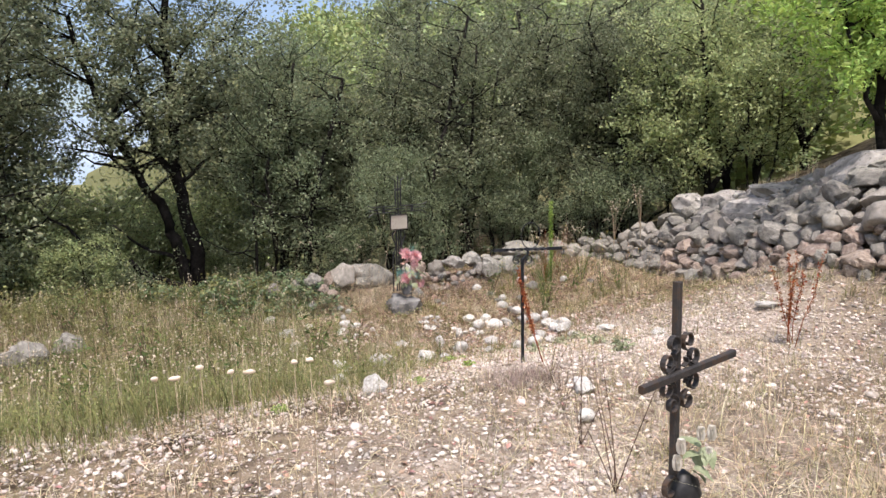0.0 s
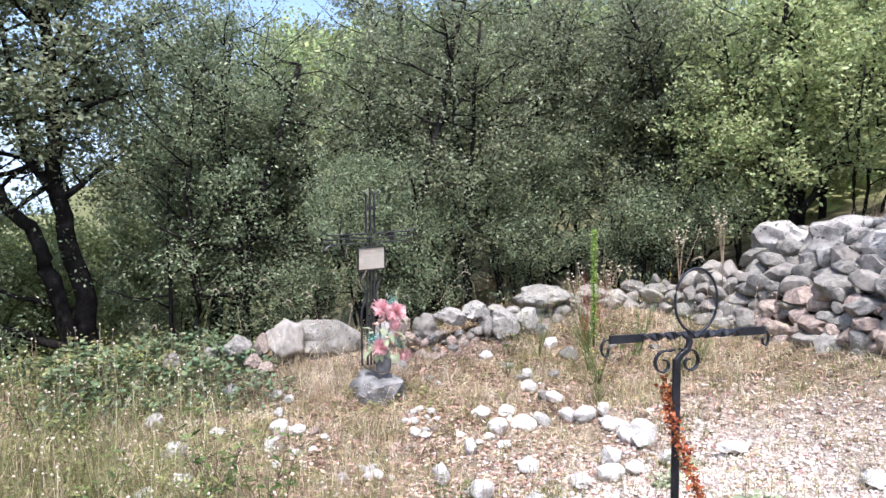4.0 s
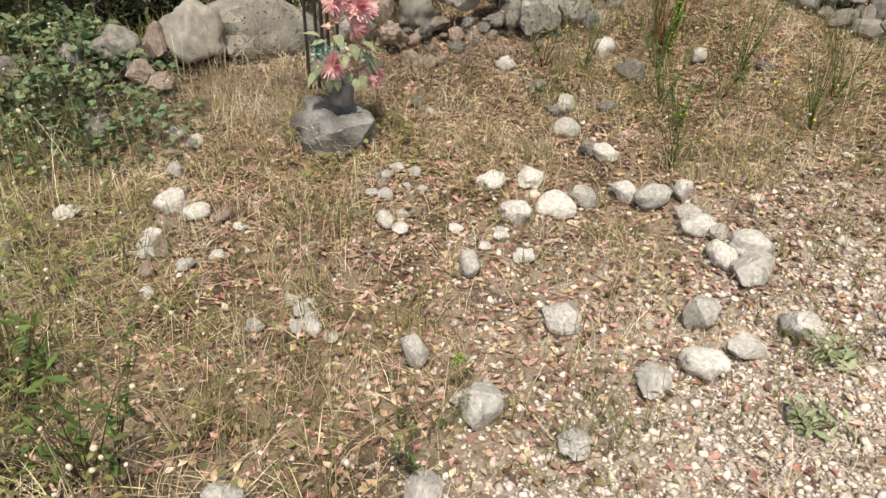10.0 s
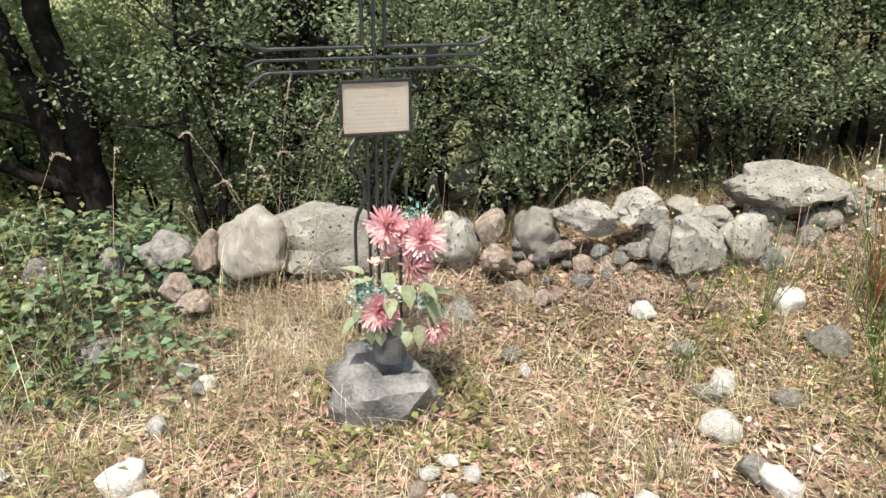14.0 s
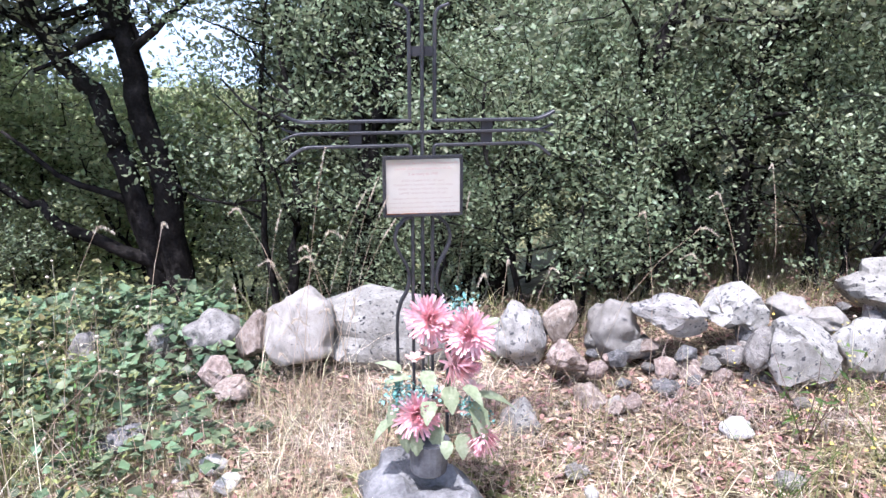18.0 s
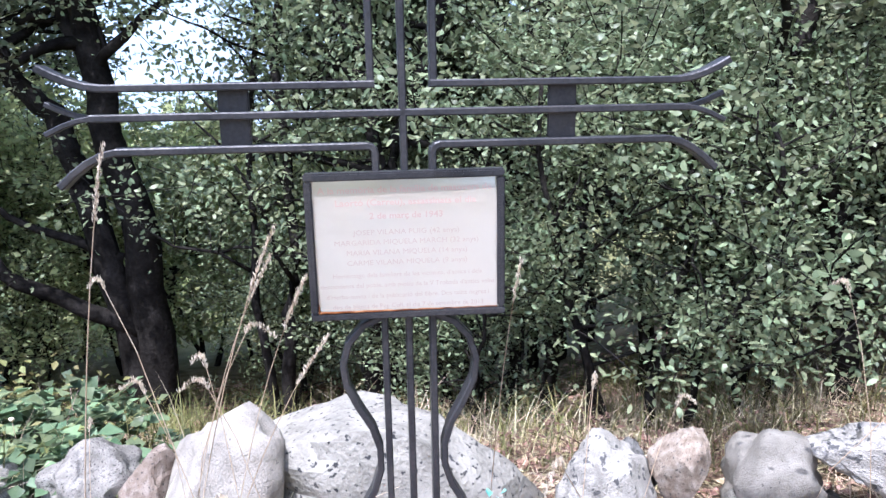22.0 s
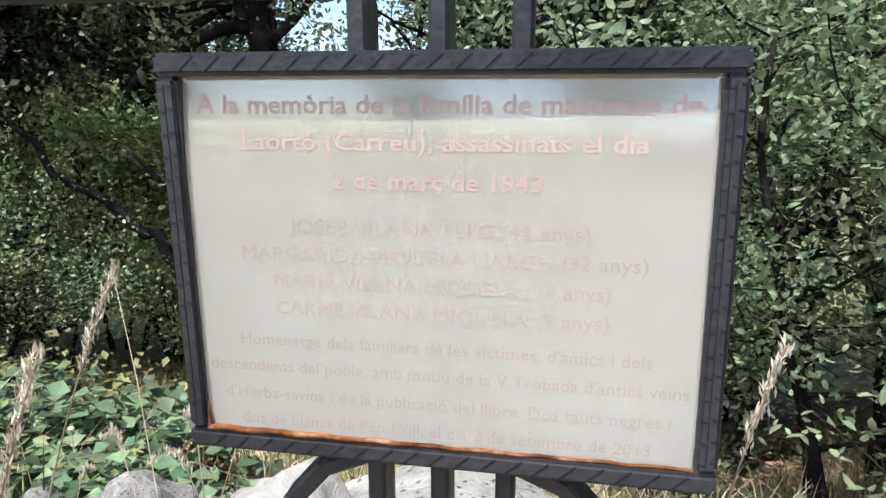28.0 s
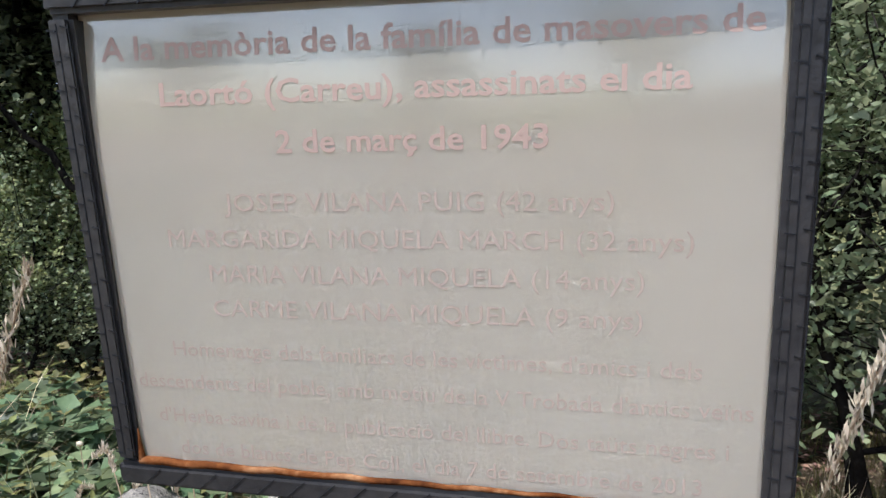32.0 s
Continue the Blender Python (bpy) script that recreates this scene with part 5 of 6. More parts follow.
def faded_flowers():
    """White flowers and broad leaves tied to the near cross."""
    ob = empty("faded_flowers", pose(1.88, 0.22, -0.05), "faded white artificial flowers with broad green leaves, tied to the post", "flowers")
    for i, (p, r) in enumerate([((-0.10, -0.05, 0.05), 0.055), ((-0.11, -0.04, -0.02), 0.055), ((0.10, -0.03, 0.06), 0.055), ((0.0, -0.06, 0.09), 0.05), ((0.05, -0.06, 0.0), 0.045)]):
        bm = bmesh.new()
        for k in range(8):
            petal_bm(bm, pose(*p, 40, 0, 45 * k) @ pose(0, 0, 0, 30, 0, 0), r, r * 0.7, 0.5)
        part("blossom", bm, WHITE_PETAL, ob)
    for i, (rx, rz, ln) in enumerate([(30, 20, 0.15), (10, -50, 0.14), (-25, -100, 0.13), (15, 80, 0.13), (-40, 170, 0.14), (-10, -150, 0.14), (55, -10, 0.12), (-30, 130, 0.12)]):
        big_leaf(ob, pose(0.02 + 0.04 * math.sin(i * 2.1), -0.04, 0.05 * math.cos(i * 1.7), rx, 0, rz), ln * 0.62, ln * 0.36, FABRIC_LEAF)


faded_flowers()


# ---- plants ----
def blade_np(rng, pos, tall, wide, lean):
    """Bent grass blades as strips: arrays of vertices and faces."""
    n = len(pos)
    a = rng.uniform(0, 2 * math.pi, n)
    b = rng.uniform(0.1, 1, n) * lean
    h = tall * rng.uniform(0.55, 1.25, n)
    out = np.stack([np.cos(a), np.sin(a), 0 * a], -1)
    side = np.stack([-np.sin(a), np.cos(a), 0 * a], -1) * (wide / 2)
    if np.ndim(wide):
        side = np.stack([-np.sin(a), np.cos(a), 0 * a], -1) * (wide[:, None] / 2)
    up = np.array([0, 0, 1.0])
    rings = []
    for u, w in ((0, 1.0), (0.4, 0.85), (0.75, 0.55)):
        c = pos + out * (h * b * u ** 2)[:, None] + up * (h * u * (1 - 0.35 * b * u))[:, None]
        rings += [c - side * w, c + side * w]
    tip = pos + out * (h * b)[:, None] + up * (h * (1 - 0.35 * b))[:, None]
    v = np.stack(rings + [tip], 1).reshape(-1, 3)
    f = np.array([(0, 1, 3), (0, 3, 2), (2, 3, 5), (2, 5, 4), (4, 5, 6)])
    return v, (f[None] + (np.arange(n) * 7)[:, None, None]).reshape(-1, 3)


def scatter(rng, n, x0, x1, y0, y1, keep):
    x, y = rng.uniform(x0, x1, n), rng.uniform(y0, y1, n)
    ok = rng.random(n) < keep(x, y)
    x, y = x[ok], y[ok]
    return np.stack([x, y, height(x, y) + lumps(x, y)], -1)


def patch(x, y, s=1.0):
    """Uneven cover, 0 to 1."""
    return 0.5 + 0.5 * np.sin(1.9 * s * x + 1.3 * np.sin(1.7 * s * y)) * np.sin(2.3 * s * y + 1.1 * np.sin(1.3 * s * x))


def path_cover(x, y):
    """How bare and stony the ground is: the trodden gravel, 0 to 1."""
    near = sstep(4.7, 3.6, y) * sstep(-1.4, -0.2, x + 0.35 * (y - 2)) * sstep(6.8, 5.0, x)
    near = near * (1 - 0.8 * sstep(1.6, 2.3, x - 0.5 * y) * sstep(2.4, 1.3, y))
    right = sstep(3.0, 4.0, x) * sstep(7.3, 6.0, x) * sstep(6.6, 5.6, y)
    spur = sstep(3.3, 3.9, x) * sstep(5.6, 4.8, x) * sstep(7.2, 6.3, y)
    return np.clip(np.maximum(np.maximum(near, right), 0.7 * spur), 0, 1)


def behind_wall(x, y):
    return (x > np.interp(y, WALL_Y, WALL_X)) & (y < 9)


def inside_rock(x, y):
    return ((y > 8.7) & (y < 9.25) & (x > 2.9) & (x < 7.3)) | (np.hypot((x - 4.14) / 0.26, (y - 7.8) / 0.2) < 1)


def tufts(name, seed, n, blades, tall, wide, lean, mat, keep, label, area=(-3.5, 8.4, -2.2, 9.4), spread=0.05):
    rng = np.random.default_rng(seed)
    c = scatter(rng, n, *area, lambda x, y: keep(x, y) * ~inside_rock(x, y))
    c = np.repeat(c, blades, 0)
    c[:, :2] += rng.normal(0, spread, (len(c), 2))
    k = np.repeat(rng.uniform(0.6, 1.3, len(c) // blades), blades)
    v, f = blade_np(rng, c, tall * k, wide, lean)
    tagged(new(name, mesh_np(name, v, f, mat)), label, "grass", kind="stuff")


CLUMP = (2.70, 2.65)


def dry_cover(x, y):
    left = sstep(3.4, 1.6, x + 0.25 * (5 - y)) * sstep(2.6, 4.2, y)
    cross = sstep(6.8, 7.6, y) * 0.5
    rightside = sstep(5.3, 6.3, x) * 0.7
    corner = sstep(1.4, 2.0, x - 0.25 * y) * sstep(2.8, 1.2, y)
    return np.clip(np.maximum.reduce([left, cross, rightside, corner, 0.22 + 0 * x]), 0, 1) * (0.35 + 0.65 * patch(x, y)) * (1 - 0.62 * path_cover(x, y))


tufts("dry_grass", 1, 11000, 9, 0.17, 0.0034, 1.7, STRAW, dry_cover, "dry straw-coloured grass tufts")
tufts("tall_dry_grass", 2, 14000, 7, 0.40, 0.0034, 1.5, STRAW, lambda x, y: np.clip(0.42 * sstep(2.9, 1.4, x) * sstep(3.2, 4.8, y) + (0.12 + 0.4 * sstep(4.4, 3.7, x)) * sstep(7.2, 8.2, y) + sstep(1.9, 2.5, x - 0.2 * y) * sstep(1.8, 0.6, y), 0, 1) * patch(x, y, 0.8) * (1 - path_cover(x, y)), "tall bleached grass standing in the old graves")
tufts("green_grass", 3, 11000, 7, 0.17, 0.004, 1.2, GRASS, lambda x, y: np.clip(0.75 * sstep(3.6, 2.2, x + 0.2 * (6 - y)) * sstep(2.8, 4.5, y) + 0.45 * sstep(5.4, 6.4, x) + 0.42, 0, 1) * patch(x + 3, y, 1.4) * (1 - 0.75 * path_cover(x, y)), "thin green grass among the straw")
tufts("tall_green_weeds", 12, 12000, 7, 0.38, 0.0055, 1.5, MEADOW, lambda x, y: sstep(2.9, 1.2, x - 0.1 * (y - 6)) * sstep(2.6, 4.0, y) * (0.25 + 0.75 * patch(x + 5, y + 1, 0.9)), "tall yellow-green weeds in the abandoned part")
tufts("gravel_straw", 19, 11000, 8, 0.12, 0.003, 1.8, STRAW, lambda x, y: path_cover(x, y) * sstep(5.2, 4.2, y) * (0.12 + 0.88 * patch(x + 2, y + 5, 1.5) ** 1.3), "short bleached grass growing through the gravel", spread=0.06)
tufts("gravel_green", 20, 1500, 7, 0.09, 0.004, 1.5, GRASS, lambda x, y: path_cover(x, y) * patch(x + 7, y + 2, 2.1) ** 3, "thin green grass growing through the gravel", spread=0.05)
tufts("grave_straw", 21, 1700, 10, 0.17, 0.0028, 1.7, STRAW, lambda x, y: sstep(2.7, 3.3, x) * sstep(6.9, 5.9, x) * sstep(5.0, 5.6, y) * sstep(8.4, 7.6, y) * patch(x + 3, y + 1, 2.3) ** 2.5, "golden straw tufts on the old graves", area=(2.6, 7.0, 4.9, 8.5), spread=0.06)
tufts("grave_green", 22, 1700, 8, 0.13, 0.005, 1.3, GRASS, lambda x, y: patch(x + 6, y + 3, 2.6) ** 2.5, "small green grass tufts on the old graves", area=(2.8, 7.2, 4.9, 8.4), spread=0.05)
SHEAVES = [(3.50, 6.60, 0.20), (3.62, 6.78, 0.16), (4.22, 6.58, 0.16), (4.36, 6.72, 0.12), (3.09, 6.15, 0.16), (3.35, 7.15, 0.22), (3.9, 7.2, 0.18), (4.75, 6.85, 0.15), (3.0, 5.75, 0.14), (5.3, 7.1, 0.25)]


def sheaves(x, y):
    return np.clip(sum(np.exp(-((x - a) ** 2 + (y - b) ** 2) / (r * r)) for a, b, r in SHEAVES), 0, 1)


tufts("standing_straw", 24, 260, 14, 0.27, 0.0028, 0.9, STRAW, sheaves, "standing golden grass sheaves between the graves", area=(2.6, 5.9, 5.4, 7.8), spread=0.035)
tufts("row_straw", 26, 230, 12, 0.30, 0.003, 2.2, STRAW, lambda x, y: sstep(3.2, 3.5, x) * sstep(4.7, 4.3, x) * sstep(7.7, 8.0, y), "long bleached grass lying before the rocks", area=(3.1, 4.8, 7.6, 8.75), spread=0.05)
tufts("standing_green", 25, 110, 12, 0.22, 0.0035, 0.9, GRASS, sheaves, "green blades standing in the straw sheaves", area=(2.6, 5.9, 5.4, 7.8), spread=0.04)
tufts("brown_clump", 23, 260, 12, 0.16, 0.003, 1.6, DEAD_BRUSH, lambda x, y: sstep(0.42, 0.1, np.hypot(x - CLUMP[0], y - CLUMP[1])), "brown dry clump at the foot of the ringed cross", area=(CLUMP[0] - 0.45, CLUMP[0] + 0.45, CLUMP[1] - 0.45, CLUMP[1] + 0.45), spread=0.04)
tufts("mound_grass", 4, 700, 7, 0.22, 0.005, 0.7, STRAW, lambda x, y: behind_wall(x, y) * 0.8, "dry grass on the bank above the wall", area=(7.0, 11.0, -3, 9))

tufts("dead_brush", 18, 1800, 8, 0.20, 0.0035, 1.9, DEAD_BRUSH, lambda x, y: sstep(7.9, 8.6, y) * (0.25 + 0.75 * patch(x + 4, y, 1.8)), "grey-brown dead brush at the foot of the stone row", area=(2.4, 7.8, 7.4, 9.3))
tufts("undergrowth_straw", 16, 1500, 8, 0.28, 0.004, 1.5, STRAW, lambda x, y: 0.3 + 0.7 * patch(x, y, 1.6), "bleached grass under the oaks", area=(3.6, 9.5, 9.35, 12.0))
tufts("undergrowth_green", 17, 2600, 7, 0.26, 0.006, 1.4, GRASS, lambda x, y: 0.3 + 0.7 * patch(x + 2, y + 1, 1.6), "green grass and weeds under the oaks", area=(-1.5, 9.5, 9.35, 13.5))


def bits(name, seed, n, shape, mat, keep, label, category, tilt=0.5, lift=0.008, scale=(0.6, 1.4), area=(-3.5, 8.4, -2.2, 10.5)):
    rng = np.random.default_rng(seed)
    p = scatter(rng, n, *area, keep)
    k = len(p)
    mats = np.zeros((k, 4, 4))
    mats[:, :3, :3] = turns(rng, k, tilt) * rng.uniform(*scale, k)[:, None, None]
    mats[:, :3, 3] = p + np.array([0, 0, lift]) * rng.uniform(0.2, 1.8, (k, 1))
    v, f = repeat_np(*shape, mats)
    tagged(new(name, mesh_np(name, v, f, mat)), label, category, kind="stuff")


straw_shape = ([(-0.0018, 0, 0), (0.0018, 0, 0), (0.0020, 0.09, 0.014), (-0.0015, 0.09, 0.014), (0.0002, 0.19, 0.0)], [(0, 1, 2), (0, 2, 3), (3, 2, 4)])
bits("fallen_straw", 5, 150000, straw_shape, STRAW, lambda x, y: (1 - 0.84 * sstep(2.7, 3.3, x) * sstep(6.4, 5.6, x) * sstep(7.6, 6.8, y)) * (0.25 + 0.75 * np.clip(dry_cover(x, y) + 0.5 * sstep(6.2, 7, y), 0, 1)) * (1 - 0.5 * path_cover(x, y)), "fallen straw lying on the soil", "straw", 0.25, 0.012)
bits("leaf_litter", 6, 150000, leaf_shape(0.045, 0.024), LITTER, lambda x, y: np.clip(0.08 + 0.22 * sstep(3.4, 4.6, y) + 0.65 * sstep(4.8, 5.8, y) * sstep(2.2, 3.2, x), 0, 1), "brown dead oak leaves on the ground", "leaf litter", 0.5, 0.010)
bits("oak_litter", 8, 17000, leaf_shape(0.05, 0.027), LITTER, lambda x, y: sstep(2.9, 3.6, x) * sstep(6.6, 7.3, y) * (0.35 + 0.65 * patch(x + 1, y + 2, 1.9)), "pinkish brown oak leaves lying thick round the cross", "leaf litter", 0.55, 0.016, area=(2.8, 7.6, 6.0, 8.8))
bits("far_litter", 7, 24000, leaf_shape(0.07, 0.04), LITTER, lambda x, y: 0.9 + 0 * x, "brown dead leaves under the oaks", "leaf litter", 0.4, 0.01, area=(-4, 10, 9.2, 14))


# ---- gravel ----
def ico():
    bm = bmesh.new()
    bmesh.ops.create_icosphere(bm, subdivisions=1, radius=0.5)
    v = np.array([tuple(q.co) for q in bm.verts])
    f = np.array([[q.index for q in p.verts] for p in bm.faces])
    bm.free()
    return v, f


def chip():
    v = np.array([(0.5, 0.08, 0.05), (-0.46, -0.1, 0), (0.06, 0.5, -0.04), (-0.05, -0.47, 0.06), (0.12, 0.1, 0.5), (-0.15, 0.02, 0.44), (0, 0, -0.45)])
    f = np.array([(0, 2, 4), (2, 5, 4), (2, 1, 5), (1, 3, 5), (3, 4, 5), (3, 0, 4), (2, 0, 6), (1, 2, 6), (3, 1, 6), (0, 3, 6)])
    return v, f


def pebbles(name, seed, n, lo, hi, keep, label, area=(-3.0, 7.6, -2.2, 8.6), mat=GRAVEL):
    rng = np.random.default_rng(seed)
    p = scatter(rng, n, *area, keep)
    k = len(p)
    size = lo * (hi / lo) ** (rng.random(k) ** 1.9)
    shape = np.stack([size * rng.uniform(0.8, 1.35, k), size * rng.uniform(0.7, 1.1, k), size * rng.uniform(0.35, 0.7, k)], -1)
    v0, f0 = chip() if hi < 0.07 else ico()
    v0 = v0 * (1 + 0.16 * np.sin(v0[:, [1]] * 9 + v0[:, [0]] * 7))
    mats = np.zeros((k, 4, 4))
    mats[:, :3, :3] = turns(rng, k, 0.35) * shape[:, None, :]
    mats[:, :3, 3] = p + np.stack([0 * size, 0 * size, size * 0.12], -1)
    v, f = repeat_np(v0, f0, mats)
    tagged(new(name, mesh_np(name, v, f, mat)), label, "gravel", kind="stuff")


pebbles("gravel", 9, 120000, 0.010, 0.06, lambda x, y: path_cover(x, y) * (0.45 + 0.55 * patch(x + 1, y + 2, 1.3)), "pale limestone gravel on the trodden ground")
pebbles("path_gravel", 15, 60000, 0.008, 0.036, lambda x, y: sstep(2.6, 3.5, x + 0.35 * (y - 4.4)) * sstep(6.3, 5.4, x) * sstep(5.55, 4.9, y - 0.12 * (x - 4)) * (0.5 + 0.5 * patch(x, y + 1, 2.0)), "pale limestone chips covering the path before the graves", area=(2.2, 6.4, 3.0, 5.7))
pebbles("scattered_pebbles", 10, 20000, 0.010, 0.06, lambda x, y: (0.18 + 0.6 * sstep(4.6, 5.6, y) * sstep(2.6, 3.4, x) * sstep(6.5, 5.5, x)) * (1 - path_cover(x, y)), "scattered pebbles in the dry grass")
pebbles("coarse_gravel", 11, 650, 0.04, 0.11, lambda x, y: path_cover(x, y) * 0.8, "larger loose limestone pieces on the gravel")


pebbles("bank_rubble", 14, 4600, 0.06, 0.26, lambda x, y: behind_wall(x, y) * 0.9, "pale tumbled stones covering the bank above the wall", area=(6.6, 9.6, -2.5, 8.6), mat=BANK_STONE)


# ---- weeds and stalks ----
def seed_stalk(tall, seed, lean=0.25, head=0.11):
    """A ripe grass stalk: a thin stem and a feathery seed head."""
    rng = np.random.default_rng(seed)
    ob = empty("grass_stalk", pose(0, 0, 0), "ripe bleached grass stalk with a feathery seed head", "grass stalk", "ripe grass stalks")
    a = rng.uniform(0, 6.28)
    d = Vector((math.cos(a), math.sin(a), 0))
    pts = [Vector((0, 0, -0.03)) + Vector((0, 0, tall * u)) + d * (lean * tall * u * u * u) for u in (0, 0.3, 0.6, 0.8, 0.92)]
    tail = [pts[-1] + (d * (0.5 * u + lean) + Vector((0, 0, 1 - 1.1 * u))) * head * u for u in (0, 0.3, 0.6, 1.0)]
    bm = bmesh.new()
    tube(bm, pts + tail[1:], [0.0016, 0.0014, 0.0012, 0.001, 0.0009, 0.0007, 0.0006, 0.0004], 5)
    part("stem", bm, STRAW, ob)
    n = 130
    u = rng.random(n)
    pos = np.array([tuple(tail[min(2, int(q * 3))].lerp(tail[min(3, int(q * 3) + 1)], q * 3 % 1)) for q in u]) + rng.normal(0, 0.0026, (n, 3))
    mats = np.zeros((n, 4, 4))
    mats[:, :3, :3] = turns(rng, n, 0.6) * rng.uniform(0.4, 0.8, n)[:, None, None]
    mats[:, :3, 3] = pos
    v, f = repeat_np([(0, 0, -0.002), (0.0022, 0, 0.006), (0, 0.0006, 0.016), (-0.0022, 0, 0.006)], [(0, 1, 2), (0, 2, 3)], mats)
    new("seed_head", mesh_np("seed_head", v, f, SEED)).parent = ob
    return ob


def bent_stalk(foot, tip, seed):
    """One ripe stalk from its foot to the tip of its drooping head."""
    rng = np.random.default_rng(seed)
    foot, tip = Vector(foot), Vector(tip)
    ob = empty("grass_stalk", Matrix.Translation(foot), "long bleached grass stalk arching beside the plaque", "grass stalk", "ripe grass stalks")
    span = tip - foot
    knee = Vector((span.x * 0.35, span.y * 0.35, span.z * 0.72))
    pts = [Vector((0, 0, -0.04)), knee * 0.5, knee, knee.lerp(span, 0.5) + Vector((0, 0, span.z * 0.05)), span]
    bm = bmesh.new()
    fine = []
    for k in range(17):
        u = k / 16
        fine.append(pts[0] * (1 - u) ** 2 + knee * 2 * u * (1 - u) + span * u * u + Vector((0, 0, 0.04 * math.sin(math.pi * u))))
    tube(bm, fine, [0.0016 - 0.0011 * k / 16 for k in range(17)], 5)
    part("stem", bm, STRAW, ob)
    n = 190
    u = rng.uniform(0.89, 1.0, n)
    pos = np.array([tuple(fine[min(15, int(q * 16))].lerp(fine[min(16, int(q * 16) + 1)], q * 16 % 1)) for q in u]) + rng.normal(0, 0.0015, (n, 3))
    mats = np.zeros((n, 4, 4))
    mats[:, :3, :3] = turns(rng, n, 0.6) * rng.uniform(0.3, 0.52, n)[:, None, None]
    mats[:, :3, 3] = pos
    v, f = repeat_np([(0, 0, -0.002), (0.0016, 0, 0.006), (0, 0.0006, 0.015), (-0.0016, 0, 0.006)], [(0, 1, 2), (0, 2, 3)], mats)
    new("seed_head", mesh_np("seed_head", v, f, SEED)).parent = ob


STALKS = [((3.70, 7.72), (3.937, 7.78, 0.443)), ((3.72, 7.85), (3.973, 7.807, 0.37)), ((3.66, 7.80), (4.00, 7.82, 0.28)), ((3.62, 7.72), (3.755, 7.703, 0.554)),
          ((3.45, 7.75), (3.609, 7.633, 0.349)), ((4.24, 8.20), (4.292, 7.95, 0.365)), ((3.60, 8.0), (3.89, 7.95, 0.372))]
for i, (foot, tip) in enumerate(STALKS):
    bent_stalk((foot[0], foot[1], ground_z(*foot)), tip, 300 + i)

stalks = []
for i, (x, y, tall, rz) in enumerate([(3.74, 8.30, 1.05, 0), (3.66, 8.34, 0.95, 60), (3.58, 8.42, 1.15, 200)]):
    s = seed_stalk(tall, 70 + i, 0.22 + 0.12 * i)
    s.matrix_world = at(x, y, rz)
    stalks.append(s)
for i, (x, y, rz, k) in enumerate([(3.80, 8.36, 40, 0.95), (3.70, 8.22, 120, 0.9), (3.83, 8.25, 330, 0.85), (3.50, 8.52, 220, 1.0), (3.30, 8.4, 20, 0.8), (4.55, 8.25, 300, 0.95), (4.62, 8.40, 250, 0.85), (4.48, 8.30, 340, 1.0),
                                   (5.0, 8.42, 40, 1.0), (5.35, 8.55, 320, 1.05), (5.75, 8.5, 80, 0.9), (2.9, 8.2, 150, 1.0), (2.5, 8.3, 260, 1.1), (2.2, 7.9, 20, 1.0), (2.65, 7.5, 70, 0.8), (3.45, 7.9, 180, 0.8),
                                   (3.05, 6.0, 30, 0.7), (2.95, 5.55, 90, 0.75), (2.75, 5.25, 200, 0.6), (5.9, 8.7, 10, 1.1), (6.1, 8.75, 130, 1.0), (1.6, 6.6, 50, 0.9), (1.2, 7.2, 250, 1.0), (0.7, 6.3, 310, 0.9),
                                   (4.9, 3.6, 200, 1.1), (6.2, 4.2, 250, 1.0), (6.9, 5.6, 190, 1.1), (3.85, 8.12, 15, 0.8), (3.35, 8.15, 260, 0.85)]):
    copy_thing(stalks[i % 3], at(x, y, rz) @ Matrix.Scale(k, 4))


def weed(name, seed, stems, tall, spread, leaf, label, leaf_mat=None, per=9, category="weed", stem_mat=None):
    """A weed: thin stems fanning from one root, leaves along them."""
    rng = np.random.default_rng(seed)
    ob = empty(name, pose(0, 0, 0), label, category)
    pos, hp = [], []
    for i in range(stems):
        a = rng.uniform(0, 6.28)
        d = Vector((math.cos(a), math.sin(a), 0)) * spread * rng.uniform(0.3, 1)
        h = tall * rng.uniform(0.65, 1.1)
        pts = [Vector((0, 0, -0.03)) + Vector((0, 0, h * u)) + d * (u ** 1.3) + Vector(rng.normal(0, 0.008, 3)) for u in (0, 0.25, 0.5, 0.75, 1.0)]
        bm = bmesh.new()
        tube(bm, pts, [0.0032, 0.0027, 0.0022, 0.0016, 0.001], 5)
        part("stem", bm, stem_mat or TWIG, ob)
        for _ in range(per):
            u = rng.uniform(0.25, 1)
            k = min(3, int(u * 4))
            pos.append(tuple(pts[k].lerp(pts[k + 1], u * 4 - k)))
        hp.append(tuple(pts[-1]))
    if per:
        new("foliage", leaves_at("foliage", np.array(pos), rng, leaf, leaf_mat or WEED, 1.3)).parent = ob
    return ob


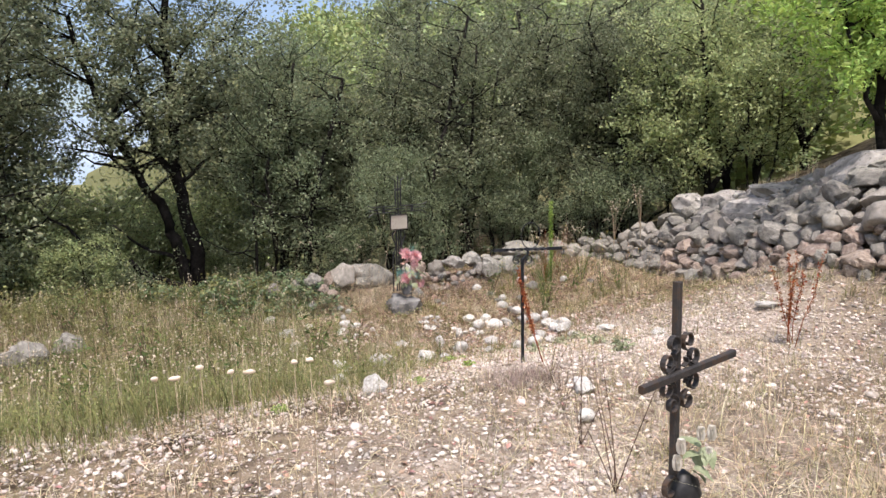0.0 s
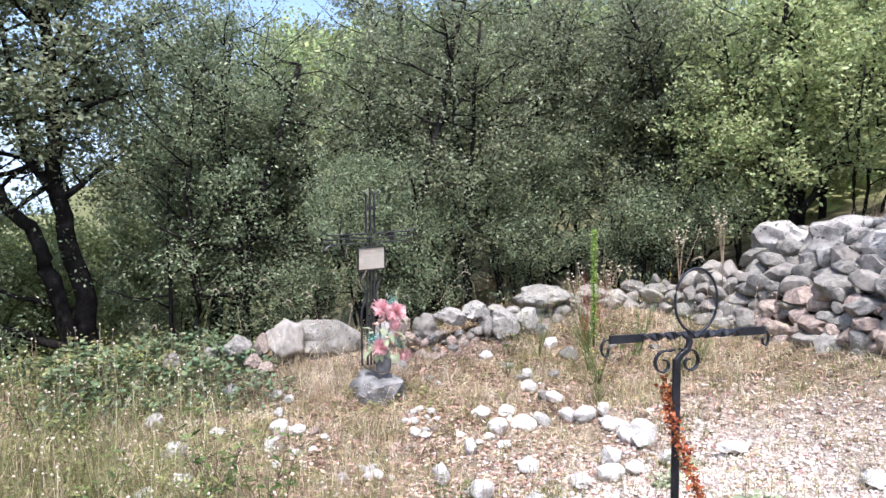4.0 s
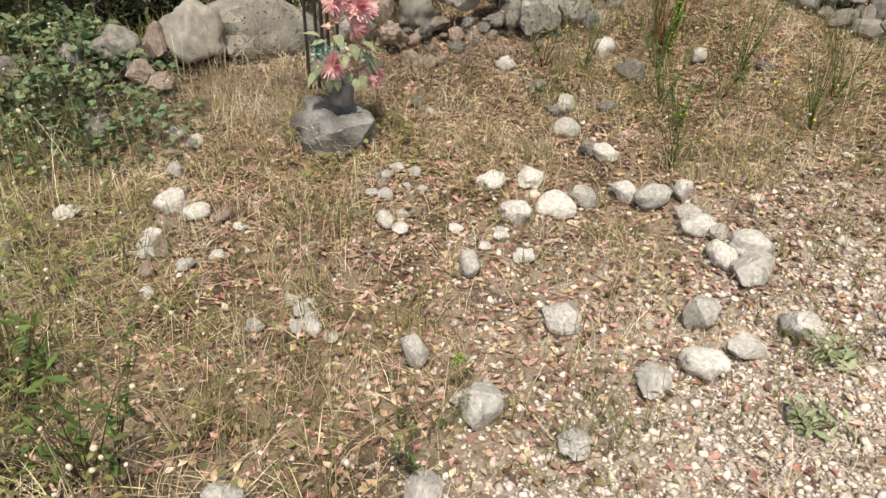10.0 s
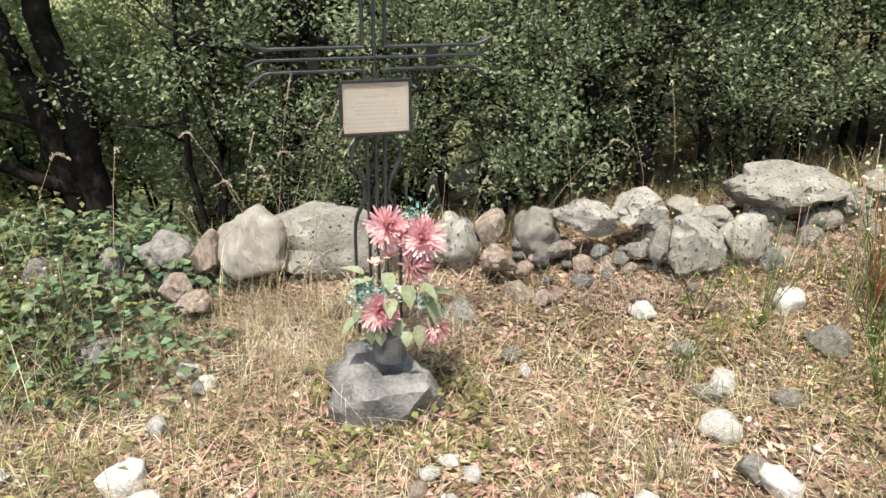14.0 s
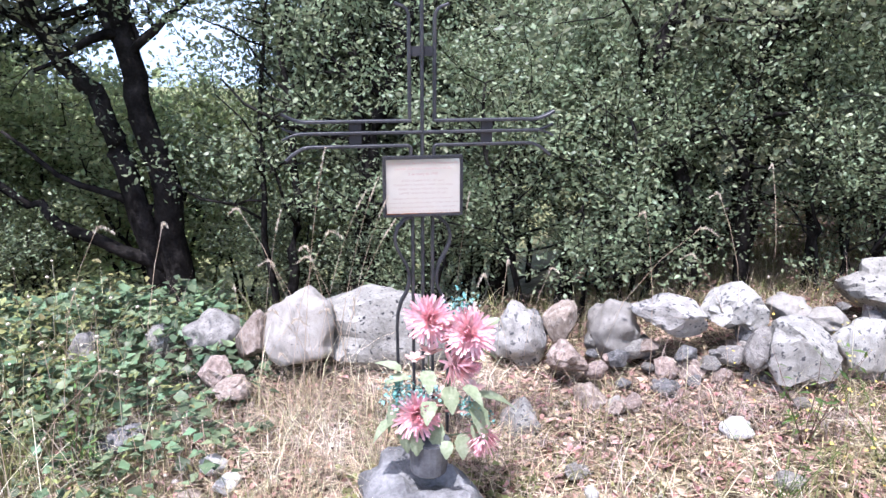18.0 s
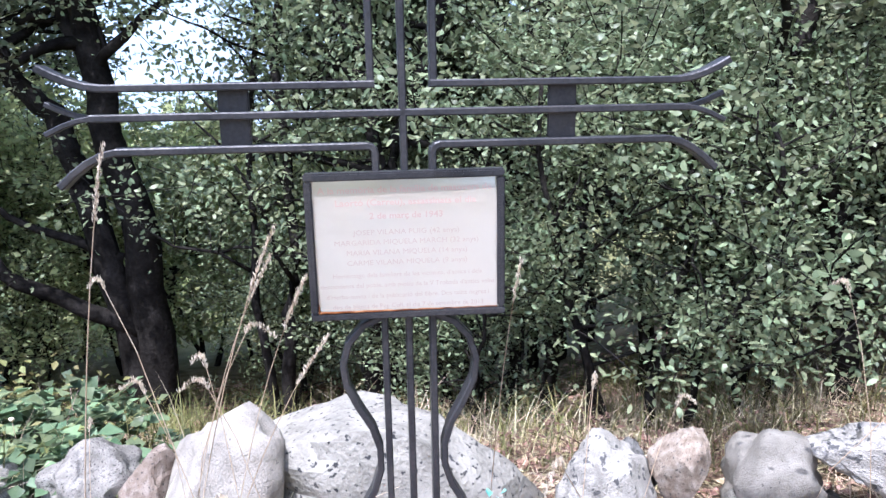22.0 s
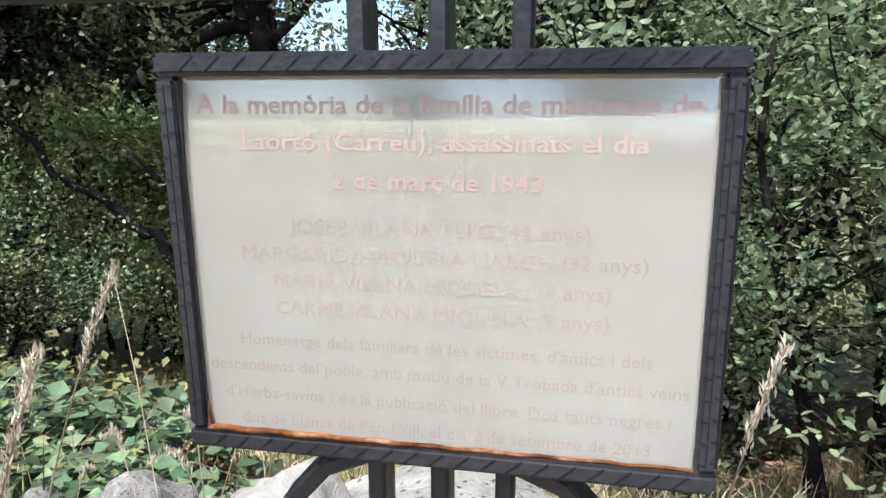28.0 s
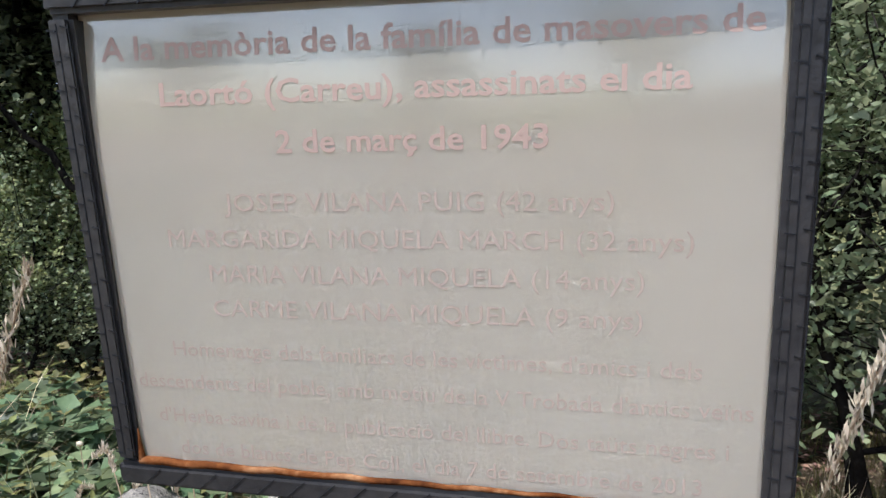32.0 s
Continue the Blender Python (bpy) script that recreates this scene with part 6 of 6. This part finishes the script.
w1 = weed("tall_weed", 1, 9, 0.72, 0.34, (0.075, 0.019), "leafy green weed with thin stems in the dry grass", per=6)
w1.matrix_world = at(2.4, 5.8)
for x, y, rz, k in [(2.05, 5.95, 80, 0.9), (2.2, 6.3, 200, 1.0), (1.5, 6.2, 20, 0.9), (1.0, 5.6, 140, 0.8), (3.40, 5.28, 300, 0.5), (3.46, 5.50, 100, 0.36), (3.77, 5.60, 210, 0.34), (3.62, 5.42, 20, 0.30), (6.2, 6.9, 60, 0.9), (6.7, 7.0, 150, 0.9), (5.95, 8.1, 10, 0.8)] + [(round(wx, 2), round(wy, 2), wx * 900 % 360, 0.6 + wy * 7 % 0.5) for wx, wy in zip(np.random.default_rng(3).uniform(-1.8, 2.7, 30), np.random.default_rng(4).uniform(4.3, 8.4, 30))]:
    copy_thing(w1, at(x, y, rz) @ Matrix.Scale(k, 4))
w2 = weed("broom_plant", 2, 11, 0.72, 0.46, (0.035, 0.008), "thin-stemmed wiry green plant with sparse narrow leaves", per=10, stem_mat=WEED)
w2.matrix_world = at(5.92, 6.6)
for x, y, rz, k in [(6.9, 6.4, 100, 1.0), (6.35, 7.2, 30, 1.0), (6.65, 7.6, 170, 1.15), (7.1, 7.2, 250, 1.1), (6.95, 7.9, 60, 1.2), (6.2, 7.9, 300, 0.9), (5.6, 7.7, 200, 0.7), (7.4, 6.6, 20, 1.0)]:
    copy_thing(w2, at(x, y, rz) @ Matrix.Scale(k, 4))
w3 = weed("bright_weed", 3, 14, 0.10, 0.13, (0.06, 0.032), "low bright green weed at the gravel's edge", ASH_LEAF, 9)
w3.matrix_world = at(3.32, 4.92) @ Matrix.Scale(0.7, 4)
for x, y, rz, k in [(3.47, 4.86, 90, 0.6), (3.85, 5.75, 30, 0.5), (3.2, 4.8, 200, 0.55), (3.0, 3.95, 10, 1.0), (2.2, 3.4, 77, 0.8), (0.9, 3.0, 150, 0.9)]:
    copy_thing(w3, at(x, y, rz) @ Matrix.Scale(k, 4))
w4 = weed("pale_thistle", 4, 8, 0.12, 0.12, (0.07, 0.02), "pale grey-green thistle leaves on the gravel", FABRIC_LEAF, 9)
w4.matrix_world = at(4.75, 4.75)
for x, y, rz, k in [(4.1, 4.35, 60, 1.0), (5.2, 4.95, 160, 1.1), (4.3, 3.2, 100, 1.3), (4.6, 3.9, 200, 1.2)]:
    copy_thing(w4, at(x, y, rz) @ Matrix.Scale(k, 4))


bare = weed("dry_stalk", 6, 5, 0.80, 0.42, (0.02, 0.008), "bare brown branching stalks standing in the gravel", STRAW, 5)
bare.matrix_world = at(1.98, 0.75, 250)
for x, y, rz, k in [(2.25, 1.35, 40, 0.8), (2.55, 1.9, 150, 0.7), (3.2, 1.6, 300, 0.6), (2.9, 2.5, 100, 0.7)]:
    copy_thing(bare, at(x, y, rz) @ Matrix.Scale(k, 4))


def spike_plant():
    """A tall green flower spike among rusty dead stalks."""
    rng = np.random.default_rng(77)
    ob = empty("mullein", at(6.86, 7.7), "tall green mullein spike standing before the wall", "plant")
    bm = bmesh.new()
    tube(bm, [(0, 0, -0.05), (0.01, 0, 0.5), (0.0, 0.01, 0.9), (0.02, 0.0, 1.42)], [0.014, 0.012, 0.009, 0.004], 7)
    part("stem", bm, WEED, ob)
    n = 1100
    u = rng.random(n) ** 0.8
    r = 0.045 * (1 - 0.6 * u) * rng.uniform(0.3, 1, n)
    a = rng.uniform(0, 6.28, n)
    pos = np.stack([r * np.cos(a), r * np.sin(a), 0.12 + 1.28 * u], -1)
    new("spike", leaves_at("spike", pos, rng, (0.035, 0.014), ASH_LEAF, 0.9)).parent = ob


spike_plant()


def dead_stalks(name, seed, x, y, n, tall, spread, label, thick=0.004, tufted=True, lean=(0, 0), m=170):
    """Rusty dry dock stalks with seeds."""
    rng = np.random.default_rng(seed)
    ob = empty(name, at(x, y), label, "dry plant")
    for i in range(n):
        d = Vector((*(rng.normal(0, spread, 2) + np.array(lean)), 0))
        h = tall * rng.uniform(0.7, 1.05)
        o = Vector((*rng.normal(0, 0.04, 2), -0.04))
        pts = [o + Vector((0, 0, h * u)) + d * u + Vector(rng.normal(0, 0.012, 3)) for u in (0, 0.3, 0.6, 0.85, 1.0)]
        bm = bmesh.new()
        tube(bm, pts, [thick, thick * 0.9, thick * 0.8, thick * 0.6, thick * 0.3], 5)
        stem = part("stalk", bm, RUST_PLANT, ob)
        if tufted:
            u = rng.uniform(0.35, 1.0, m)
            k = np.minimum(3, np.searchsorted([0.3, 0.6, 0.85], u))
            pos = np.array([tuple(pts[q].lerp(pts[q + 1], (w - (0, 0.3, 0.6, 0.85)[q]) / (0.3, 0.3, 0.25, 0.15)[q])) for q, w in zip(k, u)]) + rng.normal(0, 0.011, (m, 3))
            new("seed_head", leaves_at("seed_head", pos, rng, (0.018, 0.014), RUST_PLANT)).parent = stem
    return ob


dead_stalks("dead_dock", 5, 5.39, 2.14, 6, 0.85, 0.10, "rust-brown dead dock stalks standing on the gravel")
dead_stalks("dead_dock", 6, 3.22, 2.97, 1, 1.0, 0.003, "rust-orange dead dock stalk leaning on the ringed cross", 0.007, True, (0.03, 0.43), 700)
dead_stalks("dead_weed", 7, 6.85, 7.8, 9, 0.95, 0.10, "thin brown dead stems round the mullein", 0.003, False)
dead_stalks("dead_weed", 8, 7.15, 7.95, 6, 0.9, 0.14, "thin brown dead stems before the wall", 0.003, False)


def headed_weed(x, y, z, tall, seed, label):
    """A branching dry weed with small cream heads."""
    rng = np.random.default_rng(seed)
    ob = empty("dry_weed", pose(x, y, z), label, "dry plant", "tall dry weeds along the wall")
    tips = []
    for i in range(6):
        d = Vector((*rng.normal(0, 0.16, 2), 0)) * tall
        pts = [Vector((0, 0, -0.25)) + (Vector((0, 0, tall + 0.25)) * rng.uniform(0.75, 1.0) + d * u) * u for u in (0, 0.35, 0.7, 1.0)]
        bm = bmesh.new()
        tube(bm, pts, [0.004, 0.003, 0.0022, 0.0012], 5)
        stem = part("stem", bm, STRAW, ob)
        for k in range(5):
            u = rng.uniform(0.55, 0.95)
            p = pts[1].lerp(pts[3], u)
            q = p + Vector(rng.normal(0, 0.05, 3)) + Vector((0, 0, 0.07))
            bm = bmesh.new()
            tube(bm, [p, p.lerp(q, 0.5) + Vector((0, 0, -0.01)), q], [0.0014, 0.0012, 0.0008], 4)
            part("twig", bm, STRAW, stem)
            tips.append(q)
        tips.append(pts[-1])
    for i, q in enumerate(tips):
        bm = bmesh.new()
        bmesh.ops.create_icosphere(bm, subdivisions=1, radius=0.006 + 0.003 * (i % 3), matrix=Matrix.Translation(q) @ Matrix.Diagonal((1, 1, 0.8, 1)))
        part("flower_head", bm, SEED, ob)


headed_weed(8.2, 6.95, 0.2, 0.72, 1, "tall dry branching weed with cream heads on the wall")
headed_weed(8.15, 7.55, 0.05, 0.58, 2, "dry branching weed with cream heads on the wall")
headed_weed(7.6, 8.2, -0.35, 0.6, 3, "dry wiry weed with cream heads before the row")
headed_weed(6.6, 7.75, -0.75, 1.0, 4, "tall wiry weed with cream heads beside the mullein")
headed_weed(7.05, 7.85, -0.7, 0.9, 5, "wiry weed with cream heads beside the mullein")


def dry_heads(name, seed, n, area, tall, keep, label):
    """Wild flower stalks gone to seed: fine stems with small cream heads."""
    rng = np.random.default_rng(seed)
    p = scatter(rng, n, *area, keep)
    k = len(p)
    h = tall * rng.uniform(0.6, 1.3, k)
    a = rng.uniform(0, 6.28, k)
    tip = p + np.stack([np.cos(a) * 0.18 * h, np.sin(a) * 0.18 * h, h], -1)
    s = np.stack([-np.sin(a), np.cos(a), 0 * a], -1) * 0.0014
    v1 = np.stack([p - s, p + s, tip + s, tip - s], 1).reshape(-1, 3)
    f1 = np.arange(4 * k).reshape(-1, 4)
    tagged(new(name + "_stems", mesh_np(name + "_stems", v1, f1, STRAW)), "fine dry flower stems", "dry plant", kind="stuff")
    v0, f0 = ico()
    mats = np.zeros((k, 4, 4))
    mats[:, :3, :3] = turns(rng, k) * (rng.uniform(0.012, 0.026, k)[:, None, None] * np.array([1, 1, 0.75])[None, None, :])
    mats[:, :3, 3] = tip
    v, f = repeat_np(v0, f0, mats)
    tagged(new(name, mesh_np(name, v, f, SEED)), label, "dry plant", kind="stuff")


dry_heads("dry_flower_heads", 31, 1700, (-3, 3.2, 3.6, 9.2), 0.42, lambda x, y: sstep(3.3, 1.8, x), "cream seed heads of dry wild flowers")
dry_heads("dry_flower_heads_wall", 32, 90, (5.9, 8.2, 5.5, 8.8), 0.6, lambda x, y: 0.8 + 0 * x, "cream seed heads on wiry stems before the wall")
dry_heads("dry_flower_heads_gravel", 33, 120, (2.5, 6.5, 1.0, 6.0), 0.45, lambda x, y: 0.6 + 0 * x, "sparse cream seed heads over the gravel")

for i, (x, y, z) in enumerate([(0.05, 1.48, 0.24), (0.15, 1.42, 0.29), (0.27, 1.35, 0.27), (0.34, 1.31, 0.27), (0.52, 1.22, 0.31), (0.58, 1.18, 0.32), (0.65, 1.13, 0.22), (-0.03, 1.52, 0.24)]):
    ob = empty("seed_flower", at(x + 0.03, y + 0.05), "tall stalk with a pale dry seed head", "dry plant", "pale seed heads near the path")
    tall = z - ground_z(x + 0.03, y + 0.05)
    bm = bmesh.new()
    tube(bm, [(0, 0, -0.03), (-0.01, -0.02, tall * 0.5), (-0.03, -0.05, tall)], [0.0025, 0.002, 0.0012], 5)
    part("stem", bm, STRAW, ob)
    bm = rock_bm(60 + i, (0.055 if i % 3 == 0 else 0.035, 0.03, 0.022), 2, 0.3, 0.1)
    bmesh.ops.translate(bm, vec=(-0.03, -0.05, tall), verts=bm.verts)
    part("seed_head", bm, SEED, ob)


def creeper(name, seed, n, area, keep, tall, leaf, mat, label, category):
    rng = np.random.default_rng(seed)
    p = scatter(rng, n, *area, keep)
    p[:, 2] += rng.random(len(p)) ** 0.8 * tall * (0.3 + 0.7 * patch(p[:, 0], p[:, 1], 3)) + 0.02
    tagged(new(name, leaves_at(name, p, rng, leaf, mat, 0.8)), label, category, kind="stuff")


creeper("ground_weeds", 45, 26000, (0.5, 7.6, 3.5, 8.6), lambda x, y: patch(x + 2, y, 2.2) ** 2 * patch(x, y + 3, 0.9) * (1 - 0.6 * path_cover(x, y)), 0.06, (0.032, 0.016), GRASS, "small green weeds between straw and pebbles", "weed")
creeper("left_weeds", 46, 40000, (-3.5, 3.2, 3.0, 9.2), lambda x, y: sstep(3.2, 1.8, x - 0.1 * (y - 6)) * sstep(3.2, 4.4, y) * (0.3 + 0.7 * patch(x + 1, y + 4, 1.1)), 0.38, (0.045, 0.018), MEADOW, "leafy yellow-green weeds covering the abandoned graves", "weed")
creeper("yellow_florets", 47, 900, (5.7, 8.0, 5.8, 8.6), lambda x, y: 0.8 + 0 * x, 0.75, (0.016, 0.012), YELLOW, "tiny yellow flowers on wiry plants before the wall", "flowers")
creeper("ivy_bank", 48, 3600, (0.4, 3.1, 9.0, 9.7), lambda x, y: sstep(3.15, 2.7, x) * sstep(8.95, 9.2, y), 0.36, (0.064, 0.060), IVY, "thick ivy climbing along the edge of the bank", "ivy")
creeper("ivy", 41, 6000, (1.2, 3.45, 7.9, 9.4), lambda x, y: sstep(7.8, 8.4, y) * sstep(3.5, 3.0, x) * (0.3 + 0.7 * patch(x, y, 2)), 0.30, (0.060, 0.057), IVY, "ivy and bramble leaves spreading over the rocks", "ivy")
creeper("left_scrub", 42, 9000, (-4.5, 2.4, 8.5, 11.0), lambda x, y: 0.35 + 0.65 * patch(x, y, 1.5), 0.5, (0.05, 0.03), GRASS, "low green scrub at the cemetery's edge", "scrub")
creeper("yellow_weeds", 43, 420, (3.75, 4.6, 7.35, 8.1), lambda x, y: 1 - sstep(0.2, 0.5, np.abs(np.hypot(x - 4.14, y - 7.75) - 0.3)), 0.12, (0.04, 0.03), GRASS, "yellow-green leaves at the foundation stone", "weed")
creeper("wall_scrub", 44, 2500, (4.4, 7.5, 9.05, 9.6), lambda x, y: 0.3 + 0.7 * patch(x, y, 2), 0.30, (0.03, 0.012), TWIG, "dry brown scrub on top of the row", "scrub")


# ---- the dry-stone wall ----
def dry_wall():
    ob = empty("dry_stone_wall", pose(8, 5, 0), "tumbled dry-stone wall of pale limestone and reddish stones", "wall", kind="structure")
    rng = random.Random(5)
    line = [(WALL_X[i], WALL_Y[i]) for i in range(len(WALL_Y))][::-1]
    lengths = [math.dist(a, b) for a, b in zip(line, line[1:])]
    count, seen = 0, 0.0
    joined = []
    for row in range(15):
        s = rng.uniform(0, 0.15)
        while s < sum(lengths) - 0.1:
            w = rng.choice([0.11, 0.14, 0.17, 0.2, 0.24, 0.28, 0.36]) * rng.uniform(0.9, 1.1) * (1.2 if row > 3 else 1)
            q, k = s + w / 2, 0
            while k < len(lengths) - 1 and q > lengths[k]:
                q -= lengths[k]
                k += 1
            u = min(1, q / lengths[k])
            x, y = line[k][0] + (line[k + 1][0] - line[k][0]) * u, line[k][1] + (line[k + 1][1] - line[k][1]) * u
            foot = float(height(x - 0.15, y))
            crest = float(np.interp(y, CREST_Y, CREST_Z))
            z = foot + 0.06 + 0.118 * row + rng.uniform(-0.05, 0.05)
            if z < crest + rng.uniform(-0.05, 0.08):
                back = 0.06 * row if row < 5 else 0.30 + 0.15 * (row - 5)
                d = Vector((line[k + 1][1] - line[k][1], -(line[k + 1][0] - line[k][0]), 0)).normalized()
                d = -d if d.x < 0 else d
                p = Vector((x, y, z)) + d * (back + rng.uniform(-0.05, 0.05))
                h = min(0.85 * w, rng.uniform(0.13, 0.24) * (0.75 + 0.9 * w))
                warm = row < 5 and y < 6.6 and rng.random() < (0.85, 0.8, 0.7, 0.5, 0.3)[row]
                kind, seed = rng.choice([("round", 3), ("round", 8), ("block", 2), ("block", 6), ("block", 13), ("block", 9), ("slab", 7), ("piece", 2), ("piece", 5)])
                joined.append((p, w, h, warm, kind, seed, rng.uniform(0, 360), rng.uniform(-40, 40)))
            s += w * 0.92
    joined.sort(key=lambda j: -j[0].y)
    for p, w, h, warm, kind, seed, turn, tilt in joined[:300]:
        st = stone("wall_stone", kind, seed, WARM_STONE if warm else (SMOOTH_STONE, LIMESTONE)[int(turn) % 2], p.x, p.y, p.z, (w * 1.12, w * 0.95, h * 1.1), turn, tilt=tilt)
        st.matrix_world = Matrix.Translation((-8, -5, 0)) @ st.matrix_world
        st.parent = ob
    for want, mat in ((False, SMOOTH_STONE), (True, WARM_STONE)):
        mats, base = [], rock_mesh("piece", 5)
        v0 = np.array([tuple(v.co) for v in base.vertices])
        f0 = np.array([list(f.vertices) for f in base.polygons])
        for p, w, h, warm, kind, seed, turn, tilt in joined[300:]:
            if warm == want:
                mats.append(np.array(pose(p.x - 8, p.y - 5, p.z, tilt, 0, turn) @ Matrix.Diagonal((w * 1.15, w, h * 1.2, 1))))
        if mats:
            rest = new("wall_stones_far", mesh_np("wall_stones_far", *repeat_np(v0, f0, mats), mat, True))
            rest.parent = ob
            rest["kind"] = "stuff"


dry_wall()
